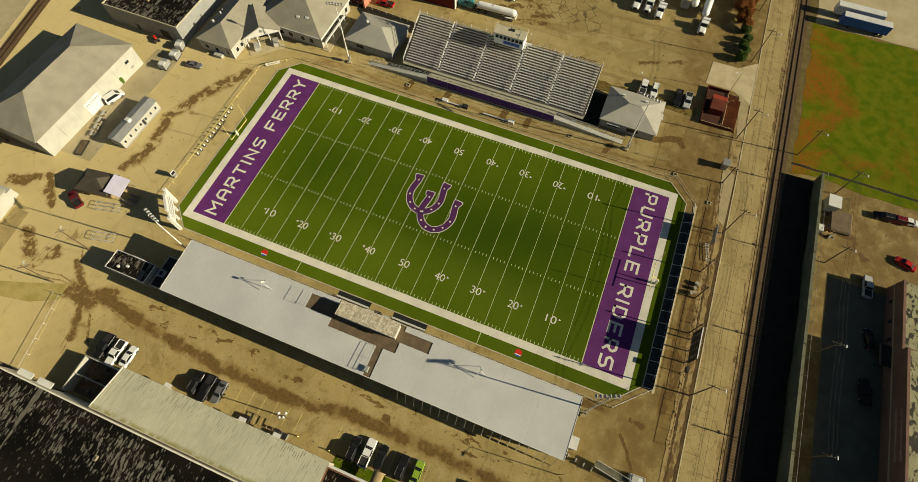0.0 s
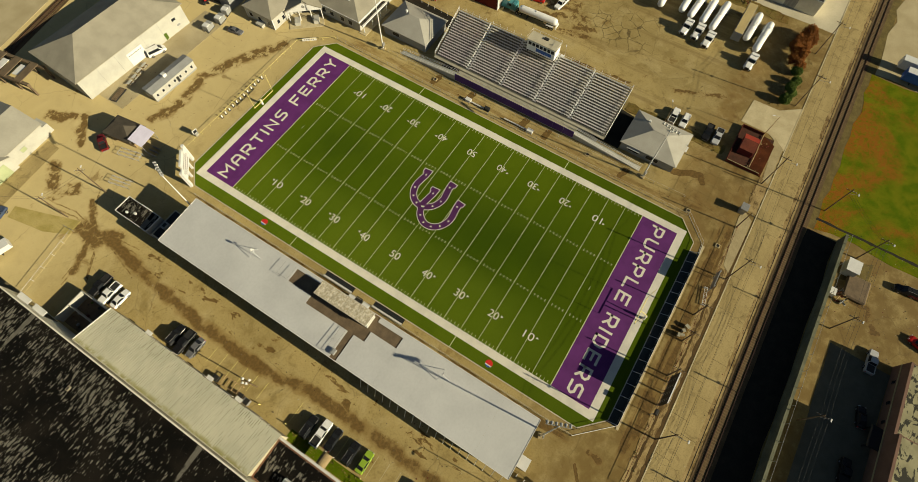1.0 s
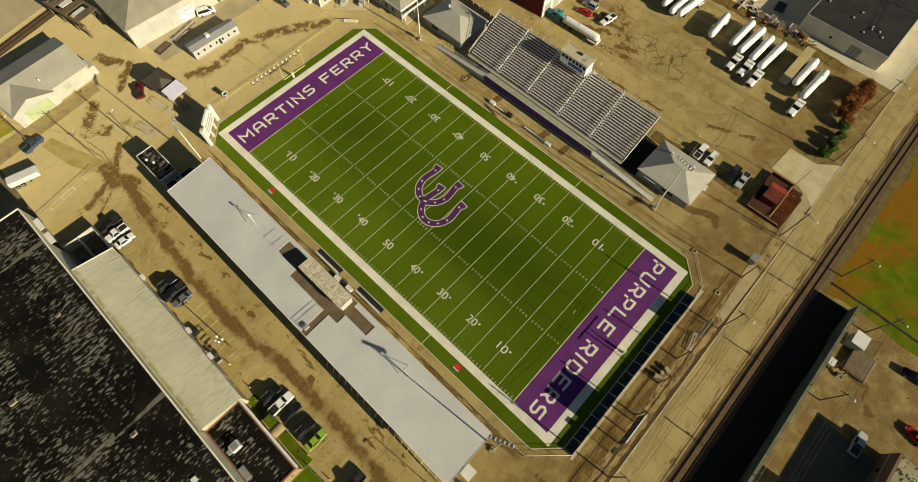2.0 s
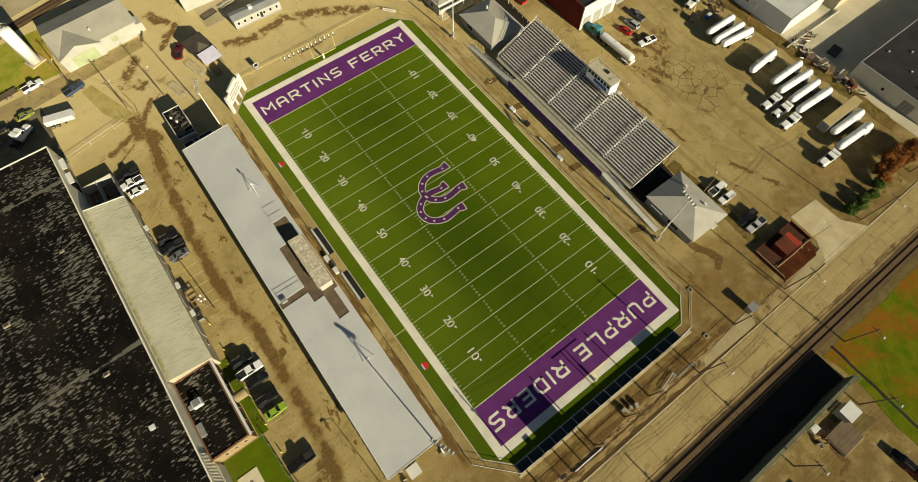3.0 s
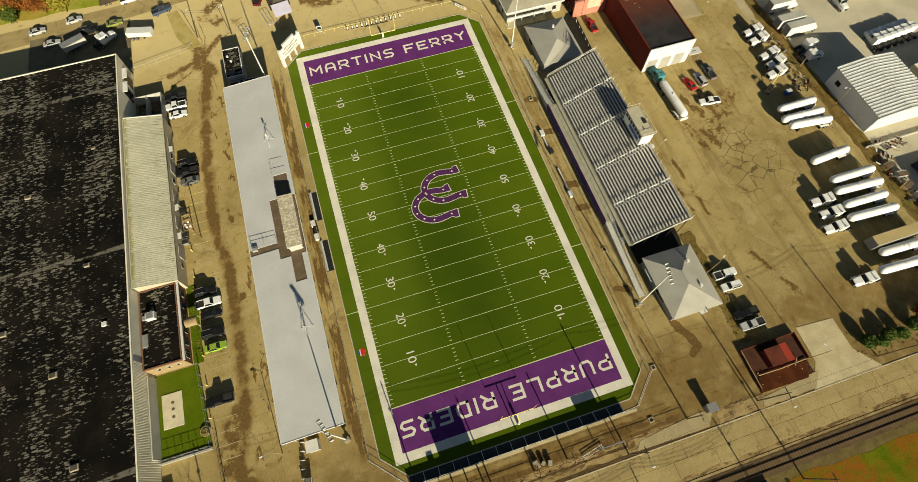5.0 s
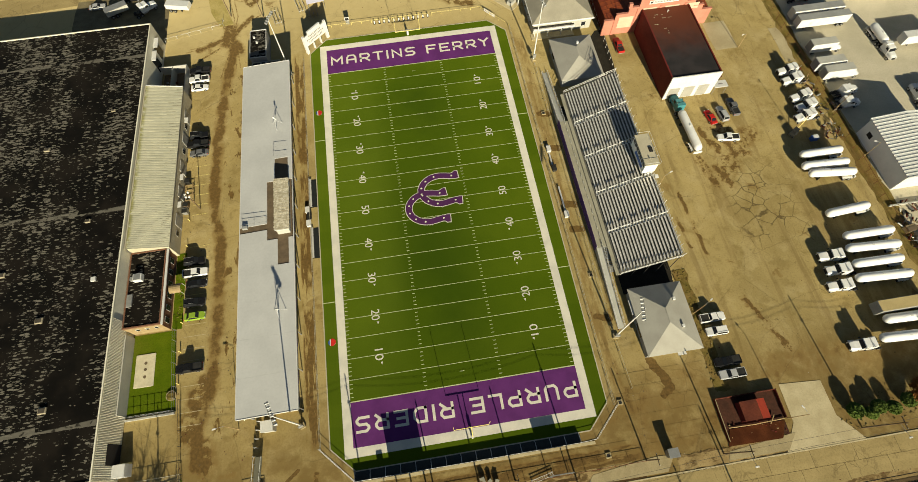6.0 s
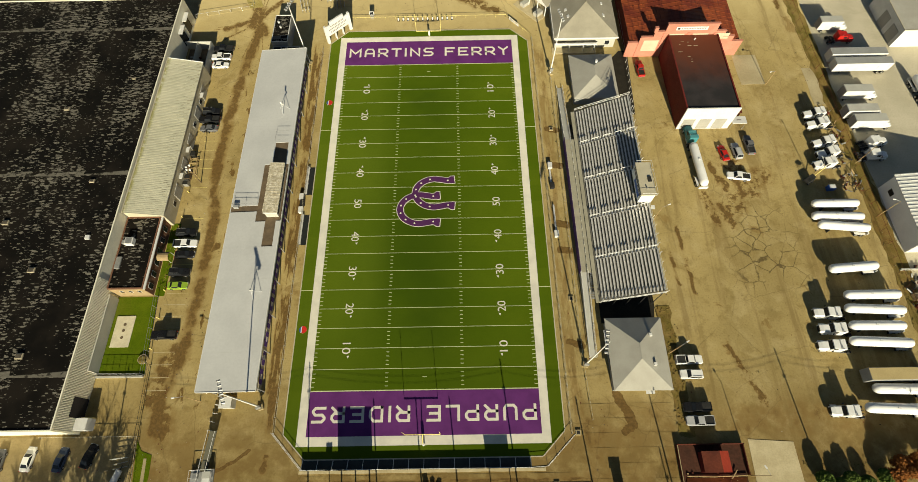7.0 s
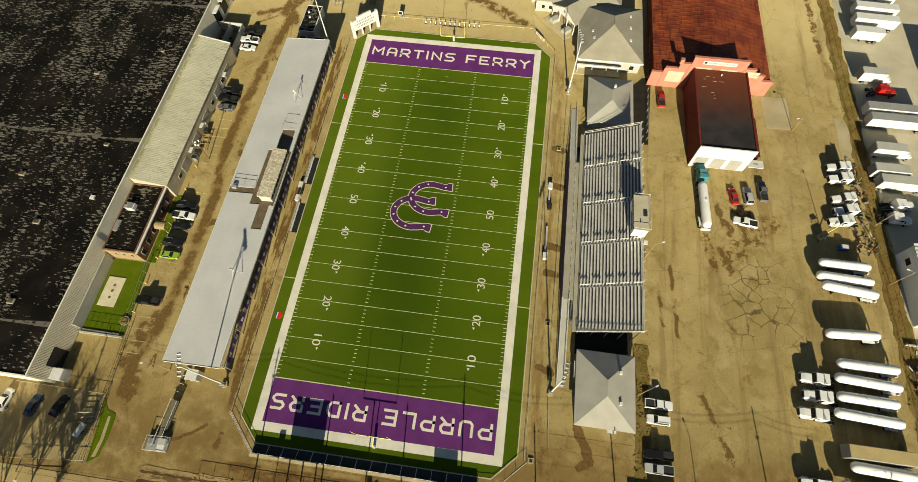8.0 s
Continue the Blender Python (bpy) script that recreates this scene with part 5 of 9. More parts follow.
def big_warehouse():
    x0, x1, y0, y1, h = -190.0, -71.4, -53.6, 65.0, 8.0
    b = flat_building("warehouse", "huge flat-roofed warehouse with a worn black bitumen roof", x0, x1, y0, y1, h, "bright_wall", "black_roof", 0.22, "bright_wall")
    w, d = x1 - x0, y1 - y0
    for x, y, s in ((w - 9, 56.0, 1.2), (w - 12, 14.0, 1.6), (w - 16, 33.0, 1.6), (w - 22, 78.0, 1.4), (w - 7, 88.0, 1.0), (w - 26, 45.0, 1.5), (w - 38, 20.0, 1.6)):
        v = part("roof_vent", box(x, x + s, y, y + s * 0.8, h, h + 0.4, bevel=0.1), M["tan_shingle"], b)
        part("vent_cap", box(x + 0.2, x + s - 0.2, y + 0.2, y + s * 0.8 - 0.2, h + 0.4, h + 0.47), M["dark_shingle"], v)
    part("white_hatch", box(w - 5.6, w - 4.6, 41.0, 42.0, h, h + 0.4), M["white_metal"], b)
    # corrugated cladding on the south stretch of the yard wall
    bm = bmesh.new()
    for i0, i1, z0 in ((0, 17, 0.2), (17, 44, 4.75), (44, 205, 0.2)):
        prev = None
        for i in range(i0, i1 + 1):
            y, x = 0.3 + i * 0.155, w + (0.03 if i % 2 else 0.15)
            pair = (bm.verts.new((x, y, z0)), bm.verts.new((x, y, h - 0.05)))
            if prev:
                bm.faces.new((prev[0], pair[0], pair[1], prev[1]))
            prev = pair
    part("corrugated_cladding", bm, M["bright_wall"], b, "pale corrugated wall cladding")
    part("flat_panel", box(w + 0.16, w + 0.4, 12.4, 29.4, 0.1, 3.4), M["white_wall"], b, "flat pale lower wall panel beside the lawn")
    for y in (112.0, 107.0):
        part("dock_door", box(w, w + 0.1, y, y + 3.2, 1.0, 5.6), M["glass"], b)
        part("dock_canopy", box(w, w + 1.2, y - 0.2, y + 3.4, 5.7, 5.85), M["white_metal"], b)
    part("dock_door", box(w, w + 0.12, 3.0, 7.0, 0.2, 4.7), M["membrane_black"], b)
    part("dock_ramp", box(w + 0.1, w + 2.6, 0.6, 3.0, 0.0, 2.6), M["white_metal"], b)
    part("dock_bumper", box(w + 0.1, w + 2.5, 3.02, 3.25, 0.0, 1.2), M["yellow"], b)


def shed_a():
    """Lean-to with a ribbed metal roof falling toward the lane."""
    b = thing("ribbed_shed", "long shed with a weathered ribbed metal roof", "shed", (-71.0, -5.2, 0))
    w, d, zl, zh = 8.5, 47.6, 5.5, 7.4
    part("wall", box(w - 0.3, w, 0, d, 0, zl - 0.1), M["cream_wall"], b)
    for y in (0.0, d - 0.25):
        bm = faces([(0, y, 0), (w - 0.3, y, 0), (w - 0.3, y, zl - 0.05), (0, y, zh - 0.1), (0, y + 0.25, 0), (w - 0.3, y + 0.25, 0), (w - 0.3, y + 0.25, zl - 0.05), (0, y + 0.25, zh - 0.1)],
                   [(0, 1, 2, 3), (7, 6, 5, 4), (0, 4, 5, 1), (1, 5, 6, 2), (2, 6, 7, 3), (3, 7, 4, 0)])
        part("gable_wall", bm, M["cream_wall"], b)
    n = 96
    pitch = (d + 0.4) / n
    tilt = math.degrees(math.atan2(zh - zl, w))
    run = math.hypot(w + 0.25, zh - zl)
    sheet_me = mesh_of("roof_panel", box(0, run, 0, pitch - 0.015, -0.05, 0.0), M["corrugated"])
    rib_me = mesh_of("roof_rib", box(0, run, 0, 0.08, 0, 0.028), M["corrugated"])
    for i in range(n):
        y = -0.2 + i * pitch
        piece("roof_panel", sheet_me, b, pose(0, y, zh, 0, tilt, 0))
        piece("roof_rib", rib_me, b, pose(0, y, zh, 0, tilt, 0))
    part("gutter", box(w + 0.05, w + 0.22, -0.2, d + 0.2, zl - 0.22, zl - 0.08), M["white_metal"], b)
    part("rake_trim", box(-0.1, 0.1, -0.2, d + 0.2, zh - 0.1, zh + 0.14), M["cream_wall"], b)
    part("end_trim", faces([(0, d + 0.2, zh - 0.2), (w + 0.2, d + 0.2, zl - 0.2), (w + 0.2, d + 0.35, zl - 0.2), (0, d + 0.35, zh - 0.2), (0, d + 0.2, zh + 0.12), (w + 0.2, d + 0.2, zl + 0.12), (w + 0.2, d + 0.35, zl + 0.12), (0, d + 0.35, zh + 0.12)],
                           [(0, 3, 2, 1), (4, 5, 6, 7), (0, 1, 5, 4), (1, 2, 6, 5), (2, 3, 7, 6), (3, 0, 4, 7)]), M["white_metal"], b)
    for y in (8.5, 16.5, 24.0, 33.0, 40.5):
        opening(b, "e", y, 3.2, 0.1, 3.2, w, "white_metal", "door_panel", "door")
    for y in (5, 29, 37):
        opening(b, "e", y, 1.4, 1.4, 2.6, w)
    for y in (12.5, 20.5, 38.5):
        a = part("awning", box(w + 0.05, w + 0.9, y - 0.8, y + 0.8, 2.9, 3.0), M["white_metal"], b)


def brick_office():
    b = flat_building("brick_office", "low brown brick office with a patchy black flat roof", -71.2, -63.2, -23.4, -5.3, 4.6, "brick", "black_roof", 0.2, "brick")
    w, d = 8.0, 18.1
    part("eave_board", box(w + 0.03, w + 0.5, -0.1, d, 4.35, 4.62), M["white_metal"], b)
    for i in range(6):
        opening(b, "e", 1.6 + i * 2.9, 1.3, 1.1, 2.9, w)
    opening(b, "e", 9.0, 1.1, 0.1, 2.2, w, "white_metal", "dark_steel", "door")
    part("tan_end", box(0.05, w - 0.05, -0.06, -0.005, 0.1, 4.3), M["tan_brick"], b)
    for x in (2.4, 4.4, 6.4):
        opening(b, "s", x, 0.8, 2.4, 3.4, -0.05)
    unit = thing("roof_ac_unit", "white rooftop air conditioning unit on the brick office", "air conditioner", (-69.6, -12.8, 4.62))
    part("housing", box(0, 1.9, 0, 1.7, 0, 1.2, bevel=0.06), M["white_metal"], unit)
    part("grille", box(0.2, 1.7, 0.2, 1.5, 1.2, 1.24), M["steel"], unit)
    part("duct", box(-0.9, 0, 0.4, 1.3, 0, 0.7), M["steel"], unit)
    curb = thing("roof_hatch", "grey flat roof hatch on the brick office", "hatch", (-70.9, -18.5, 4.62))
    part("lid", box(0, 1.2, 0, 2.9, 0, 0.35, bevel=0.04), M["steel"], curb)
    por = thing("entrance_canopy", "tan fabric entrance canopy over the brick office door", "canopy", (-62.9, -14.6, 0))
    n = 8
    rings_ = []
    for k in range(2):
        rings_.append([(k * 2.6, 1.1 * math.cos(math.pi * i / n), 2.3 + 0.9 * math.sin(math.pi * i / n)) for i in range(n + 1)] + [(k * 2.6, 1.0 * math.cos(math.pi - math.pi * i / n), 2.25 + 0.82 * math.sin(math.pi * i / n)) for i in range(n + 1)])
    part("fabric", ring(rings_), M["tan_brick"], por)
    for y in (-1.05, 1.05):
        part("post", tube((2.5, y, 0), (2.5, y, 2.3), 0.04, seg=6), M["white_metal"], por)
    # walled service yard north of the shed
    e = thing("walled_yard", "roofless walled service yard with rusty scraps inside", "enclosure", (-70.9, 42.6, 0))
    for q in ((0, 7.6, 10.7, 10.9), (7.4, 7.6, 0.2, 10.7), (3.6, 3.72, 0.2, 10.7)):
        part("wall", box(*q, 0, 2.8), M["white_wall"], e)
    part("yard_floor", box(0.2, 7.2, 0.2, 10.5, 0.0, 0.06), M["deck"], e)
    r7 = random.Random(8)
    for i in range(26):
        x, y, q = r7.uniform(0.5, 6.6), r7.uniform(0.6, 10), r7.uniform(0.2, 0.8)
        part("scrap", box(x, x + q, y, y + 0.6 * q, 0.06, 0.06 + 0.6 * q), M[("rust", "steel", "leaf_green", "dark_steel", "tan_wood")[i % 5]], e)


def lawn_yard():
    solid("lawn", slab([(-71.4, -23.8), (-62.0, -23.8), (-60.9, -41.6), (-71.4, -41.4)], -0.1, 0.05), M["lawn"], "small fenced green lawn", "lawn", "structure")
    solid("lawn_strip", slab([(-63.0, -23.6), (-60.8, -23.6), (-60.8, -4.8), (-63.0, -4.8)], -0.1, 0.045), M["lawn"], "narrow lawn strip before the brick office", "lawn", "structure")
    p = thing("concrete_pad", "pale stained concrete pad on the lawn", "pad", (-68.1, -31.9, 0.05))
    part("slab", box(-2.1, 2.1, -3.6, 3.6, 0, 0.12, bevel=0.03), M["pad_white"], p)
    for y in (-1.4, 0.2, 1.6):
        part("stain_cover", tube((0.1, y, 0.12), (0.1, y, 0.135), 0.35, seg=10), M["deck"], p)
    f = thing("lawn_fence", "chain link fence round the small lawn", "fence", (0, 0, 0))
    for a, b in (((-62.0, -23.9), (-60.9, -41.6)), ((-60.9, -41.6), (-71.0, -41.5))):
        n = 7
        for i in range(n + 1):
            x, y = a[0] + (b[0] - a[0]) * i / n, a[1] + (b[1] - a[1]) * i / n
            part("post", tube((x, y, 0), (x, y, 1.9), 0.05, seg=6), M["steel"], f)
        for z in (0.15, 1.0, 1.85):
            part("rail", tube((*a, z), (*b, z), 0.03, seg=5), M["steel"], f)
    solid("yard_kerb", box(-71.2, -61.0, -42.2, -41.8, 0, 0.5), M["white_wall"], "low pale wall below the lawn", "wall", "structure")
    t = thing("round_planter", "round pale planter with dry shrubs on the lawn", "planter", (-61.9, -38.3, 0.05))
    part("basin", tube((0, 0, 0), (0, 0, 0.4), 1.0, 1.1, 14), M["concrete"], t)
    part("soil", tube((0, 0, 0.4), (0, 0, 0.55), 0.95, 0.6, 14), M["verge"], t)


def hip_house(name, label, x0, x1, y0, y1, h, ridge, wall="grey_wall", along='y', over=0.5, roof="shingle", rz=0.0):
    b = thing(name, label, "building", ((x0 + x1) / 2, (y0 + y1) / 2, 0), rz)
    w, d = (x1 - x0) / 2, (y1 - y0) / 2
    part("wall", box(-w, w, -d, d, 0, h), M[wall], b)
    part("roof", hip(-w, w, -d, d, h + 0.12, ridge, over, 0.15, along), M[roof], b)
    return b, w, d


def concessions():
    b, w, d = hip_house("concession_building", "grey concession building with a hipped shingle roof", 40.0, 51.3, -46.6, -32.1, 3.0, 5.25)
    opening(b, "w", 3.6, 3.4, 0.9, 2.3, -w, "white_metal", "glass")
    opening(b, "w", -1.5, 3.4, 0.9, 2.3, -w, "white_metal", "glass")
    opening(b, "s", -1.0, 1.1, 0.1, 2.1, -d, "white_metal", "dark_steel", "door")
    part("counter_flap", box(-w - 0.8, -w, 1.9, 5.3, 2.35, 2.45), M["white_metal"], b)
    for y in (3.6, -2.6):
        v = part("roof_fan", box(2.5, 3.1, y - 0.3, y + 0.3, 3.8, 4.8), M["white_metal"], b)
    part("ridge_cap", box(-0.12, 0.12, -1.7, 1.7, 5.22, 5.29), M["shingle"], b)
    part("side_awning", box(0.8, 2.6, -d - 1.0, -d, 1.9, 2.05), M["white_metal"], b)
    b, w, d = hip_house("ticket_building", "grey hip-roofed building north of the bleachers", 40.2, 51.4, 30.2, 44.8, 3.0, 5.4)
    opening(b, "w", 3.0, 2.6, 0.9, 2.3, -w, "white_metal", "glass")
    part("roof_fan", tube((0.8, 3.2, 4.4), (0.8, 3.2, 5.6), 0.3, 0.35, 10), M["white_metal"], b)
    part("roof_dish", tube((3.4, -2.6, 3.9), (3.4, -2.6, 4.4), 0.4, 0.45, 10), M["steel"], b)
    for y in (1.2, 2.4):
        part("rail_on_roof", tube((1.0, -6.0 + y, 4.6 + 0.2 * y), (4.6, -1.0 + y, 4.4), 0.04, seg=5), M["steel"], b)


def clubhouse():
    b, w, d = hip_house("clubhouse", "large grey-roofed clubhouse with white trimmed eaves", 36.6, 54.0, 51.2, 72.0, 4.0, 8.7, "white_wall", roof="beige_shingle")
    part("eave_trim", box(-w - 0.55, w + 0.55, -d - 0.62, -d - 0.45, 3.75, 4.15), M["white_metal"], b)
    part("eave_trim", box(-w - 0.62, -w - 0.45, -d, d, 3.75, 4.15), M["white_metal"], b)
    # open-fronted porch: a dark sheet for the shaded slot between two white beams
    part("porch_slot_shade", box(-w - 0.2, w - 5.6, -d - 1.3, -d - 0.7, 2.9, 3.0), M["dark_shingle"], b)
    part("porch_beam", box(-w - 0.3, w - 5.5, -d - 1.75, -d - 1.3, 2.7, 3.1), M["white_metal"], b)
    for x in (-w + 0.2, -w + 4.2, -w + 8.2, w - 6.0):
        part("porch_post", tube((x, -d - 1.5, 0), (x, -d - 1.5, 2.7), 0.1), M["white_metal"], b)
    part("porch_floor", box(-w - 0.6, w - 5.2, -d - 2.4, -d, 0.0, 0.18), M["pale_concrete"], b)
    for x in (-6, -3, 0, 3, 6.5):
        opening(b, "s", x, 1.4, 1.0, 2.6, -d)
    for y in (-7, -4, 0, 3):
        opening(b, "w", y, 1.4, 1.0, 2.6, -w)
    slope = math.degrees(math.atan2(4.58, 9.2))
    light = mesh_of("skylight", box(-0.35, 0.35, -0.5, 0.5, 0, 0.12), M["white_metal"])
    for x, y in ((-5.4, -1.8), (-5.0, -4.6), (5.2, -4.4), (5.2, 0.4), (5.2, 5.0)):
        piece("skylight", light, b, pose(x, y, 4.12 + (9.2 - abs(x)) * 4.58 / 9.2, 0, -slope if x < 0 else slope, 0))
    ridge = mesh_of("ridge_cap", tube((0, -1.8, 8.7), (0, 1.8, 8.7), 0.12, seg=6), M["beige_shingle"])
    piece("ridge_cap", ridge, b, pose(0, 0, 0))
    c, w, d = hip_house("clubhouse_wing", "grey-roofed clubhouse wing with white corner trim", 23.3, 48.0, 73.0, 83.9, 4.0, 6.9, "white_wall", 'x', roof="beige_shingle")
    for y in (-3.6, 0, 3.4):
        opening(c, "w", y, 1.3, 1.0, 2.4, -w)
    for x in (-10.2, -8.0):
        opening(c, "s", x, 1.1, 1.0, 2.4, -d)
    for x, y in ((-w, -d), (-w, d)):
        part("corner_trim", box(x - 0.06, x + 0.2, y - 0.06 if y < 0 else y - 0.2, y + 0.2 if y < 0 else y + 0.06, 0, 4.0), M["white_metal"], c)
    part("step_block", box(-w - 1.6, -w - 0.05, -1.8, 0.8, 0, 0.9), M["white_wall"], c)
    part("roof_fan", tube((-6.2, 3.6, 4.6), (-6.2, 3.6, 6.0), 0.3, 0.36, 10), M["white_metal"], c)
    part("roof_vent", tube((-2.6, 3.4, 4.8), (-2.6, 3.4, 6.2), 0.16, 0.2, 8), M["white_metal"], c)
    part("roof_vent", tube((-0.8, 4.2, 4.4), (-0.8, 4.2, 5.4), 0.12, seg=8), M["white_metal"], c)
    # gabled entrance in the inner corner
    e = thing("entrance_gable", "white pedimented entrance gable between the clubhouse wings", "porch", (31.75, 67.85, 0), -48.8)
    v = [(-5.5, -0.3, 4.0), (5.5, -0.3, 4.0), (0, -0.3, 6.5), (-5.5, 9.0, 4.0), (5.5, 9.0, 4.0), (0, 10.0, 6.5)]
    part("roof", faces([(x, y, z) for x, y, z in v] + [(x, y, z - 0.2) for x, y, z in v], [(0, 2, 5, 3), (2, 1, 4, 5), (6, 9, 11, 8), (8, 11, 10, 7), (0, 3, 9, 6), (1, 7, 10, 4), (0, 6, 8, 2), (2, 8, 7, 1), (3, 5, 11, 9), (5, 4, 10, 11)]), M["beige_shingle"], e)
    part("pediment", faces([(-5.0, -0.1, 3.75), (5.0, -0.1, 3.75), (0, -0.1, 6.15), (-5.0, 0.15, 3.75), (5.0, 0.15, 3.75), (0, 0.15, 6.15)], [(0, 1, 2), (3, 5, 4), (0, 3, 4, 1), (1, 4, 5, 2), (2, 5, 3, 0)]), M["white_metal"], e)
    part("round_vent", tube((0, -0.18, 4.9), (0, -0.08, 4.9), 0.45, seg=12), M["steel"], e)
    part("beam", box(-5.2, 5.2, -0.15, 0.2, 3.4, 3.75), M["white_metal"], e)
    part("block", box(-5.0, 5.0, 3.2, 8.6, 0, 3.9), M["white_wall"], e)
    for x in (-4.9, -1.7, 1.7, 4.9):
        part("column", tube((x, 0, 0), (x, 0, 3.4), 0.16, seg=10), M["white_metal"], e)
    part("entry_door", box(-1.3, 1.3, 3.1, 3.2, 0.1, 2.5), M["glass"], e)
    for x in (-3.4, 2.2):
        part("screen_wall", box(x, x + 1.6, -2.2, 0.4, 0.0, 1.2), M["white_wall"], e)
    part("porch_floor", box(-5.2, 5.2, -3.4, 3.2, 0.0, 0.1), M["pale_concrete"], e)


def red_works():
    b = thing("truck_works", "old works with a salmon stepped brick front and rusty red roof", "building", (72, 47.5, 0))
    steps = [(-15.6, -12.4, 5.2), (-12.4, -9.2, 7.0), (-9.2, -6.4, 8.9), (-6.4, 7.6, 11.4), (7.6, 10.4, 8.9), (10.4, 13.4, 7.0), (13.4, 16.6, 5.2)]
    for xa, xb, h in steps:
        part("front", box(xa, xb, -0.25, 0.25, 0, h), M["pink_brick"], b)
        part("coping", box(xa - 0.1, xb + 0.1, -0.35, 0.35, h, h + 0.18), M["pink_brick"], b)
    for xa in (-12.4, -6.4, 0.2, 7.6):
        part("pilaster", box(xa - 0.35, xa + 0.35, -0.42, -0.25, 0, 7.0 if xa in (-12.4,) else 8.6), M["pink_brick"], b)
    part("chimney", box(-9.6, -8.6, -0.4, 0.4, 8.9, 10.4), M["pink_brick"], b)
    for xa in (-9.3, -3.0, 3.6, 9.6):
        part("front_window", box(xa - 2.1, xa + 2.1, -0.31, -0.25, 2.2 if xa < -9 else 6.2, 6.0 if xa < -9 else 8.2), M["cream_wall"], b)
    s = part("sign", box(-3.8, 4.8, -0.35, -0.25, 9.5, 10.6), M["white_metal"], b, "white sign with a row of dark marks")
    for i in range(15):
        part("sign_mark", box(-2.4 + i * 0.45, -2.1 + i * 0.45, -0.37, -0.352, 9.8, 10.3), M["ink"], s)
    part("sign_badge", box(-3.5, -2.8, -0.37, -0.352, 9.75, 10.35), M["dark_steel"], s)
    # hall behind
    L_ = 66.0
    v = [(-15, 0.25, 5.0), (16, 0.25, 5.0), (0.5, 0.25, 8.4), (-15, L_, 5.0), (16, L_, 5.0), (0.5, L_, 8.4)]
    part("roof", faces(v + [(x, y, z - 0.2) for x, y, z in v], [(0, 2, 5, 3), (2, 1, 4, 5), (6, 9, 11, 8), (8, 11, 10, 7), (0, 3, 9, 6), (1, 7, 10, 4), (0, 6, 8, 2), (2, 8, 7, 1), (3, 5, 11, 9), (5, 4, 10, 11)]), M["red_roof"], b)
    ribs = mesh_of("roof_seam", box(-0.05, 0.05, 0, math.hypot(15.5, 3.4), 0, 0.06), M["red_roof"])
    for i in range(40):
        y = 1.0 + i * 1.6
        a = math.degrees(math.atan2(3.4, 15.5))
        piece("roof_seam", ribs, b, Matrix.Translation((-15, y, 5.02)) @ pose(0, 0, 0, 0, -a, 0) @ pose(0, 0, 0, 0, 0, -90))
        piece("roof_seam", ribs, b, Matrix.Translation((16, y, 5.02)) @ pose(0, 0, 0, 0, a, 0) @ pose(0, 0, 0, 0, 0, 90))
    part("hall_wall", box(-14.7, -14.4, 0.3, L_, 0, 4.85), M["red_wall"], b)
    part("hall_wall", box(15.4, 15.7, 0.3, L_, 0, 4.85), M["red_wall"], b)
    part("hall_wall", box(-14.7, 15.7, L_ - 0.3, L_, 0, 4.85), M["red_wall"], b)
    # flat-roofed shop in front
    c = thing("truck_shop", "flat black-roofed shop with a white front and dark red side", "building", (66.6, 21.2, 0))
    w, d, h = 13.8, 25.9, 8.0
    part("front_wall", box(0, w, 0, 0.3, 0, h + 0.25), M["white_metal"], c)
    part("side_wall", box(0, 0.3, 0.3, d, 0, h), M["red_wall"], c)
    part("side_wall", box(w - 0.3, w, 0.3, d, 0, h), M["red_wall"], c)
    part("roof", box(0.3, w - 0.3, 0.3, d, h - 0.35, h - 0.15), M["shop_roof"], c)
    for x in (0, w - 0.3):
        part("parapet_cap", box(x - 0.03, x + 0.33, 0.3, d, h, h + 0.1), M["red_wall"], c)
    for x in (2.3, 6.5, 10.6):
        opening(c, "s", x, 3.2, 0.1, 4.2, 0, "white_metal", "door_panel", "roller_door")
    for i in range(5):
        opening(c, "e", 4 + i * 4.5, 1.6, 3.2, 5.0, w, "white_metal", "glass")
    part("side_shed", box(w, w + 3.2, 3.0, 15.0, 0, 2.8), M["rust"], c)
    part("shed_roof", box(w, w + 3.4, 2.8, 15.2, 2.8, 2.92), M["rust"], c)
    part("side_canopy", box(w + 0.1, w + 3.9, -0.6, 1.7, 2.7, 2.85), M["white_metal"], c)
    part("canopy_mark", box(w + 1.4, w + 2.6, 0.4, 0.75, 2.85, 2.86), M["ink"], c)
    for x in (w + 0.3, w + 3.7):
        part("canopy_post", tube((x, -0.4, 0), (x, -0.4, 2.7), 0.06, seg=6), M["steel"], c)
    rnd = random.Random(5)
    for i in range(9):
        x, y = rnd.uniform(1.5, 6.5), rnd.uniform(16, 24)
        part("roof_litter", box(x, x + rnd.uniform(0.3, 1.2), y, y + 0.12, h - 0.15, h - 0.1), M["tan_shingle"], c)
    part("roof_lamp", tube((6.9, 24.0, h - 0.15), (6.9, 24.0, h + 0.5), 0.12, 0.2), M["white_metal"], c)


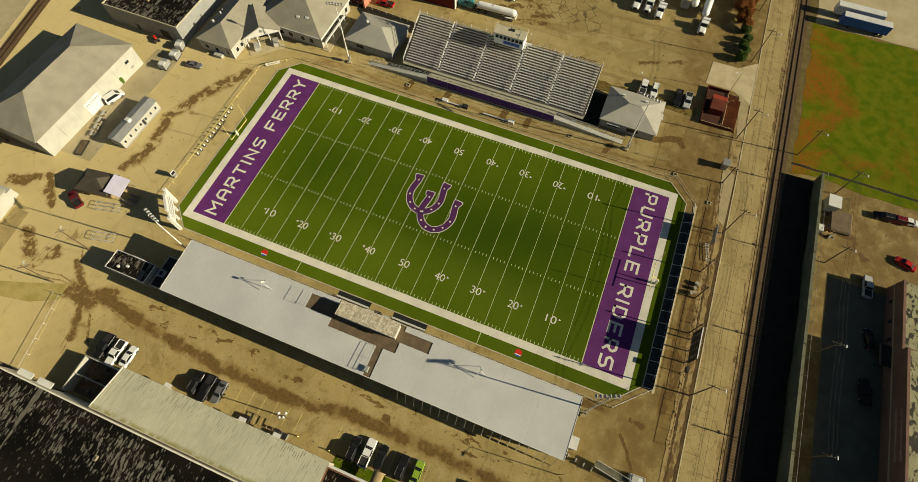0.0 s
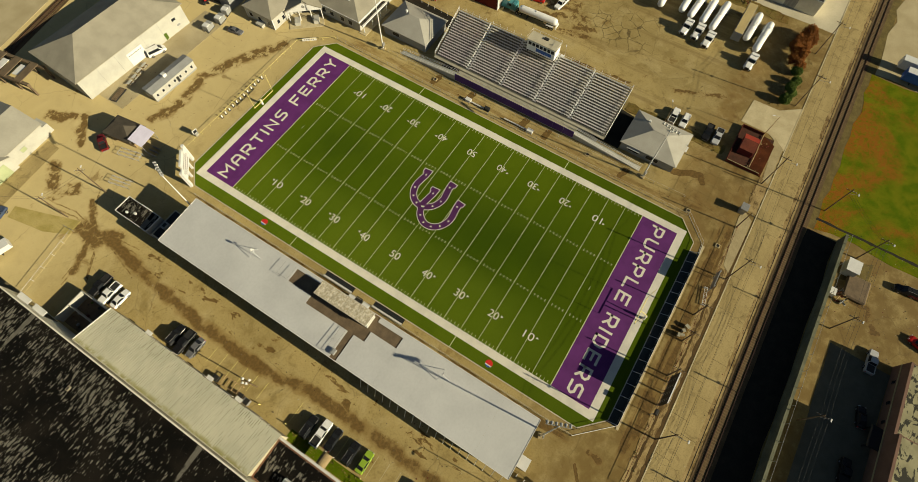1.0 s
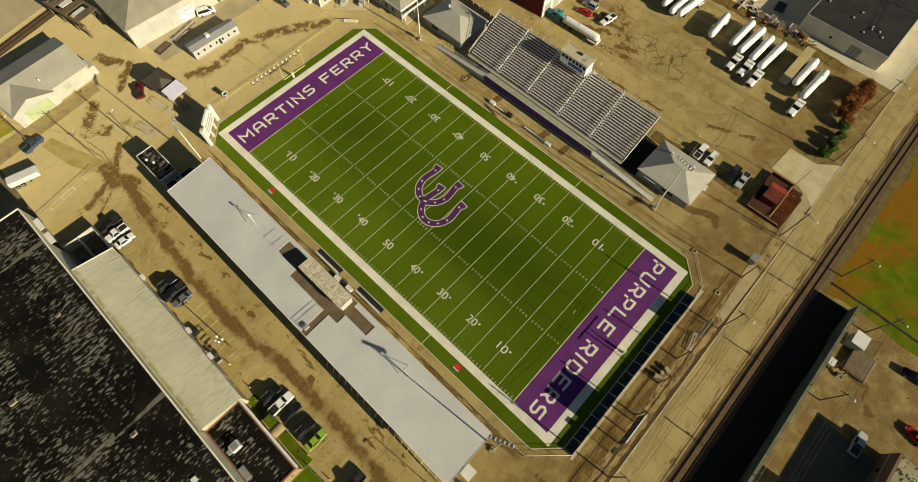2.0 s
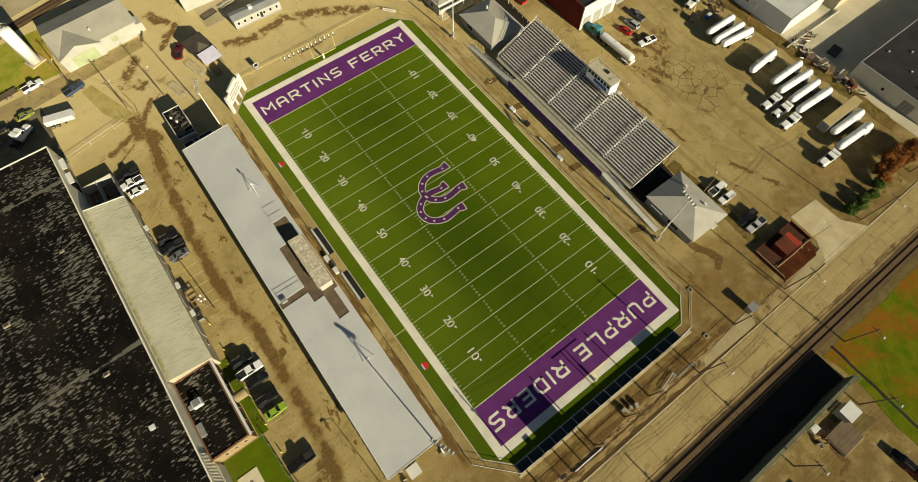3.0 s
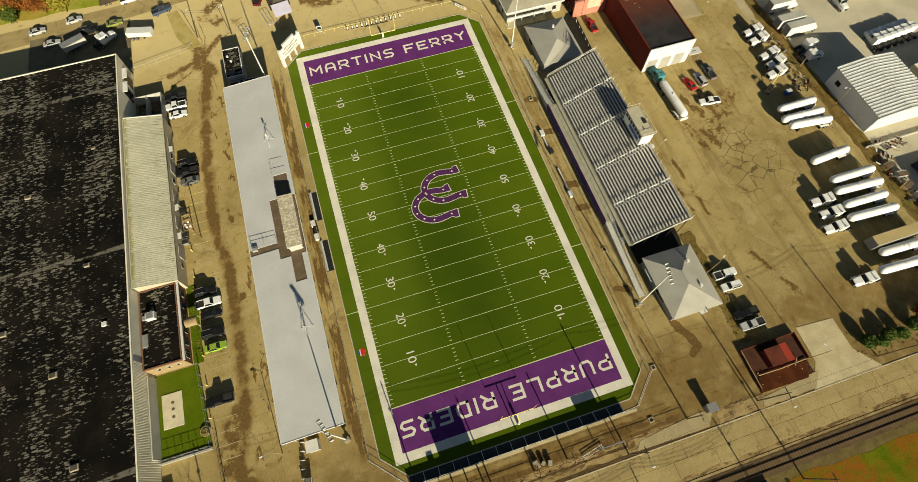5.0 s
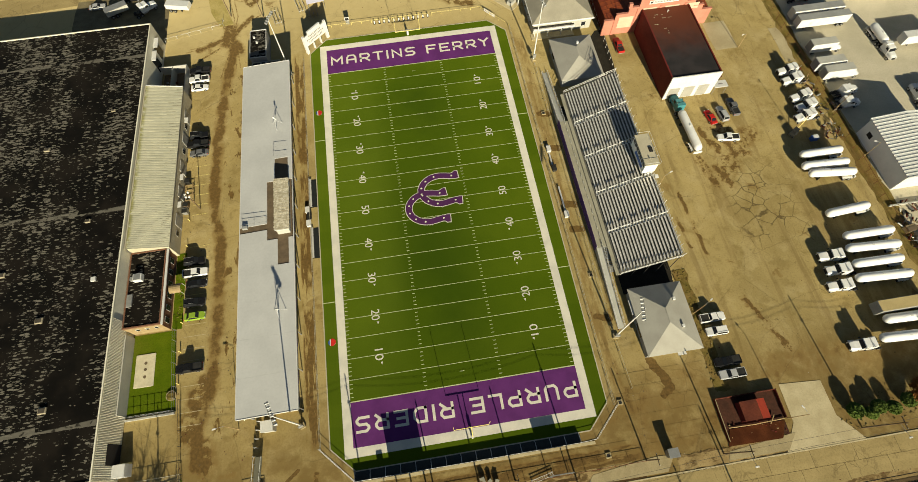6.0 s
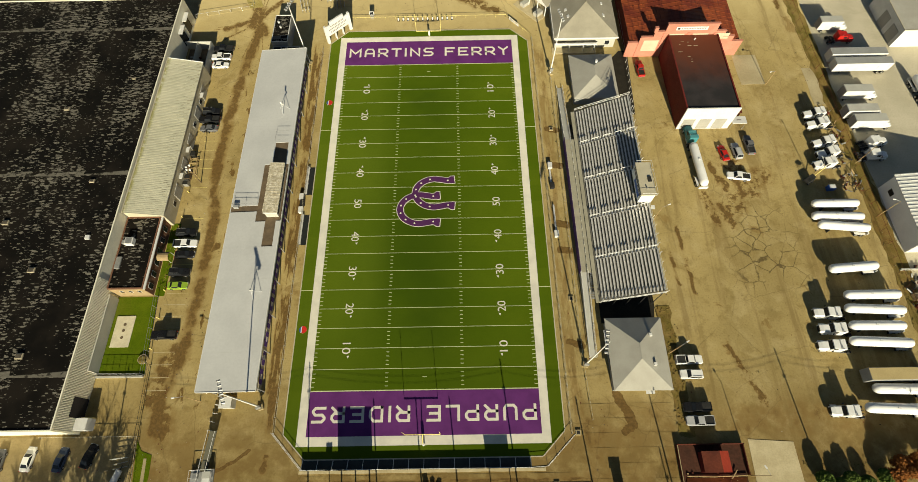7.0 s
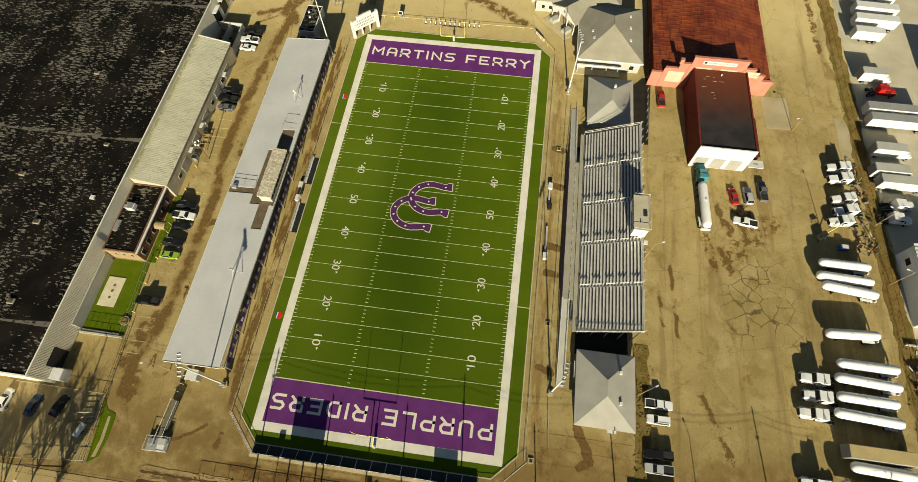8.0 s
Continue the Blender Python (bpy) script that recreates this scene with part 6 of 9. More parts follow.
def metal_buildings():
    b = thing("metal_warehouse", "white metal warehouse with a ribbed low gable roof", "building", (113.8, -15.8, 0))
    w, d, h = 17.4, 17.6, 6.0
    part("wall", box(0, w, 0, d, 0, h), M["clean_white"], b)
    part("front_cladding", box(0.05, w - 0.05, -0.08, 0, 0, h), M["white_metal"], b)
    v = [(-0.3, -0.4, h), (w + 0.3, -0.4, h), (w / 2, -0.4, h + 1.1), (-0.3, d + 0.4, h), (w + 0.3, d + 0.4, h), (w / 2, d + 0.4, h + 1.1)]
    part("roof", faces(v + [(x, y, z - 0.15) for x, y, z in v], [(0, 2, 5, 3), (2, 1, 4, 5), (6, 9, 11, 8), (8, 11, 10, 7), (0, 3, 9, 6), (1, 7, 10, 4), (0, 6, 8, 2), (2, 8, 7, 1), (3, 5, 11, 9), (5, 4, 10, 11)]), M["ribbed_white"], b)
    a = math.degrees(math.atan2(1.1, w / 2 + 0.3))
    rib = mesh_of("roof_rib", box(0, math.hypot(w / 2 + 0.3, 1.1), -0.11, 0.11, 0, 0.10), M["ribbed_white"])
    for i in range(20):
        y = -0.2 + i * (d + 0.4) / 19
        piece("roof_rib", rib, b, pose(-0.3, y, h, 0, -a, 0))
        piece("roof_rib", rib, b, pose(w + 0.3, y, h, 0, a, 0) @ pose(0, 0, 0, 0, 0, 180))
    opening(b, "w", 14.6, 1.7, 2.3, 3.7, 0, "steel", "glass")
    c = flat_building("tan_warehouse", "tan flat warehouse beyond the metal shed", 134.8, 168, -19.0, -3.0, 5.2, "cream_wall", "pad_white", 0.2)
    g = flat_building("grey_warehouse", "long grey metal building with a dark flat roof", 117.0, 176.0, -62.0, -37.4, 4.9, "bright_wall", "membrane_black", 0.12, "grey_wall")
    for i in range(24):
        part("wall_rib", box(-0.07, 0, 0.5 + i * 1.02, 0.62 + i * 1.02, 0, 4.8), M["bright_wall"], g)
    opening(g, "w", 8, 3.4, 0.1, 3.4, 0, "steel", "door_panel", "roller_door")
    opening(g, "w", 15.5, 0.9, 1.9, 2.7, 0, "steel", "glass")
    r9 = random.Random(19)
    for i in range(9):
        x, y = r9.uniform(2, 20), r9.uniform(3, 22)
        part("roof_vent", box(x, x + 0.5, y, y + 0.4, 4.9, 5.3), M["white_metal"], g)
    n = flat_building("yard_depot", "white-fronted depot with a grey roof behind the trailers", 134.2, 165, 49.2, 66, 6.0, "white_metal", "shingle", 0.15)
    for x in (3.0, 8.5):
        opening(n, "w", x, 3.6, 0.1, 4.4, 0, "steel", "door_panel", "roller_door")
    wl = solid("yard_wall", box(110.9, 136.0, -20.45, -20.15, -0.1, 0.7), M["white_wall"], "low white wall south of the metal warehouse", "wall", "structure")


def north_buildings():
    b, w, d = hip_house("white_hall", "large white hall with a grey hipped roof", -23.9, 12.1, 97.5, 116.7, 6.7, 10.8, "white_wall", 'x', roof="beige_shingle", rz=-2.2)
    for x in (-11.8, -6.0, 3.2, 9.0):
        part("wall_joint", box(x - 0.04, x + 0.04, -d - 0.02, -d, 0, 6.6), M["steel"], b)
    opening(b, "s", -0.6, 5.2, 0.1, 4.2, -d, "white_metal", "white_metal", "roller_door")
    for i in range(6):
        part("door_pane", box(-2.8 + i * 0.78, -2.4 + i * 0.78, -d - 0.09, -d - 0.075, 3.2, 3.45), M["glass"], b)
    opening(b, "s", 14.0, 1.5, 3.6, 4.6, -d)
    opening(b, "s", 14.6, 1.4, 1.4, 2.2, -d, "white_metal", "steel")
    opening(b, "s", 9.6, 1.2, 0.1, 2.4, -d, "white_metal", "leaf_green", "door")
    solid("hall_apron", slab([(-22, 88.6), (18, 88.0), (18, 96.6), (-22, 98.2)], -0.1, 0.03), M["pale_lot"], "pale concrete apron before the white hall", "apron", "structure")
    t = thing("office_trailer", "long white office trailer with a shallow roof", "trailer", (-7.7, 83.8, 0), -1.5)
    part("body", box(-7.4, 7.4, -1.9, 1.9, 0.5, 3.2, bevel=0.04), M["white_wall"], t)
    part("roof", faces([(-7.6, -2.1, 3.2), (7.6, -2.1, 3.2), (7.6, 0, 3.7), (-7.6, 0, 3.7), (7.6, 2.1, 3.2), (-7.6, 2.1, 3.2)], [(0, 1, 2, 3), (3, 2, 4, 5), (0, 3, 5), (1, 4, 2), (0, 5, 4, 1)]), M["grey_wall"], t)
    part("skirt", box(-7.3, 7.3, -1.8, 1.8, 0, 0.5), M["grey_wall"], t)
    part("roof_unit", box(-1.6, -0.5, -0.6, 0.6, 3.5, 4.4, bevel=0.05), M["white_metal"], t)
    for i in range(7):
        opening(t, "s", -6.2 + i * 2.05, 0.8, 1.4, 2.4, -1.9)
    opening(t, "s", 1.1, 1.0, 0.6, 2.6, -1.9, "white_metal", "dark_steel", "door")
    k = thing("ticket_kiosk", "small dark-roofed ticket kiosk with a white canopy", "kiosk", (-27.2, 79.4, 0), 8)
    part("wall", box(-2.4, 2.4, -3.6, 4.2, 0, 3.0), M["tan_brick"], k)
    part("roof", hip(-2.4, 2.4, -3.6, 4.2, 3.1, 5.4, 0.7, 0.2), M["dark_shingle"], k)
    part("canopy", faces([(-2.6, -4.0, 4.4), (2.6, -4.0, 4.4), (2.6, -7.4, 2.9), (-2.6, -7.4, 2.9), (-2.6, -4.0, 4.3), (2.6, -4.0, 4.3), (2.6, -7.4, 2.8), (-2.6, -7.4, 2.8)], [(0, 1, 2, 3), (7, 6, 5, 4), (0, 4, 5, 1), (1, 5, 6, 2), (2, 6, 7, 3), (3, 7, 4, 0)]), M["lilac"], k)
    for x in (-2.4, 2.4):
        part("canopy_post", tube((x, -7.2, 0), (x, -7.2, 2.9), 0.07), M["steel"], k)
    for i in range(3):
        part("gate_frame", frame_boxes([(-2.6 + i * 1.1, -2.54 + i * 1.1, -10.4, -7.6, 0, 1.1), (-2.6 + i * 1.1, -2.54 + i * 1.1, -10.4, -7.6, 1.1, 1.16)]), M["steel"], k)
    h = thing("white_garage", "white walled garage with a pale gable roof and green doors", "building", (-49.6, 97.0, 0), 4)
    part("wall", box(-10.6, 11.2, 0, 15.5, 0, 4.6), M["white_wall"], h)
    v = [(-11.0, -0.5, 4.55), (11.7, -0.5, 4.55), (11.7, 7.75, 7.0), (-11.0, 7.75, 7.0), (11.7, 16.0, 4.55), (-11.0, 16.0, 4.55)]
    part("roof", faces(v + [(x, y, z - 0.15) for x, y, z in v], [(0, 1, 2, 3), (3, 2, 4, 5), (6, 9, 8, 7), (9, 11, 10, 8), (0, 6, 7, 1), (5, 4, 10, 11), (0, 3, 9, 6), (3, 5, 11, 9), (1, 7, 8, 2), (2, 8, 10, 4)]), M["pale_roof"], h)
    for x in (-10.6, 11.2):
        part("gable", faces([(x - 0.06, 0, 4.5), (x - 0.06, 15.5, 4.5), (x - 0.06, 7.75, 6.8), (x + 0.06, 0, 4.5), (x + 0.06, 15.5, 4.5), (x + 0.06, 7.75, 6.8)], [(0, 2, 1), (3, 4, 5), (0, 1, 4, 3), (1, 2, 5, 4), (2, 0, 3, 5)]), M["white_wall"], h)
    v = [(-11.6, -1.3, 4.3), (0.6, -1.3, 4.3), (-5.5, -1.3, 6.7), (-11.6, 8.0, 4.3), (0.6, 8.0, 4.3), (-5.5, 8.0, 6.7)]
    part("wing_roof", faces(v + [(x, y, z - 0.15) for x, y, z in v], [(0, 2, 5, 3), (2, 1, 4, 5), (6, 9, 11, 8), (8, 11, 10, 7), (0, 3, 9, 6), (1, 7, 10, 4), (0, 6, 8, 2), (2, 8, 7, 1), (3, 5, 11, 9), (5, 4, 10, 11)]), M["pale_roof"], h)
    part("wing_wall", faces([(-11.2, -0.8, 0), (0.2, -0.8, 0), (0.2, -0.8, 4.25), (-5.5, -0.8, 6.45), (-11.2, -0.8, 4.25), (-11.2, 0, 0), (0.2, 0, 0), (0.2, 0, 4.25), (-5.5, 0, 6.45), (-11.2, 0, 4.25)], [(0, 1, 2, 3, 4), (9, 8, 7, 6, 5), (0, 5, 6, 1), (1, 6, 7, 2), (2, 7, 8, 3), (3, 8, 9, 4), (4, 9, 5, 0)]), M["white_wall"], h)
    part("green_door", box(-8.4, -1.6, -0.9, -0.82, 0.1, 3.6), M["pale_green"], h)
    opening(h, "s", 4.2, 1.6, 1.6, 2.9, 0, "steel", "pale_green")
    part("roof_vent", tube((0.2, 3.2, 5.4), (0.2, 3.2, 6.3), 0.16, 0.2, 8), M["white_metal"], h)
    part("porch", box(11.2, 12.9, 0.6, 4.4, 0, 2.8), M["white_wall"], h)
    n = flat_building("depot", "dark flat-roofed depot with a pale side wall", 22.6, 44, 89.8, 116, 6.0, "grey_wall", "black_roof", 0.3)
    opening(n, "w", 6.0, 3.4, 0.1, 3.4, 0, "steel", "dark_steel", "roller_door")
    opening(n, "w", 16.0, 1.2, 0.1, 2.2, 0, "steel", "dark_steel", "door")
    part("rust_beam", box(6.0, 6.8, 14, 26, 6.05, 6.7), M["tan_brick"], n)
    s = flat_building("equipment_shed", "small equipment shed with a dark flat roof", -45.2, -40.6, 51.6, 62.2, 3.8, "grey_wall", "black_roof", 0.16, "white_metal", "shed", 0.12)
    for x, y in ((2.0, 5.6), (1.2, 7.6)):
        part("roof_vent", tube((x, y, 3.8), (x, y, 4.3), 0.28, 0.3, 10), M["white_metal"], s)
    part("roof_pipe", tube((4.6, 3.2, 3.9), (4.6, 6.2, 3.9), 0.15), M["white_metal"], s)
    a = thing("condenser_unit", "grey condenser unit with a dark fan beside the shed", "air conditioner", (-41.6, 49.8, 0))
    part("cabinet", box(-0.9, 0.9, -0.8, 0.8, 0, 3.2, bevel=0.05), M["grey_wall"], a)
    part("fan_grille", box(-0.5, 0.5, -0.4, 0.4, 3.2, 3.24), M["dark_steel"], a)
    sw = flat_building("grandstand_annex", "flat dark-roofed annex at the north end of the stand", -45.0, -37.2, 45.2, 51.0, 2.6, "grey_wall", "membrane_black", 0.1)


def brick_plant():
    p = thing("brick_plant", "long dark brick plant with a peeling pale roof", "building", (-30, -107.0, 0))
    for xa, xb, h in ((-70, 32.4, 6.6), (32.4, 49.2, 5.15)):
        part("wall", box(xa, xb, -30, 0, 0, h), M["plant_brick"], p)
        part("roof", box(xa + 0.3, xb - 0.3, -29.7, -0.55, h, h + 0.1), M["peeling"], p)
        part("ledge", box(xa, xb, -0.5, 0.05, h, h + 0.22), M["plant_brick"], p)
        part("string_course", box(xa, xb + 0.03, 0.0, 0.1, 2.5, 2.85), M["concrete"], p)
    for x in (35.5, 40.0, 45.0):
        opening(p, "n", x, 0.9, 1.0, 2.2, 0, "plant_brick", "glass")
    for i in range(9):
        opening(p, "n", -62 + i * 5.4, 0.9, 1.0, 2.2, 0, "plant_brick", "glass")
    part("entrance_porch", box(28.8, 33.6, 0, 2.0, 2.1, 2.35), M["membrane_black"], p)
    part("porch_fascia", box(28.7, 33.7, 2.0, 2.15, 1.9, 2.4), M["dark_shingle"], p)
    for x in (29.2, 33.2):
        part("porch_post", box(x - 0.12, x + 0.12, 1.7, 1.95, 0, 2.1), M["dark_steel"], p)
    part("entrance_door", box(30.2, 32.0, 0.0, 0.06, 0.1, 2.05), M["glass"], p)
    for words, z in (("CITY OF MARTINS FERRY", 5.55), ("WATER TREATMENT PLANT", 4.1)):
        me = text_mesh("wall_lettering", words, 10.6, 0.6, M["cream_wall"], 0.0, 1.1)
        piece("wall_lettering", me, p, Matrix.Translation((14.0, 0.03, z)) @ pose(0, 0, 0, 90, 0, 180))
    s = thing("site_shed", "small pale flat-roofed shed behind the wall", "shed", (36.9, -92.6, 0))
    part("body", box(-1.6, 1.6, -1.3, 1.3, 0, 2.7), M["white_wall"], s)
    part("roof", box(-1.8, 1.8, -1.5, 1.5, 2.7, 2.85), M["white_metal"], s)
    t = thing("tarp_stack", "dark tarpaulin over stacked goods behind the wall", "tarpaulin", (33.0, -95.5, 0))
    part("tarp", box(-3.2, 3.2, -2.6, 2.6, 0, 0.9, bevel=0.3), M["deck"], t)
    w = thing("white_pallet_box", "small white box behind the wall", "box", (29.2, -90.8, 0))
    part("body", box(-0.9, 0.9, -0.6, 0.6, 0, 1.2, bevel=0.05), M["white_metal"], w)
    part("lid", box(-0.95, 0.95, -0.65, 0.65, 1.2, 1.28), M["white_metal"], w)


def rusty_pen():
    """Rusty sheet-walled storage pen by the street."""
    r = thing("rusty_pen", "rusty sheet-metal pen with a red container inside", "storage pen", (58, -61.7, 0))
    part("floor", box(-6.6, 6.4, -4.6, 4.2, 0, 0.08), M["pen_floor"], r)
    part("weed_bed", slab([(-6.9, -5.0), (4.6, -5.2), (6.4, -1.9), (-5.6, -1.9)], 0.0, 0.22), M["rust_weeds"], r, "rust-red weeds below the lumber")
    for q in ((-6.8, 6.8, 4.2, 4.35), (-6.8, -6.65, -4.2, 4.2), (6.5, 6.65, -1.5, 4.2)):
        part("sheet_wall", box(*q, 0, 1.0), M["rust"], r)
    part("wall_cap", box(-6.8, -6.65, -4.2, 4.2, 1.0, 1.05), M["concrete"], r)
    part("lumber", tube((-5.6, -1.6, 0.3), (0.4, -1.75, 0.34), 0.1, seg=6), M["tan_wood"], r)
    part("lumber", tube((0.3, -1.7, 0.3), (6.3, -1.6, 0.36), 0.1, seg=6), M["tan_wood"], r)
    part("lumber", tube((3.2, -2.1, 0.3), (4.4, -0.6, 0.5), 0.12, seg=6), M["tan_wood"], r)
    # low container with a ridged roof, one slope dull and dark
    v = [(-2.7, -1.0, 2.2), (0.7, -1.0, 2.75), (2.6, -1.0, 2.3), (-2.7, 2.9, 2.2), (0.7, 2.9, 2.75), (2.6, 2.9, 2.3)]
    part("container", box(-2.6, 2.5, -0.9, 2.8, 0.08, 2.2, bevel=0.04), M["red_wall"], r)
    part("dull_roof", faces([v[0], v[1], v[4], v[3]] + [(x, y, z - 0.1) for x, y, z in (v[0], v[1], v[4], v[3])], BOX_FACES), M["rust"], r)
    part("red_roof", faces([v[1], v[2], v[5], v[4]] + [(x, y, z - 0.1) for x, y, z in (v[1], v[2], v[5], v[4])], BOX_FACES), M["red_bright"], r, "bright red container roof slope")
    r3 = random.Random(41)
    for i in range(24):
        x, y, s = r3.uniform(-6, 6), r3.uniform(-4, -0.8), r3.uniform(0.12, 0.34)
        part("scrap_piece", box(x, x + s, y, y + s * 0.7, 0.08, 0.24 + s * 0.2), M[("tan_wood", "rust", "rust", "red_wall")[i % 4]], r)


big_warehouse()
shed_a()
brick_office()
lawn_yard()
concessions()
clubhouse()
red_works()
metal_buildings()
north_buildings()
brick_plant()
rusty_pen()
solid("concrete_yard", slab(wobble(113.4, 230, -70, 140, 8, 0.5, 21), -0.1, 0.03), M["yard_concrete"], "pale concrete yard of the next truck lot", "lot", "structure")
solid("north_lot", slab(wobble(-100, -71.6, 66, 88, 5, 0.4, 22), -0.1, 0.03), M["lot_grey"], "grey-brown asphalt lot north of the warehouse", "lot", "structure")
solid("meadow", slab(wobble(-190, -62, 97.5, 118, 6, 0.8, 23), -0.1, 0.05), M["meadow"], "green meadow with yellow patches", "grass", "structure")
solid("dry_corner", slab([(-60.5, 86.5), (-58.5, 76), (-55.6, 69.9), (-51.6, 70.4), (-55, 80), (-57.5, 87.5)], -0.1, 0.05), M["straw"], "small corner of dry grass", "grass", "structure")
solid("sand_bank", slab([(-200, 99.5), (120, 166.5), (120, 260), (-200, 260)], -0.1, 0.06), M["pale_lot"], "pale sandy river bank", "bank", "structure")
solid("weed_strip", slab(wobble(52.6, 55.6, -56, -28, 1.5, 0.4, 25), -0.1, 0.06), M["verge"], "strip of brown weeds along the truck yard", "verge", "structure")
solid("fence_verge", slab(wobble(109.3, 113.2, -56, 120, 2.0, 0.5, 26), -0.1, 0.06), M["verge"], "weedy strip along the yard fence", "verge", "structure")
solid("gravel_corner", slab([(-71.2, 66.4), (-54.6, 69.8), (-56.4, 83.0), (-70.6, 83.6)], -0.1, 0.035), M["ground"], "pale gravel corner lot", "lot", "structure")
solid("north_road", slab([(-190, 80), (-74, 88.5), (-40, 92.5), (-40, 97), (-74, 95), (-190, 90)], -0.1, 0.025), M["road"], "tan dirt road past the north lot", "road", "structure")
bank = solid("spur_ballast", slab([(-200, 93.6), (120, 160.6), (120, 164.6), (-200, 97.6)], -0.1, 0.12), M["ballast"], "ballast bed of a railway spur by the river bank", "track bed", "structure")
SPUR = math.degrees(math.atan2(67.0, 320.0))
for dy in (1.3, 2.75):
    solid("spur_rail", slab([(-200, 93.6 + dy - 0.07), (120, 160.6 + dy - 0.07), (120, 160.6 + dy + 0.07), (-200, 93.6 + dy + 0.07)], 0.25, 0.4), M["rail"], "rusty rail of the spur", "rail", "structure")
spur_tie = mesh_of("sleeper", box(-0.14, 0.14, -1.3, 1.3, 0.0, 0.14), M["sleeper"])
for i in range(150):
    x = -90 + i * 0.85
    piece("sleeper", spur_tie, bank, pose(x, 93.6 + 2.02 + (x + 200) * 67.0 / 320.0, 0.12, 0, 0, SPUR))
gantry = thing("loading_gantry", "brown timber loading gantry with pale roof panels", "gantry", (-29.5, 121, 0), 10)
for x in (-3.2, 3.2):
    part("beam", box(x - 0.4, x + 0.4, -9, 9, 3.6, 4.4), M["deck"], gantry)
    for y in (-8.5, -3, 3, 8.5):
        part("leg", box(x - 0.25, x + 0.25, y - 0.25, y + 0.25, 0, 3.6), M["deck"], gantry)
for y in (-5.5, 0.0, 5.5):
    part("platform", box(-3.4, 3.4, y - 1.2, y + 1.2, 4.4, 4.6), M["deck"], gantry)
for y in (-3.0, 3.2):
    part("pale_panel", box(-1.8, 1.8, y - 1.0, y + 1.0, 4.1, 4.3), M["white_metal"], gantry)


# ---------------------------------------------------------------- vehicles
def wheel(parent, x, y, r=0.36, w=0.26):
    t = part("wheel", tube((x, y - w / 2, r), (x, y + w / 2, r), r, seg=14), M["tyre"], parent)
    s = 1 if y > 0 else -1
    part("rim", tube((x, y + s * w / 2, r), (x, y + s * (w / 2 + 0.02), r), r * 0.6, seg=10), M["rim"], t)


def section(x, w, z0, z1, r=0.12):
    """A car body's cross-section at x with clipped upper corners."""
    return [(x, -w, z0), (x, w, z0), (x, w + 0.03, (z0 + z1) / 2), (x, w - 0.02, z1 - r), (x, w - r, z1), (x, -w + r, z1), (x, -w + 0.02, z1 - r), (x, -w - 0.03, (z0 + z1) / 2)]


def cabin(x0, x1, x2, x3, w0, w1, z0, z1):
    """A greenhouse: its floor from x0 to x3, its roof from x1 to x2."""
    return [(x0, -w0, z0), (x3, -w0, z0), (x3, w0, z0), (x0, w0, z0), (x1, -w1, z1), (x2, -w1, z1), (x2, w1, z1), (x1, w1, z1)]


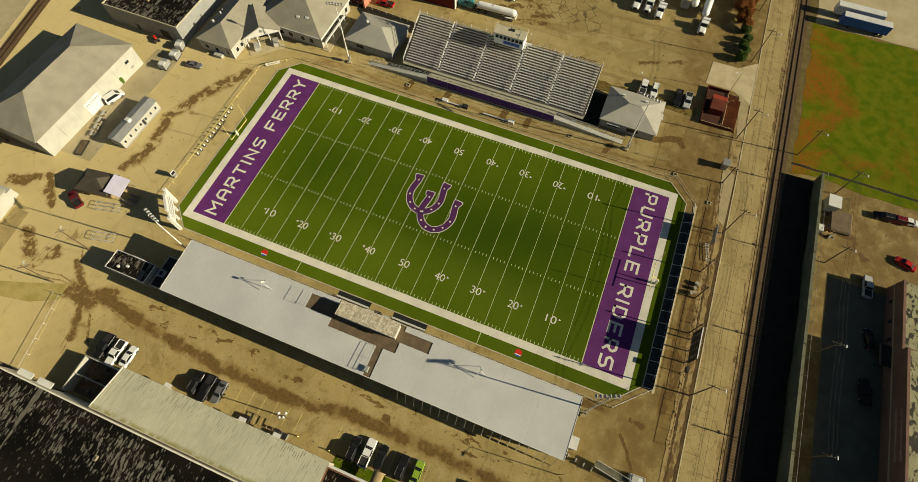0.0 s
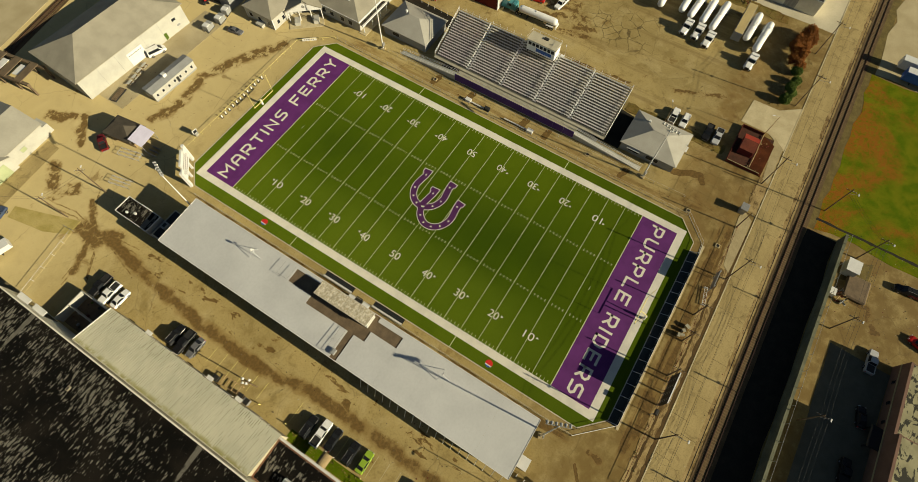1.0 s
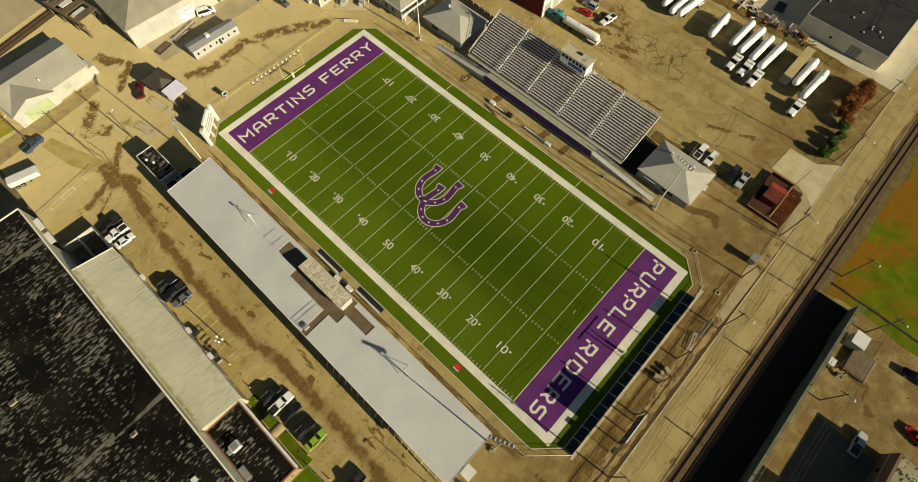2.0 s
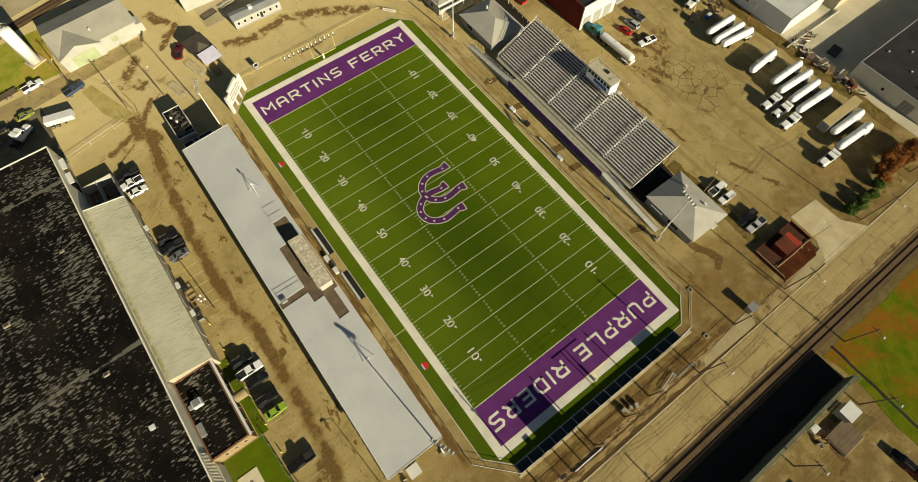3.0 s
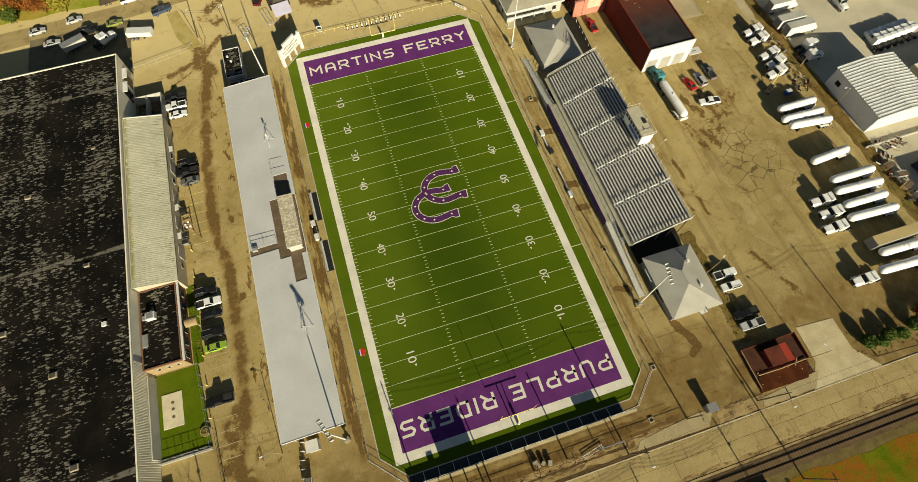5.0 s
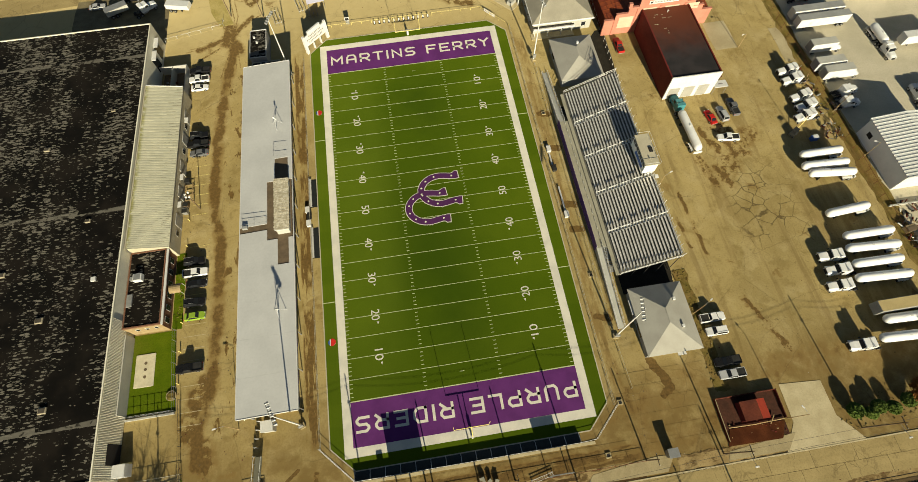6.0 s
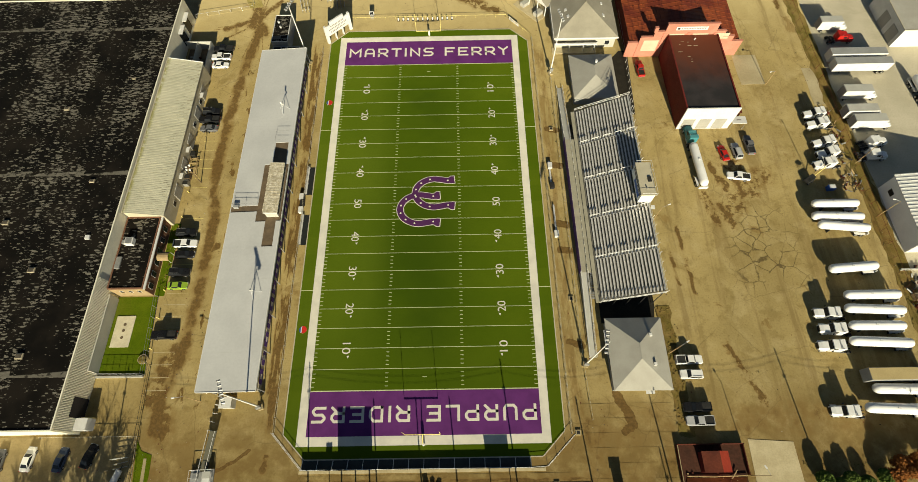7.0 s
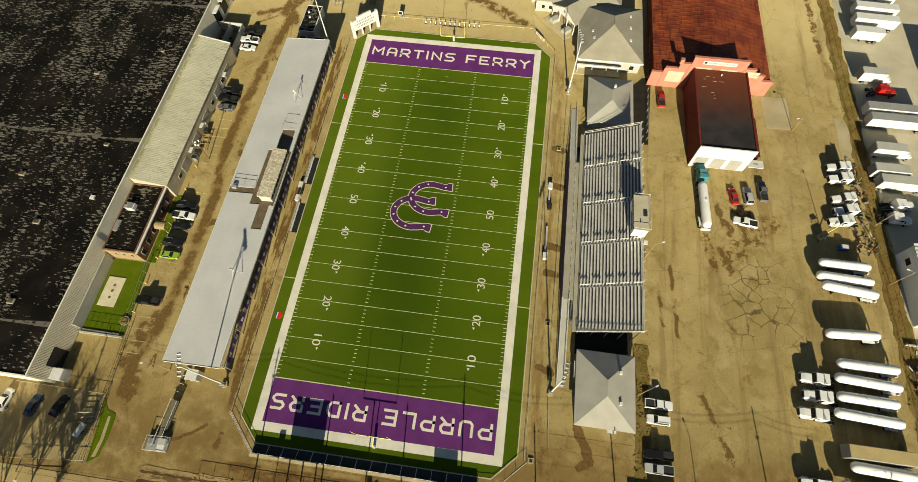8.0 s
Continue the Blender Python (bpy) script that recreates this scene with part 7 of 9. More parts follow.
def car(kind, colour, rgb, x, y, heading, label, group="parked cars"):
    """A parked vehicle; it faces its own +x."""
    m = paint(colour, rgb)
    c = thing({"sedan": "sedan", "suv": "suv", "pickup": "pickup_truck", "van": "van"}[kind], label, {"sedan": "car", "suv": "car", "pickup": "pickup truck", "van": "van"}[kind], (x, y, 0), heading, group)
    if kind == "sedan":
        L_, W, body, cab = 2.35, 0.9, [(-2.35, 0.78, 0.45, 0.85), (-2.2, 0.88, 0.28, 0.98), (-1.2, 0.9, 0.25, 1.0), (0.8, 0.9, 0.25, 0.95), (1.9, 0.88, 0.27, 0.85), (2.35, 0.74, 0.4, 0.7)], (-1.75, -0.95, 0.35, 1.05, 0.84, 0.62, 0.92, 1.42)
    elif kind == "suv":
        L_, W, body, cab = 2.4, 0.95, [(-2.4, 0.88, 0.5, 1.05), (-2.3, 0.94, 0.35, 1.15), (0.7, 0.95, 0.33, 1.15), (2.1, 0.93, 0.35, 1.08), (2.4, 0.8, 0.5, 0.95)], (-2.28, -2.0, 0.35, 1.0, 0.9, 0.72, 1.1, 1.8)
    elif kind == "van":
        L_, W, body, cab = 2.7, 1.0, [(-2.7, 0.95, 0.5, 1.2), (-2.6, 1.0, 0.4, 1.25), (1.2, 1.0, 0.38, 1.25), (2.4, 0.97, 0.4, 1.15), (2.7, 0.85, 0.5, 1.0)], (-2.65, -2.5, 0.9, 1.9, 0.97, 0.82, 1.2, 2.15)
    else:
        L_, W, body, cab = 2.85, 0.98, [(-2.85, 0.92, 0.55, 1.0), (-2.75, 0.96, 0.45, 1.12), (0.9, 0.98, 0.42, 1.12), (2.5, 0.95, 0.45, 1.08), (2.85, 0.82, 0.55, 0.98)], (-0.75, -0.55, 0.7, 1.3, 0.92, 0.74, 1.1, 1.85)
    part("body", ring([section(*s) for s in body]), m, c)
    v = cabin(*cab)
    part("cabin", faces(v, BOX_FACES), m, c)

    def pane(name, idx):
        q = [Vector(v[i]) for i in idx]
        mid = sum(q, Vector()) / 4
        nrm = (q[1] - q[0]).cross(q[2] - q[1]).normalized()
        if nrm.dot(mid - Vector(((cab[1] + cab[2]) / 2, 0, 1.2))) < 0:
            nrm = -nrm
        pts = [mid + (p - mid) * 0.86 + nrm * 0.015 for p in q]
        part(name, faces([tuple(p) for p in pts] + [tuple(p + nrm * 0.01) for p in pts], BOX_FACES), M["glass"], c)

    pane("windscreen", (1, 2, 6, 5))
    pane("rear_window", (3, 0, 4, 7))
    pane("side_window", (0, 1, 5, 4))
    pane("side_window", (2, 3, 7, 6))
    r = 0.34 if kind == "sedan" else 0.4
    for wx in (-L_ * 0.6, L_ * 0.62):
        for wy in (-W + 0.05, W - 0.05):
            wheel(c, wx, wy, r)
    for s in (-1, 1):
        part("headlight", box(L_ - 0.12, L_ - 0.02, s * 0.62 - 0.16, s * 0.62 + 0.16, 0.66, 0.82), M["lamp_glass"], c)
        part("tail_light", box(-L_ - 0.01, -L_ + 0.06, s * 0.7 - 0.12, s * 0.7 + 0.12, 0.72, 0.92), M["red_mark"], c)
    part("bumper", box(-L_ - 0.06, -L_ + 0.05, -W + 0.1, W - 0.1, 0.42, 0.58), M["steel"], c)
    part("bumper", box(L_ - 0.05, L_ + 0.05, -W + 0.18, W - 0.18, 0.42, 0.56), M["steel"], c)
    if kind == "pickup":
        part("bed", box(-2.68, -0.85, -0.8, 0.8, 1.121, 1.135), M["dark_steel"], c)
        for s in (-1, 1):
            part("bed_rail", box(-2.74, -0.8, s * 0.87 - 0.06, s * 0.87 + 0.06, 1.12, 1.26), m, c)
        part("tailgate", box(-2.8, -2.7, -0.86, 0.86, 1.1, 1.26), m, c)
    if kind == "suv":
        for s in (-1, 1):
            part("roof_rail", tube((-1.8, s * 0.62, 1.86), (0.2, s * 0.62, 1.86), 0.03, seg=5), M["steel"], c)
    return c


WHITE, BLACK, SILVER, GREY = (0.74, 0.73, 0.70), (0.012, 0.012, 0.013), (0.40, 0.40, 0.40), (0.13, 0.13, 0.135)
RED, MAROON, LIME, BLUE = (0.42, 0.018, 0.014), (0.12, 0.012, 0.014), (0.25, 0.37, 0.04), (0.05, 0.07, 0.12)

for kind, colour, rgb, x, y, hd, label in (
        ("pickup", "black", BLACK, -60.3, 52.6, 180, "black pickup truck parked beside the walled yard"),
        ("pickup", "white", WHITE, -60.5, 49.3, 180, "white pickup truck with maroon bed parked by the shed"),
        ("sedan", "white", WHITE, -60.2, 46.3, 0, "white sedan parked beside the ribbed shed"),
        ("suv", "black", BLACK, -59.4, 29.4, 0, "black suv parked along the ribbed shed"),
        ("pickup", "black", BLACK, -59.5, 26.7, 180, "black pickup truck parked along the ribbed shed"),
        ("sedan", "grey", GREY, -59.2, 23.8, 180, "dark grey sedan parked along the ribbed shed"),
        ("suv", "black", BLACK, -58.6, -7.6, 0, "black suv parked before the brick office"),
        ("pickup", "white", WHITE, -58.2, -10.6, 0, "white pickup truck parked before the brick office"),
        ("sedan", "black", BLACK, -57.8, -13.4, 0, "black sedan parked before the brick office"),
        ("suv", "black", BLACK, -58.0, -18.0, 0, "glossy black suv parked by the entrance canopy"),
        ("sedan", "lime", LIME, -57.8, -21.3, 0, "bright lime green sports car on the lane"),
        ("pickup", "black", BLACK, -58.2, -33.0, 180, "large black pickup truck beside the lawn"),
        ("sedan", "dark_blue", BLUE, -73.4, -58.4, 82, "dark blue sedan in the corner car park"),
        ("sedan", "black", BLACK, -67.8, -57.8, 75, "black sedan in the corner car park"),
        ("sedan", "white", WHITE, -80.0, -58.2, 85, "white sedan in the corner car park"),
        ("sedan", "grey", GREY, -86.0, -58.6, 88, "grey sedan in the corner car park"),
        ("pickup", "white", WHITE, 57.2, -40.4, 0, "white pickup truck in the truck yard"),
        ("suv", "white", WHITE, 57.1, -43.5, 180, "white suv in the truck yard"),
        ("pickup", "black", BLACK, 57.0, -50.2, 180, "black pickup truck beside the rusty pen"),
        ("pickup", "silver", SILVER, 57.0, -52.9, 180, "silver pickup truck with a dark bed"),
        ("sedan", "red", RED, 77.2, 12.9, 100, "red sedan before the truck shop"),
        ("suv", "silver", SILVER, 80.7, 13.4, 95, "silver suv before the truck shop"),
        ("pickup", "dark_grey", GREY, 84.4, 15.2, 92, "dark grey pickup truck before the truck shop"),
        ("pickup", "white", WHITE, 79.3, 5.7, 172, "white pickup truck with a tan bed cover"),
        ("pickup", "red", RED, 60.2, 42.0, 92, "bright red pickup truck in the lane"),
        ("sedan", "grey", GREY, 16.4, 82.3, -82, "grey sedan on the open yard"),
        ("van", "white", WHITE, -2.2, 95.8, -20, "white van before the white hall"),
        ("pickup", "maroon", MAROON, -32.7, 83.6, 62, "dark red pickup truck near the kiosk"),
        ("sedan", "silver", SILVER, -87.2, 92.2, 8, "silver sedan at the roadside"),
        ("sedan", "silver", SILVER, -97.6, 90.6, 8, "silver sedan at the roadside"),
        ("suv", "black", BLACK, -82.8, 86.2, 5, "black suv on the north lot"),
        ("sedan", "silver", SILVER, -93.3, 84.3, 5, "silver sedan on the north lot"),
        ("sedan", "olive", (0.22, 0.24, 0.05), -75.6, 87.0, 8, "yellow-green sedan on the north lot"),
        ("pickup", "dark_blue", BLUE, -61.7, 88.0, 15, "dark blue pickup truck at the gravel lot"),
        ("suv", "black", BLACK, 38.6, -105.3, 95, "black suv on the yard behind the wall"),
        ("suv", "maroon", MAROON, 38.8, -108.2, 95, "maroon suv on the yard behind the wall"),
        ("sedan", "white", WHITE, 39.4, -110.8, 92, "white sedan on the yard behind the wall"),
        ("pickup", "silver", SILVER, 17.4, -102.4, 0, "silver pickup truck beside the brick plant"),
        ("sedan", "black", BLACK, 4.5, -103.5, 10, "black sedan beside the brick plant"),
        ("pickup", "black", BLACK, -8, -103.2, 5, "black pickup truck beside the brick plant"),
        ("sedan", "red", RED, 27.0, -110.6, 70, "red sedan behind the wall")):
    car(kind, colour, rgb, x, y, hd, label)


def axle_pair(parent, x, half=1.1, r=0.5):
    for y in (-half, half):
        wheel(parent, x, y, r, 0.5)


def tank_trailer(x, y, heading, length=12.2, label="white gas tank trailer parked on the truck yard"):
    t = thing("tank_trailer", label, "tank trailer", (x, y, 0), heading, "tank trailers")
    r, seg = 1.08, 18
    prof = [(-length / 2, 0.12), (-length / 2 + 0.08, 0.5), (-length / 2 + 0.3, 0.82), (-length / 2 + 0.75, 1.03), (-length / 2 + 1.2, r), (length / 2 - 1.2, r), (length / 2 - 0.75, 1.03), (length / 2 - 0.3, 0.82), (length / 2 - 0.08, 0.5), (length / 2, 0.12)]
    rows = [[(px, pr * math.cos(2 * math.pi * i / seg), 2.25 + pr * math.sin(2 * math.pi * i / seg)) for i in range(seg)] for px, pr in prof]
    part("tank", ring(rows), M["tank"], t, smooth=True)
    part("chassis", box(-length / 2 + 0.6, length / 2 - 0.8, -0.45, 0.45, 0.95, 1.3), M["dark_steel"], t)
    for ax in (-length / 2 + 1.2, -length / 2 + 2.5):
        axle_pair(t, ax)
    part("rear_bumper", box(-length / 2 - 0.1, -length / 2 + 0.15, -1.15, 1.15, 0.7, 1.5), M["white_metal"], t)
    part("valve_box", box(-0.6, 0.9, -1.15, -0.5, 0.75, 1.25), M["white_metal"], t)
    for s in (-1, 1):
        part("fender", box(-length / 2 + 0.6, -length / 2 + 3.2, s * 1.1 - 0.3, s * 1.1 + 0.3, 1.08, 1.16), M["white_metal"], t)
    part("manway", tube((0.8, 0, 3.28), (0.8, 0, 3.45), 0.28, seg=10), M["white_metal"], t)
    part("landing_leg", box(length / 2 - 3.2, length / 2 - 3.0, -0.9, 0.9, 0, 1.2), M["dark_steel"], t)
    return t


def tractor(x, y, heading, colour="white", rgb=WHITE, label="white semi tractor with a sleeper cab"):
    """A truck tractor; the nose points to its own +x."""
    m = paint(colour, rgb)
    t = thing("semi_tractor", label, "truck", (x, y, 0), heading, "semi tractors")
    part("hood", ring([section(1.0, 1.02, 0.7, 2.0, 0.25), section(2.3, 0.98, 0.7, 1.9, 0.25), section(3.0, 0.86, 0.75, 1.65, 0.25)]), m, t)
    part("grille", box(2.96, 3.06, -0.62, 0.62, 0.8, 1.55), M["dark_steel"], t)
    part("cab", faces(cabin(-0.9, -0.8, 0.55, 1.05, 1.15, 1.0, 0.9, 2.9), BOX_FACES), m, t)
    part("windscreen", faces([(1.0, -0.98, 2.0), (1.0, 0.98, 2.0), (0.66, 0.9, 2.78), (0.66, -0.9, 2.78), (1.04, -0.98, 2.0), (1.04, 0.98, 2.0), (0.70, 0.9, 2.78), (0.70, -0.9, 2.78)], BOX_FACES), M["glass"], t)
    for s in (-1, 1):
        part("side_window", box(-0.35, 0.5, s * 1.07 - 0.03, s * 1.07 + 0.03, 2.0, 2.6), M["glass"], t)
        part("fender", box(1.4, 2.7, s * 1.02 - 0.22, s * 1.02 + 0.22, 0.98, 1.12), m, t)
        part("fuel_tank", tube((-1.9, s * 0.95, 0.75), (-0.3, s * 0.95, 0.75), 0.32, seg=10), M["rim"], t)
        part("mirror", box(0.7, 0.8, s * 1.4 - 0.12, s * 1.4 + 0.12, 2.0, 2.5), M["dark_steel"], t)
        part("exhaust_pipe", tube((-1.05, s * 1.0, 1.0), (-1.05, s * 1.0, 3.4), 0.09), M["rim"], t)
        wheel(t, 2.05, s * 1.0, 0.5, 0.32)
    part("sleeper", box(-2.0, -0.85, -1.15, 1.15, 0.95, 3.1, bevel=0.08), m, t)
    for s in (-1, 1):
        part("frame_rail", box(-4.0, 1.0, s * 0.36 - 0.1, s * 0.36 + 0.1, 0.75, 1.0), M["dark_steel"], t)
    part("fifth_wheel", box(-3.4, -2.5, -0.5, 0.5, 1.0, 1.15), M["dark_steel"], t)
    for ax in (-2.5, -3.7):
        axle_pair(t, ax, 1.0)
    return t


def box_trailer(x, y, heading, length, label, roof="white_metal", side="white_metal", height=3.9):
    t = thing("box_trailer", label, "trailer", (x, y, 0), heading, "box trailers")
    h = length / 2
    part("body", box(-h, h, -1.28, 1.28, 1.1, height, bevel=0.03), M[side], t)
    part("roof", box(-h + 0.05, h - 0.05, -1.2, 1.2, height, height + 0.05), M[roof], t)
    part("rear_door", box(-h - 0.03, -h, -1.15, 1.15, 1.2, height - 0.15), M["door_panel"], t)
    part("chassis", box(-h + 0.4, h - 0.4, -0.5, 0.5, 0.75, 1.1), M["dark_steel"], t)
    for ax in (-h + 1.2, -h + 2.5):
        axle_pair(t, ax)
    part("landing_leg", box(h - 3.0, h - 2.8, -0.9, 0.9, 0, 1.1), M["dark_steel"], t)
    for i in range(6):
        part("side_post", box(-h + 0.8 + i * (length - 1.6) / 5 - 0.05, -h + 0.8 + i * (length - 1.6) / 5 + 0.05, -1.31, 1.31, 1.15, height - 0.05), M[side], t)
    return t


for x, y, hd, ln in ((99.9, -3.5, 180, 11.4), (99.4, -7.0, 178, 12.4), (100.0, -9.7, 174, 12.0), (98.7, -20.2, 184, 11.4), (100.6, -26.9, 180, 12.6), (100.0, -30.3, 177, 13.2), (99.2, -34.0, 179, 12.2), (98.8, -37.6, 177, 13.4), (99.8, -47.5, 178, 12.6), (97.4, -51.4, 177, 13.4)):
    tank_trailer(x, y, hd, ln)
for x, y, hd in ((89.8, -30.8, 176), (89.9, -34.4, 177), (88.5, -38.1, 177), (86.9, -51.6, 177)):
    tractor(x, y, hd)
for x, y, hd in ((104.0, 24.4, 183), (103.9, 21.1, 186), (103.6, 15.1, 188), (103.6, 11.8, 189), (101.9, 8.6, 188)):
    tractor(x, y, hd, label="white semi tractor parked without a trailer")
tractor(116.9, 15.0, 10, label="white semi tractor on the pale concrete yard")
tractor(115.4, 11.0, 0, label="white semi tractor with an open rear frame")
tractor(69.4, 18.0, 92, "teal", (0.06, 0.22, 0.24), "teal semi tractor coupled to a white tank trailer")
tank_trailer(69.2, 8.6, 92, 12.8, "white gas tank trailer behind a teal tractor")
box_trailer(99.8, -44.6, 180, 14.2, "khaki-roofed box trailer between the tank trailers", "khaki", "grey_wall")
def box_truck(x, y, heading, length, label):
    """A cab-forward box truck; the cab points to its own +x."""
    t = thing("box_truck", label, "truck", (x, y, 0), heading, "box trucks")
    h = length / 2
    part("body", box(-h, h, -1.28, 1.28, 1.0, 3.9, bevel=0.03), M["white_metal"], t)
    part("roof", box(-h + 0.06, h - 0.06, -1.2, 1.2, 3.9, 3.95), M["white_wall"], t)
    part("rear_door", box(-h - 0.03, -h, -1.15, 1.15, 1.1, 3.75), M["door_panel"], t)
    part("chassis", box(-h + 0.4, h + 2.0, -0.5, 0.5, 0.65, 1.0), M["dark_steel"], t)
    part("cab", faces(cabin(h + 0.15, h + 0.2, h + 1.3, h + 1.75, 1.12, 1.0, 0.7, 2.5), BOX_FACES), M["white_metal"], t)
    part("hood", box(h + 1.7, h + 2.5, -0.95, 0.95, 0.7, 1.5, bevel=0.1), M["white_metal"], t)
    part("windscreen", faces([(h + 1.62, -0.95, 1.6), (h + 1.62, 0.95, 1.6), (h + 1.36, 0.9, 2.4), (h + 1.36, -0.9, 2.4), (h + 1.66, -0.95, 1.6), (h + 1.66, 0.95, 1.6), (h + 1.40, 0.9, 2.4), (h + 1.40, -0.9, 2.4)], BOX_FACES), M["glass"], t)
    for ax in (-h + 1.6, h + 1.5):
        axle_pair(t, ax, 1.0, 0.45)
    return t


for x, y, ln in ((116.6, 30.9, 7.6), (115.4, 24.3, 8.2), (116.4, 21.0, 8.4)):
    box_truck(x, y, 0, ln, "white box truck backed against the yard fence")
box_truck(117.6, 56.6, 0, 6.4, "white box truck beside the red tractor")
for x, y, ln in ((121.2, 44.2, 15.6), (121.4, 40.6, 15.8)):
    box_trailer(x, y, 180, ln, "long white box trailer with a grey roof", "grey_wall")
tank_trailer(135.2, 32.6, -88, 7.4, "white tank truck body on the pale concrete yard")
tractor(135.4, 26.6, -88, label="white tractor coupled to a tank on the concrete yard")
for i in range(6):
    tractor(135.6 + 2.5 * i, 11.0 + 0.2 * i, 86, label="white semi tractor in a row beside the tan warehouse")
box_trailer(146.5, 29.4, 180, 12.5, "white box trailer on the far concrete yard")
tractor(120.5, 51.8, 0, "red", RED, "red semi tractor between the box trailers")
for x, y, ln in ((124.0, 88.5, 12), (123.5, 83.0, 12), (122.6, 78.0, 12), (119.5, 72.6, 8), (124, 96, 13), (124.5, 103, 13)):
    box_trailer(x, y, 178, ln, "white box trailer at the far end of the yard")
box_trailer(-68.0, 79.4, -14, 7.2, "white box trailer on the gravel lot", height=2.5)
box_trailer(-86.5, 80.8, 24, 6.6, "pale dump trailer on the shaded north lot", "steel", "white_wall", 2.7)
tractor(-77.8, 80.6, 35, label="white truck with a crane boom on the north lot")
car("pickup", "white", WHITE, -70.6, 96.0, 10, "white pickup truck towing a low trailer")
low = thing("flatbed_trailer", "low dark flatbed trailer behind a white pickup", "trailer", (-77.2, 97.4, 0), 8)
part("deck", box(-2.6, 2.6, -1.1, 1.1, 0.5, 0.65), M["deck"], low)
part("drawbar", box(2.6, 3.9, -0.08, 0.08, 0.45, 0.55), M["dark_steel"], low)
for xx in (-0.8, 0.4):
    for yy in (-1.05, 1.05):
        wheel(low, xx, yy, 0.36, 0.24)
silo = thing("upright_tank", "tall white upright tank with a ladder beside the meadow", "tank", (-67.2, 105.4, 0), 20)
part("base", box(-2.3, 2.3, -2.0, 2.0, 0, 0.4, bevel=0.04), M["pale_concrete"], silo)
part("shell", tube((0, 0, 0.4), (0, 0, 11.4), 1.65, seg=24), M["tank"], silo, smooth=True)
part("roof", tube((0, 0, 11.4), (0, 0, 12.0), 1.65, 0.5, 24), M["tank"], silo)
part("hatch", tube((0, 0, 12.0), (0, 0, 12.25), 0.35, seg=10), M["steel"], silo)
part("guard_rail", ring([[(1.6 * math.cos(a * math.pi / 8), 1.6 * math.sin(a * math.pi / 8), z) for a in range(16)] for z in (12.3, 12.38)], closed_ends=False), M["white_metal"], silo)
for y in (-0.25, 0.25):
    part("ladder_rail", tube((-1.85, y, 0.4), (-1.85, y, 12.4), 0.05, seg=6), M["steel"], silo)
for i in range(26):
    part("ladder_rung", box(-1.88, -1.82, -0.25, 0.25, 0.7 + i * 0.45, 0.75 + i * 0.45), M["steel"], silo)
for x, y, roof, side, hd in ((105.2, -96.5, "ribbed_white", "blue_panel", 90), (109.4, -94.6, "ribbed_white", "white_metal", 90)):
    box_trailer(x, y, hd, 13.6, "shipping trailer on the gravel lot", roof, side)


# ---------------------------------------------------------------- masts, poles and wires
def light_tower(x, y, side, turn):
    """Stadium light mast with a row of six lamps facing the field."""
    t = thing("light_tower", "tall white stadium light mast with six lamps", "light tower", (x, y, 0), turn, "stadium lights")
    part("footing", box(-0.6, 0.6, -0.6, 0.6, 0, 0.4, bevel=0.05), M["concrete"], t)
    part("mast", tube((0, 0, 0.3), (0, 0, 20.8), 0.2, 0.09, 12), M["white_metal"], t)
    part("crossarm", tube((0.1 * side, -2.3, 20.4), (0.1 * side, 2.3, 20.4), 0.07, seg=6), M["steel"], t)
    for i in range(6):
        y0 = -2.0 + i * 0.8
        lamp = part("lamp_head", tube((0.1 * side, y0, 20.55), (0.6 * side, y0, 20.25), 0.15, 0.32, 12), M["steel"], t)
        part("lens", tube((0.605 * side, y0, 20.247), (0.63 * side, y0, 20.235), 0.3, seg=12), M["lamp_glass"], lamp)
    part("ballast_box", box(-0.5, 0.5, -0.45, -0.2, 1.2, 2.4), M["steel"], t)
    return t


light_tower(-34.5, -48.8, 1, 22)
light_tower(-34.6, 47.0, 1, -20)
light_tower(34.9, -41.0, -1, -12)
light_tower(34.7, 41.4, -1, 12)


def utility_pole(x, y, h, arm_rz=0, lamp=None, label="weathered wooden utility pole with a crossarm"):
    p = thing("utility_pole", label, "pole", (x, y, 0), arm_rz, "utility poles")
    part("shaft", tube((0, 0, 0), (0, 0, h), 0.16, 0.10, 8), M["wood"], p)
    part("crossarm", box(-0.06, 0.06, -1.2, 1.2, h - 0.9, h - 0.78), M["wood"], p)
    for yy in (-1.05, -0.4, 0.4, 1.05):
        part("insulator", tube((0, yy, h - 0.78), (0, yy, h - 0.58), 0.05, 0.035, 6), M["white_metal"], p)
    if lamp:
        part("lamp_arm", tube((0, 0, h - 2.0), (*lamp, h - 1.4), 0.04, seg=6), M["steel"], p)
        part("lamp", box(lamp[0] - 0.35, lamp[0] + 0.35, lamp[1] - 0.14, lamp[1] + 0.14, h - 1.5, h - 1.32, bevel=0.04), M["white_metal"], p)
    return p


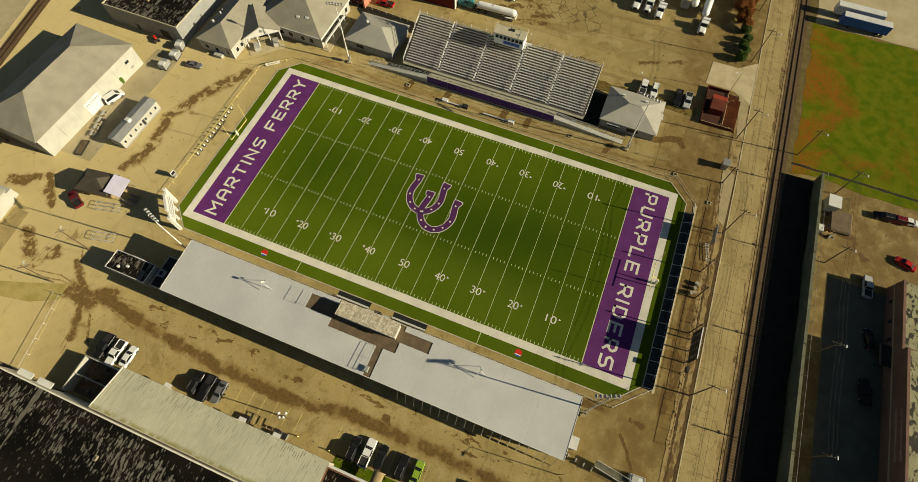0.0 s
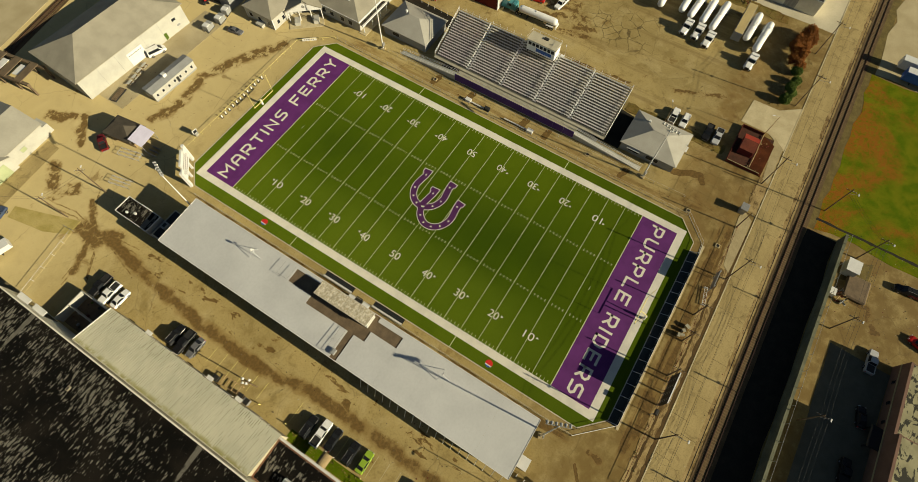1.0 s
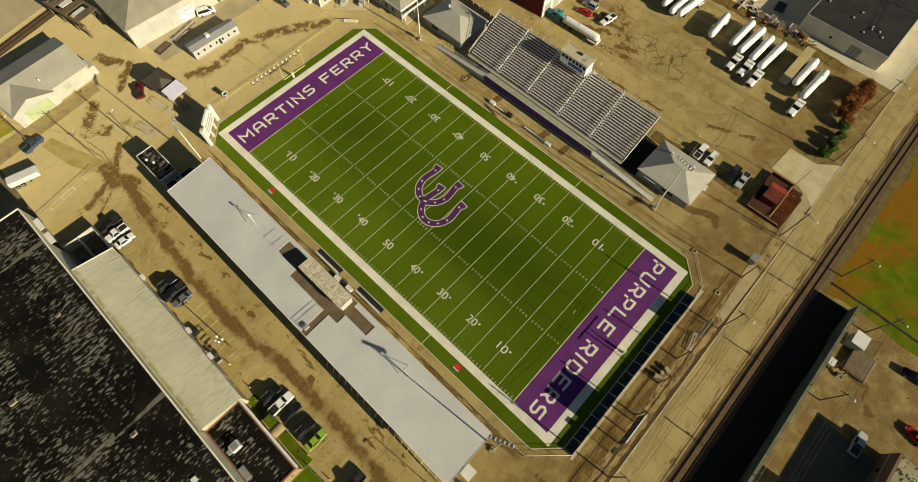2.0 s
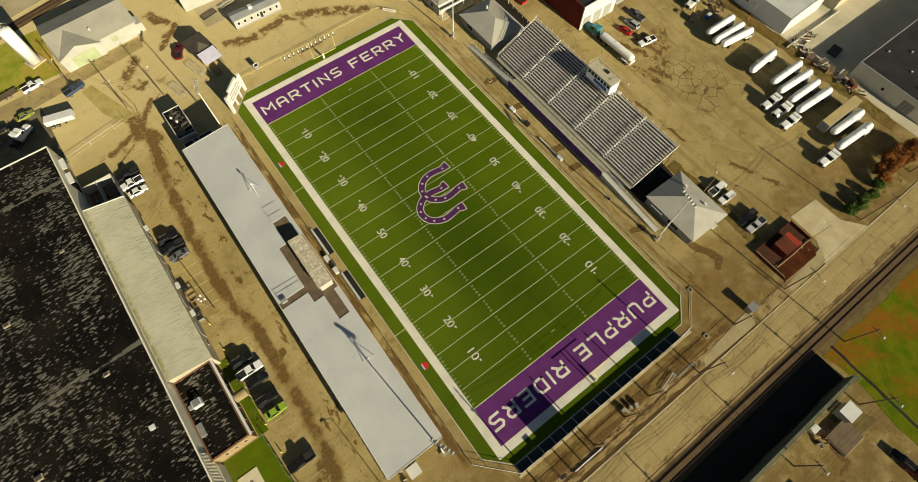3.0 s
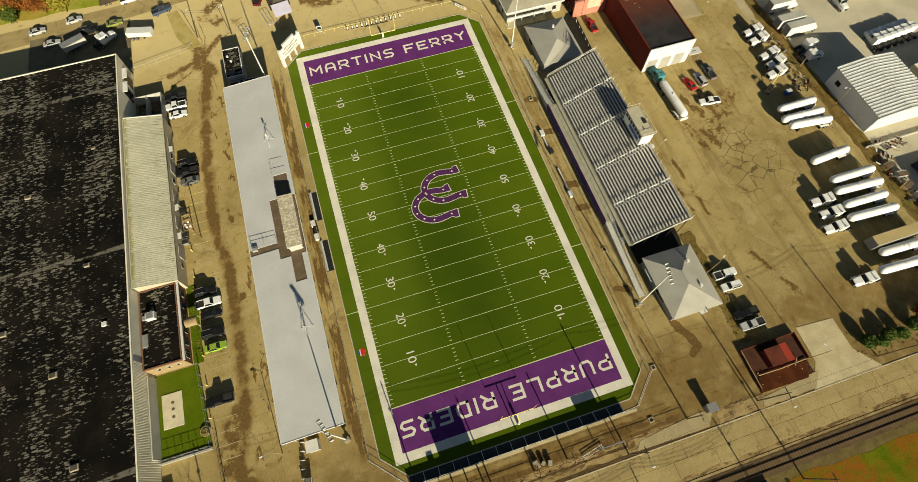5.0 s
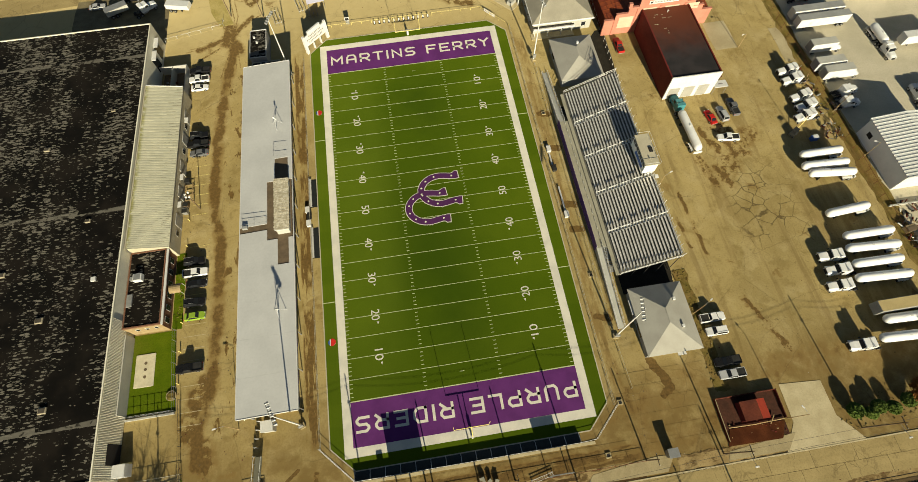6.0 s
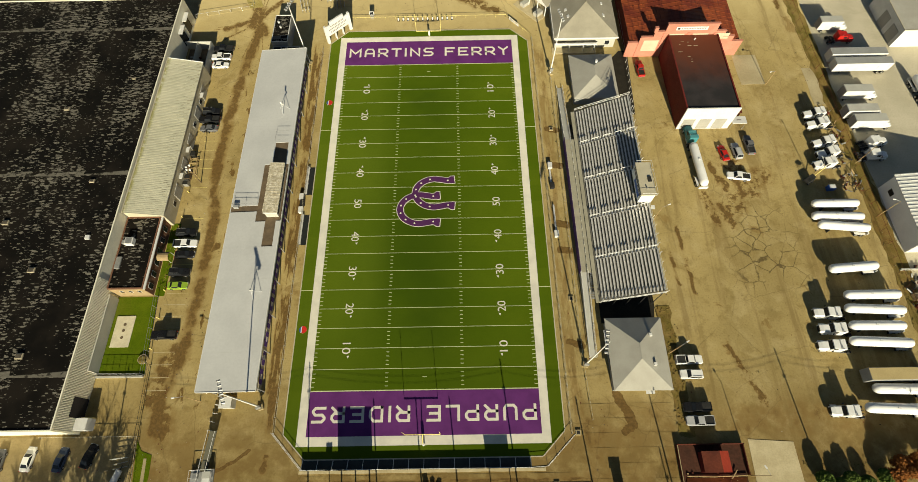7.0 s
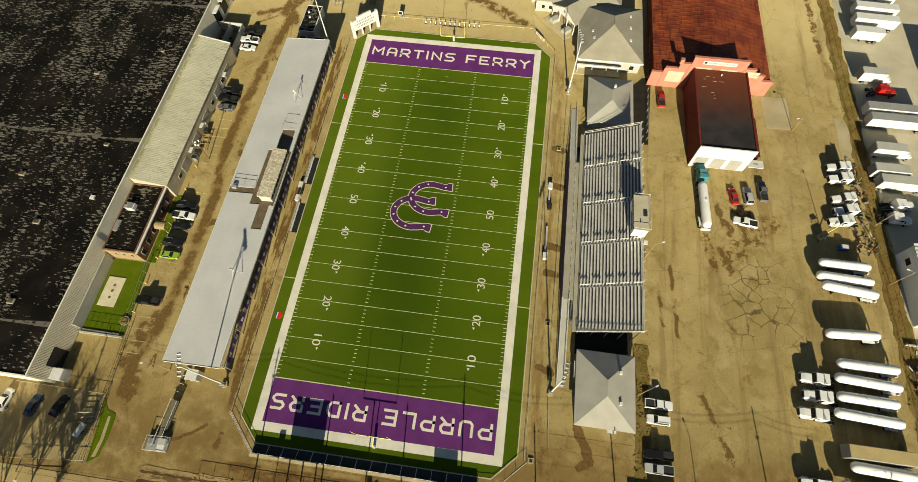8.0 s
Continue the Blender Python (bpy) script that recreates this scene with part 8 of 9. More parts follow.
STREET_POLES = [(-62.0, -68.9), (-22.4, -69.0), (19.2, -69.0), (49.6, -67.8), (79.5, -67.6), (102.0, -66.9), (140.0, -67.0)]
for x, y in STREET_POLES:
    utility_pole(x, y, 12.0, 0, (0.2, -2.6))
for x, y in ((7.0, -65.9), (-0.1, -65.9), (-9.0, -66.1), (33.8, -66.5)):
    utility_pole(x, y, 7.6, 0, None, "short wooden pole behind the south end")
for x, y, h in ((50.3, -83.7, 10.5), (41.3, -93.7, 10.5), (20.5, -93.0, 9.0), (-3, -92.6, 9.0), (-26, -92.5, 9.0)):
    utility_pole(x, y, h, 0, (0.3, -2.0))
for x, y, h in ((-42.6, 71.5, 11.0), (-52.5, 74.0, 10.0), (-62.0, 90.2, 10.0)):
    utility_pole(x, y, h, 40, (1.5, 0.4))


def wire_run(pts, z, offs, sag):
    w = thing("overhead_wires", "thin black overhead wires sagging between poles", "wires", (0, 0, 0))
    for dy in offs:
        for (xa, ya), (xb, yb) in zip(pts, pts[1:]):
            cu = [(xa + (xb - xa) * i / 8, ya + dy + (yb - ya) * i / 8, z - sag * 4 * (i / 8) * (1 - i / 8)) for i in range(9)]
            rows = [[(px + 0.022 * math.cos(k * math.pi / 2) * 0.3, py + 0.022 * math.cos(k * math.pi / 2), pz + 0.022 * math.sin(k * math.pi / 2)) for k in range(4)] for px, py, pz in cu]
            bm = ring(rows)
            part("wire", bm, M["dark_steel"], w)


wire_run(STREET_POLES, 11.4, (-1.05, 0.4), 0.9)
wire_run([(50.3, -83.7), (41.3, -93.7), (20.5, -93.0), (-3, -92.6), (-26, -92.5)], 9.2, (-0.8, 0.0, 0.8), 0.6)
wire_run([(-62.0, 90.2), (-52.5, 74.0), (-42.6, 71.5)], 9.6, (-0.4, 0.4), 0.5)


def yard_lamp(x, y, rz, h=7.4):
    l = thing("yard_lamp", "slim yard lamp on a leaning arm pole", "street lamp", (x, y, 0), rz, "yard lamps")
    part("pole", tube((0, 0, 0), (0, 0, h), 0.09, 0.06, 8), M["tan_wood"], l)
    part("arm", tube((0, 0, h - 0.1), (1.6, 0, h + 0.4), 0.04, seg=6), M["steel"], l)
    part("lamp", box(1.4, 2.1, -0.14, 0.14, h + 0.32, h + 0.5, bevel=0.04), M["white_metal"], l)


for x, y, rz in ((55.3, -6.6, 20), (53.2, -39.0, 30), (110.8, 9.4, 160), (111.0, -6.0, 170), (-47.6, -47.4, 190), (65.2, -63.4, 120)):
    yard_lamp(x, y, rz)
yard_lamp(94.7, 36.0, 200, 5.2)
yard_lamp(97.7, 5.3, 100, 6.2)


# ---------------------------------------------------------------- goals, boards, fences
def goal_post(y, s):
    g = thing("goal_post", "yellow gooseneck football goal post", "goal post", (0, y, 0), 0 if s > 0 else 180, "goal posts")
    part("pad", tube((0, 1.7, 0), (0, 1.7, 1.8), 0.3, seg=12), M["white_metal"], g)
    part("neck", tube((0, 1.7, 1.7), (0, 1.6, 2.4), 0.1), M["yellow"], g)
    part("gooseneck", tube((0, 1.6, 2.35), (0, 0, 3.05), 0.1), M["yellow"], g)
    part("crossbar", tube((-3.56, 0, 3.05), (3.56, 0, 3.05), 0.09), M["yellow"], g)
    for x in (-3.56, 3.56):
        part("upright", tube((x, 0, 3.0), (x, 0, 9.1), 0.055, 0.045), M["yellow"], g)


goal_post(55.6, 1)
goal_post(-54.9, -1)


def scoreboard_south():
    b = thing("scoreboard", "black scoreboard with white digit rows on steel posts", "scoreboard", (-13.1, -66.4, 0))
    for x in (-2.8, 0, 2.8):
        part("post", tube((x, -0.3, 0), (x, -0.3, 7.0), 0.14), M["steel"], b)
    part("cabinet", box(-3.5, 3.5, -0.2, 0.12, 2.4, 7.0, bevel=0.03), M["board_black"], b)
    part("trim", box(-3.55, 3.55, -0.22, 0.0, 7.0, 7.1), M["white_metal"], b)
    for i in range(4):
        for j in range(4):
            part("digit_window", box(-2.9 + i * 1.6, -2.3 + i * 1.6, 0.12, 0.15, 2.9 + j * 1.05, 3.1 + j * 1.05), M["white_wall"], b)
    c = thing("advert_board", "plain grey advert board on two posts", "sign", (15.7, -66.2, 0))
    part("panel", box(-2.4, 2.4, -0.08, 0.08, 2.2, 4.6), M["steel"], c)
    for x in (-2.0, 2.0):
        part("post", tube((x, -0.14, 0), (x, -0.14, 4.6), 0.09), M["steel"], c)
    d = thing("speaker_box", "small dark speaker box on a pole", "loudspeaker", (-18.4, -66.2, 0))
    part("pole", tube((0, 0, 0), (0, 0, 3.4), 0.07), M["steel"], d)
    part("box", box(-0.6, 0.6, -0.3, 0.3, 3.1, 4.1, bevel=0.04), M["dark_steel"], d)


def scoreboard_north():
    b = thing("billboard", "large white billboard with faded lettering on white legs", "billboard", (-26.6, 57.6, 0), 43)
    part("panel", box(-3.9, 3.9, -0.2, 0.2, 2.3, 5.6, bevel=0.03), M["white_metal"], b)
    part("crest", box(-2.4, 2.4, -0.2, 0.2, 5.6, 6.5), M["white_metal"], b)
    part("cap", box(-2.5, 2.5, -0.25, 0.25, 6.5, 6.62), M["white_metal"], b)
    for x in (-3.8, -1.3, 1.3, 3.8):
        part("leg", box(x - 0.16, x + 0.16, -0.28, 0.28, 0, 2.3), M["white_metal"], b)
    for x in (-4.2, 4.2):
        part("pillar", box(x - 0.3, x + 0.3, -0.35, 0.35, 0, 6.0), M["white_metal"], b)
    for j, (n, z) in enumerate(((9, 4.8), (12, 3.9), (10, 3.0))):
        for i in range(n):
            x = -n * 0.27 + i * 0.54
            part("faded_letter", box(x, x + 0.34, -0.225, -0.205, z, z + 0.5), M["ink"], b)


scoreboard_south()
scoreboard_north()


def fence_line(name, label, pts, h, gap, rail_mat, post_mat, screen=None, rails=(1.0,), screen_top=1.0, post_r=0.045):
    """Posts, rails and, if asked, one panel to each bay along a line of points."""
    f = thing(name, label, "fence", (0, 0, 0))
    for (xa, ya), (xb, yb) in zip(pts, pts[1:]):
        n = max(int(math.hypot(xb - xa, yb - ya) / gap), 1)
        d = Vector((xb - xa, yb - ya, 0)).normalized()
        for i in range(n + 1):
            x, y = xa + (xb - xa) * i / n, ya + (yb - ya) * i / n
            part("post", tube((x, y, 0), (x, y, h), post_r, seg=6), M[post_mat], f)
            if screen and i < n:
                x2, y2 = xa + (xb - xa) * (i + 1) / n, ya + (yb - ya) * (i + 1) / n
                a, b = Vector((x, y, 0)) + d * 0.02, Vector((x2, y2, 0)) - d * 0.02
                nv = Vector((-d.y, d.x, 0)) * 0.02
                v = [a - nv, b - nv, b + nv, a + nv]
                part("panel", faces([(*p.xy, 0.05) for p in v] + [(*p.xy, h * screen_top) for p in v], BOX_FACES), M[screen], f)
        for k in rails:
            part("rail", tube((xa, ya, h * k), (xb, yb, h * k), 0.035, seg=6), M[rail_mat], f)
    return f


fence = fence_line("end_fence", "south end fence with black windscreen panels and pale rails", [(-24.4, -61.1), (21.6, -61.2)], 1.4, 3.0, "white_metal", "white_metal", "windscreen", (1.0, 0.03), 1.0, 0.085)
for i in range(16):
    x = -24.4 + 46.0 * i / 15
    part("stay", tube((x, -61.05, 1.0), (x, -59.25, 0.08), 0.06, seg=6), M["white_metal"], fence)
# Dark strip on the ground between turf and end fence.
solid("end_strip", box(-24.6, 21.8, -61.1, -59.2, -0.05, 0.035), M["end_strip"], "dark strip between turf and end fence", "mat", "structure")
solid("end_kerb", slab(wobble(-25.0, 24.6, -61.85, -61.25, 3.0, 0.06, 71), -0.05, 0.1), M["pale_concrete"], "pale concrete kerb below the end fence", "kerb", "structure")
fence_line("corner_fence", "low pale rail fence at the turf corners", [(-31.2, -54.0), (-24.4, -61.1)], 1.5, 2.6, "white_metal", "steel", None, (1.0, 0.5, 0.05))
fence_line("corner_fence", "low pale rail fence at the turf corners", [(21.6, -61.2), (25.0, -61.0), (31.0, -55.2)], 1.2, 2.6, "white_metal", "steel", None, (1.0, 0.05))
fence_line("sideline_fence", "waist-high chain link fence along the west sideline", [(-31.0, -54.0), (-31.0, 52.0)], 1.1, 3.0, "cream_wall", "steel", None, (1.0, 0.06))
fence_line("sideline_fence", "waist-high chain link fence along the east sideline", [(30.4, 55.0), (30.4, -55.0)], 1.1, 3.0, "cream_wall", "steel", None, (1.0, 0.06))
fence_line("walk_rail", "steel rail along the spectator walk", [(34.6, 39.5), (34.4, -40.0), (35.0, -52.4)], 1.0, 3.2, "cream_wall", "steel", None, (1.0,))
fence_line("end_rail", "yellow pipe rail behind the north end", [(-25.4, 64.0), (23.2, 64.2)], 0.95, 3.0, "yellow", "yellow", None, (1.0,))
fence_line("corner_rail", "pale pipe rail at the north-east corner", [(23.2, 64.2), (30.2, 55.6)], 0.95, 2.8, "yellow", "yellow", None, (1.0,))
fence_line("yard_fence", "rusty chain link fence along the truck yard", [(110.4, -54.0), (110.4, 100.0)], 1.8, 3.6, "rust", "rust", None, (1.0,))
fence_line("lane_fence", "wire fence with pale posts along the lane", [(56.2, 28.0), (57.6, 74.0)], 1.5, 2.4, "steel", "white_metal", None, (1.0,))
fence_line("verge_fence", "dark weedy chain link fence behind the south walk", [(-34, -66.55), (33.5, -66.55)], 1.1, 3.0, "rust", "rust", None, (1.0,))
fence_line("lot_fence", "chain link fence round the gravel lot", [(-71.4, 66.2), (-54.4, 69.6), (-54.6, 72.0)], 1.3, 3.4, "steel", "white_metal", None, (1.0,))
fence_line("plant_fence", "chain link fence on the concrete wall", [(-60, -89.3), (43.2, -89.3)], 4.6, 4.0, "steel", "steel", None, (1.0,))
fence_line("car_park_fence", "pale rail fence round the corner car park", [(-79, -54.2), (-58.8, -54.2), (-57.4, -67.2), (-80, -69.4)], 1.1, 3.2, "cream_wall", "steel", None, (1.0,))

banner = thing("corner_banner", "white sign banner on the corner rail", "banner", (25.5, 61.6, 0), -50.8)
part("cloth", box(-2.1, 2.1, -0.05, 0.0, 0.1, 1.1), M["white_metal"], banner)
for i in range(6):
    part("faded_mark", box(-1.5 + i * 0.5, -1.2 + i * 0.5, -0.07, -0.052, 0.4, 0.8), M["ink"], banner)

dummy = thing("practice_marker", "small white practice pad standing at the yellow rail", "marker", (-9.4, 63.4, 0), group="practice markers")
part("pad", box(-0.17, 0.17, -0.08, 0.08, 0.12, 1.0, bevel=0.04), M["white_metal"], dummy)
part("base", box(-0.32, 0.32, -0.28, 0.28, 0, 0.12, bevel=0.03), M["dark_steel"], dummy)
for i in range(1, 12):
    copy_thing(dummy, pose(-9.4 + i * 1.48, 63.4 + 0.02 * i, 0))

clock = thing("game_clock", "small white framed clock on a stand", "clock", (-17.4, 64.9, 0))
part("stand", box(-0.5, 0.5, -0.3, 0.3, 0, 1.1), M["steel"], clock)
part("face", box(-0.7, 0.7, -0.12, 0.12, 1.1, 2.3, bevel=0.03), M["white_metal"], clock)
part("screen", box(-0.55, 0.55, -0.14, -0.121, 1.25, 2.15), M["glass"], clock)


def team_bench(x, y, length, label):
    b = thing("team_bench", label, "bench", (x, y, 0), group="team benches")
    part("mat", box(-0.95, 0.95, -length / 2, length / 2, 0.0, 0.05), M["windscreen"], b)
    part("seat", box(-0.9, -0.5, -length / 2, length / 2, 0.42, 0.48), M["alu"], b)
    part("back", box(-0.98, -0.93, -length / 2, length / 2, 0.6, 0.95), M["alu"], b)
    n = 6
    for i in range(n):
        yy = -length / 2 + 0.3 + i * (length - 0.6) / (n - 1)
        part("leg", box(-0.95, -0.5, yy - 0.04, yy + 0.04, 0, 0.42), M["steel"], b)


team_bench(-29.95, 6.9, 8.2, "long aluminium team bench on a black mat")
team_bench(-29.95, -7.1, 8.2, "long aluminium team bench on a black mat")
for x, y, c in ((-31.6, 2.0, "white_metal"), (-31.4, -1.8, "white_metal"), (-31.2, 0.3, "dark_steel"), (31.7, 10.0, "white_metal"), (31.6, -9.6, "white_metal"), (31.8, 4.0, "dark_steel")):
    k = thing("equipment_chest", "team equipment chest by the sideline fence", "chest", (x, y, 0), group="equipment chests")
    part("body", box(-0.5, 0.5, -0.8, 0.8, 0, 0.8, bevel=0.05), M[c], k)
    part("lid", box(-0.54, 0.54, -0.84, 0.84, 0.8, 0.9), M[c], k)
for y, ln in ((8.0, 7.0), (-5.0, 7.0)):
    b = thing("bench", "plain aluminium bench along the east sideline", "bench", (31.6, y, 0), group="team benches")
    part("seat", box(-0.2, 0.2, -ln / 2, ln / 2, 0.42, 0.48), M["alu"], b)
    for yy in (-ln / 2 + 0.3, 0, ln / 2 - 0.3):
        part("leg", box(-0.18, 0.18, yy - 0.04, yy + 0.04, 0, 0.42), M["steel"], b)

for x, y in ((31.8, -54.8), (33.4, -26.0), (33.2, 22.0), (26.5, -64.4)):
    d = thing("drain_box", "square pale drain box with a dark grate", "drain", (x, y, 0), group="drains")
    part("rim", box(-0.55, 0.55, -0.55, 0.55, 0, 0.25, bevel=0.03), M["concrete"], d)
    part("grate", box(-0.32, 0.32, -0.32, 0.32, 0.25, 0.27), M["dark_steel"], d)

gate = thing("gate_booth", "small steel gate booth on the pavement", "booth", (38.9, -66.0, 0))
part("body", box(-0.9, 0.9, -0.7, 0.7, 0, 2.2), M["steel"], gate)
part("roof", box(-1.1, 1.1, -0.9, 0.9, 2.2, 2.32), M["steel"], gate)
stand = thing("ladder_stand", "white ladder lying on a low frame", "ladder", (12.4, -66.3, 0), 12)
for y in (-0.3, 0.3):
    part("side_rail", box(-2.4, 2.4, y - 0.04, y + 0.04, 0.5, 0.58), M["white_metal"], stand)
for i in range(11):
    part("rung", box(-2.2 + i * 0.44, -2.15 + i * 0.44, -0.3, 0.3, 0.52, 0.56), M["white_metal"], stand)
for x in (-2.2, 2.2):
    part("trestle", box(x - 0.05, x + 0.05, -0.5, 0.5, 0, 0.5), M["steel"], stand)

for x, y, w, d in ((0.5, -64.6, 0.9, 0.5), (0.9, -65.3, 0.5, 0.9), (2.0, -65.2, 0.7, 0.6), (3.3, -65.6, 1.0, 0.7)):
    crate = thing("small_crate", "small weathered crate on the muddy walk", "crate", (x, y, 0), 20 * x, "crates on the walk")
    part("body", box(-w / 2, w / 2, -d / 2, d / 2, 0, 0.9, bevel=0.04), M["concrete" if x > 3 else "tan_wood"], crate)
    part("lid", box(-w / 2 - 0.04, w / 2 + 0.04, -d / 2 - 0.04, d / 2 + 0.04, 0.9, 0.98), M["walk_grey"], crate)

stair = thing("service_ramp", "steel service ramp with railings south of the stand", "ramp", (-43.2, -55.0, 0), -8)
part("deck", faces([(-0.7, -8, 0.1), (0.7, -8, 0.1), (0.7, 1.5, 1.4), (-0.7, 1.5, 1.4), (-0.7, -8, 0.25), (0.7, -8, 0.25), (0.7, 1.5, 1.55), (-0.7, 1.5, 1.55)], BOX_FACES), M["shade_lot_and_deck"], stair)
for x in (-0.9, 0.9):
    part("handrail", tube((x * 0.78, -8, 1.2), (x * 0.78, 1.5, 2.5), 0.04, seg=6), M["white_metal"], stair)
    for i in range(8):
        f = i / 7
        part("baluster", tube((x * 0.78, -8 + 9.5 * f, 0.2 + 1.3 * f), (x * 0.78, -8 + 9.5 * f, 1.2 + 1.3 * f), 0.03, seg=5), M["steel"], stair)
for i in range(6):
    part("support", box(-1.6, -0.9, 1.5 + i * 1.7, 1.6 + i * 1.7, 0, 1.1), M["white_metal"], stair)

# parking lines and bollards on the lane
marks = thing("parking_lines", "faded pale parking lines on the lane", "parking lines", (0, 0, 0), kind="structure")
for i in range(9):
    y = -23.0 - i * 2.75
    part("line", box(-60.2, -55.4, y - 0.05, y + 0.05, 0.002, 0.012), M["pale_concrete"], marks)
for i in range(7):
    y = -3.4 - i * 3.1
    part("line", box(-60.2, -55.6, y - 0.035, y + 0.035, 0.002, 0.012), M["yellow"], marks)
for i in range(6):
    y = 20.0 - i * 2.9
    part("line", box(-60.2, -56.4, y - 0.035, y + 0.035, 0.002, 0.012), M["yellow"], marks)
rail_post = thing("bollard", "yellow steel bollard beside the lane", "bollard", (-60.7, -3.2, 0), group="bollards")
part("post", tube((0, 0, 0), (0, 0, 1.0), 0.1, seg=10), M["yellow"], rail_post)
part("cap", tube((0, 0, 1.0), (0, 0, 1.06), 0.1, 0.04, 10), M["yellow"], rail_post)
for y in (-7.6, -22.4, -29.0, -36.0, 4.0):
    copy_thing(rail_post, pose(-60.7, y, 0))


# ---------------------------------------------------------------- trees and shrubs
def leaf_cloud(seed, count, rx, ry, rz, size, spread=0.6, reach=(0.25, 0.55)):
    """Many small bent leaf clumps inside an uneven ellipsoid."""
    rnd = random.Random(seed)
    bm = bmesh.new()
    lobes = [Vector((rnd.uniform(-spread, spread), rnd.uniform(-spread, spread), rnd.uniform(-0.7 * spread, spread))) for _ in range(9)]
    for _ in range(count):
        lobe = rnd.choice(lobes)
        d = Vector((rnd.gauss(0, 1), rnd.gauss(0, 1), rnd.gauss(0, 1))).normalized() * rnd.uniform(*reach)
        p = lobe * 0.75 + d
        c = Vector((p.x * rx, p.y * ry, p.z * rz))
        s = size * rnd.uniform(0.5, 1.3)
        e = Euler((rnd.uniform(-0.9, 0.9), rnd.uniform(-0.9, 0.9), rnd.uniform(0, 6.3))).to_matrix()
        q = [e @ Vector(v) * s + c for v in ((-0.5, -0.35, 0), (0.5, -0.4, 0.12), (0.55, 0.4, -0.08), (0, 0.62, 0.1), (-0.5, 0.35, 0))]
        bm.faces.new([bm.verts.new(v) for v in q])
    return bm


def tree(name, label, x, y, h, r, mat, seed, count=900, category="tree"):
    t = thing(name, label, category, (x, y, 0))
    rnd = random.Random(seed)
    base = 0.35 * h if name == "tree" else 0.12 * h
    part("trunk", tube((0, 0, 0), (rnd.uniform(-0.2, 0.2), rnd.uniform(-0.2, 0.2), h * 0.6), 0.05 * r + 0.06, 0.05, 8), M["trunk"], t)
    for i in range(6):
        a = rnd.uniform(0, 6.28)
        part("limb", tube((0, 0, base + i * 0.06 * h), (0.6 * r * math.cos(a), 0.6 * r * math.sin(a), h * rnd.uniform(0.55, 0.85)), 0.05, 0.02, 6), M["trunk"], t)
    if name == "shrub":
        crown = part("crown", leaf_cloud(seed, count * 2, r, r, h * 0.5, 0.34, 0.12, (0.72, 0.95)), M[mat], t)
    else:
        crown = part("crown", leaf_cloud(seed, int(count * 2.6), r * 1.15, r * 1.15, h * 0.52, 0.05 * r + 0.16), M[mat], t)
    crown.matrix_basis = pose(0, 0, h * 0.52)
    return t


rnd = random.Random(31)
for i, (x, y, r) in enumerate(((78.7, -64.2, 1.55), (81.9, -65.1, 1.25), (84.0, -64.1, 1.4), (87.0, -64.9, 1.35), (90.8, -63.9, 1.45))):
    tree("shrub", "clipped round green shrub beside the street", x, y, 1.8 * r, r, "leaf_green", 40 + i, 1100, "shrub")
for i in range(11):
    f = i / 10
    tree("tree", "rust-coloured autumn tree beside the street", 92.0 + 14.5 * f, -61.8 - 0.6 * f + rnd.uniform(-2.0, 1.8), rnd.uniform(4.2, 5.8), rnd.uniform(1.5, 2.2), "leaf_rust", 60 + i, 900)
for i in range(26):
    x = rnd.uniform(-132, -89)
    y = rnd.uniform(97, 108 + (x + 132) * 0.1)
    tree("tree", "autumn tree with yellow and rust leaves", x, y, rnd.uniform(5, 9), rnd.uniform(2.4, 3.8), ("leaf_gold", "leaf_rust", "leaf_green", "leaf_gold")[i % 4], 90 + i, 800)

def bare_tree(x, y, h, seed):
    """A leafless tree: trunk, limbs and twigs."""
    r2 = random.Random(seed)
    t = thing("bare_tree", "leafless tree at the roadside", "tree", (x, y, 0))
    part("trunk", tube((0, 0, 0), (0.2, 0.1, h * 0.55), 0.22, 0.12, 8), M["trunk"], t)
    for i in range(14):
        a, z0 = r2.uniform(0, 6.28), h * r2.uniform(0.25, 0.55)
        e = Vector((math.cos(a) * h * 0.28, math.sin(a) * h * 0.28, z0 + h * r2.uniform(0.25, 0.45)))
        limb = part("limb", tube((0.1, 0.05, z0), e, 0.09, 0.04, 6), M["trunk"], t)
        bm = bmesh.new()
        for _ in range(28):
            f = r2.uniform(0.35, 1.0)
            p = Vector((0.1, 0.05, z0)).lerp(e, f)
            tube(p, p + Vector((r2.uniform(-1, 1), r2.uniform(-1, 1), r2.uniform(0.2, 1.2))) * h * 0.15, 0.07, 0.03, 4, bm)
        tagged(part("twigs", bm, M["trunk"], limb), kind="stuff")


bare_tree(-66.0, -82.8, 14.5, 1)
bare_tree(-60.6, -84.0, 12.5, 2)
bare_tree(-71.5, -83.5, 13.5, 3)
bare_tree(-76.5, -84.5, 12.0, 4)

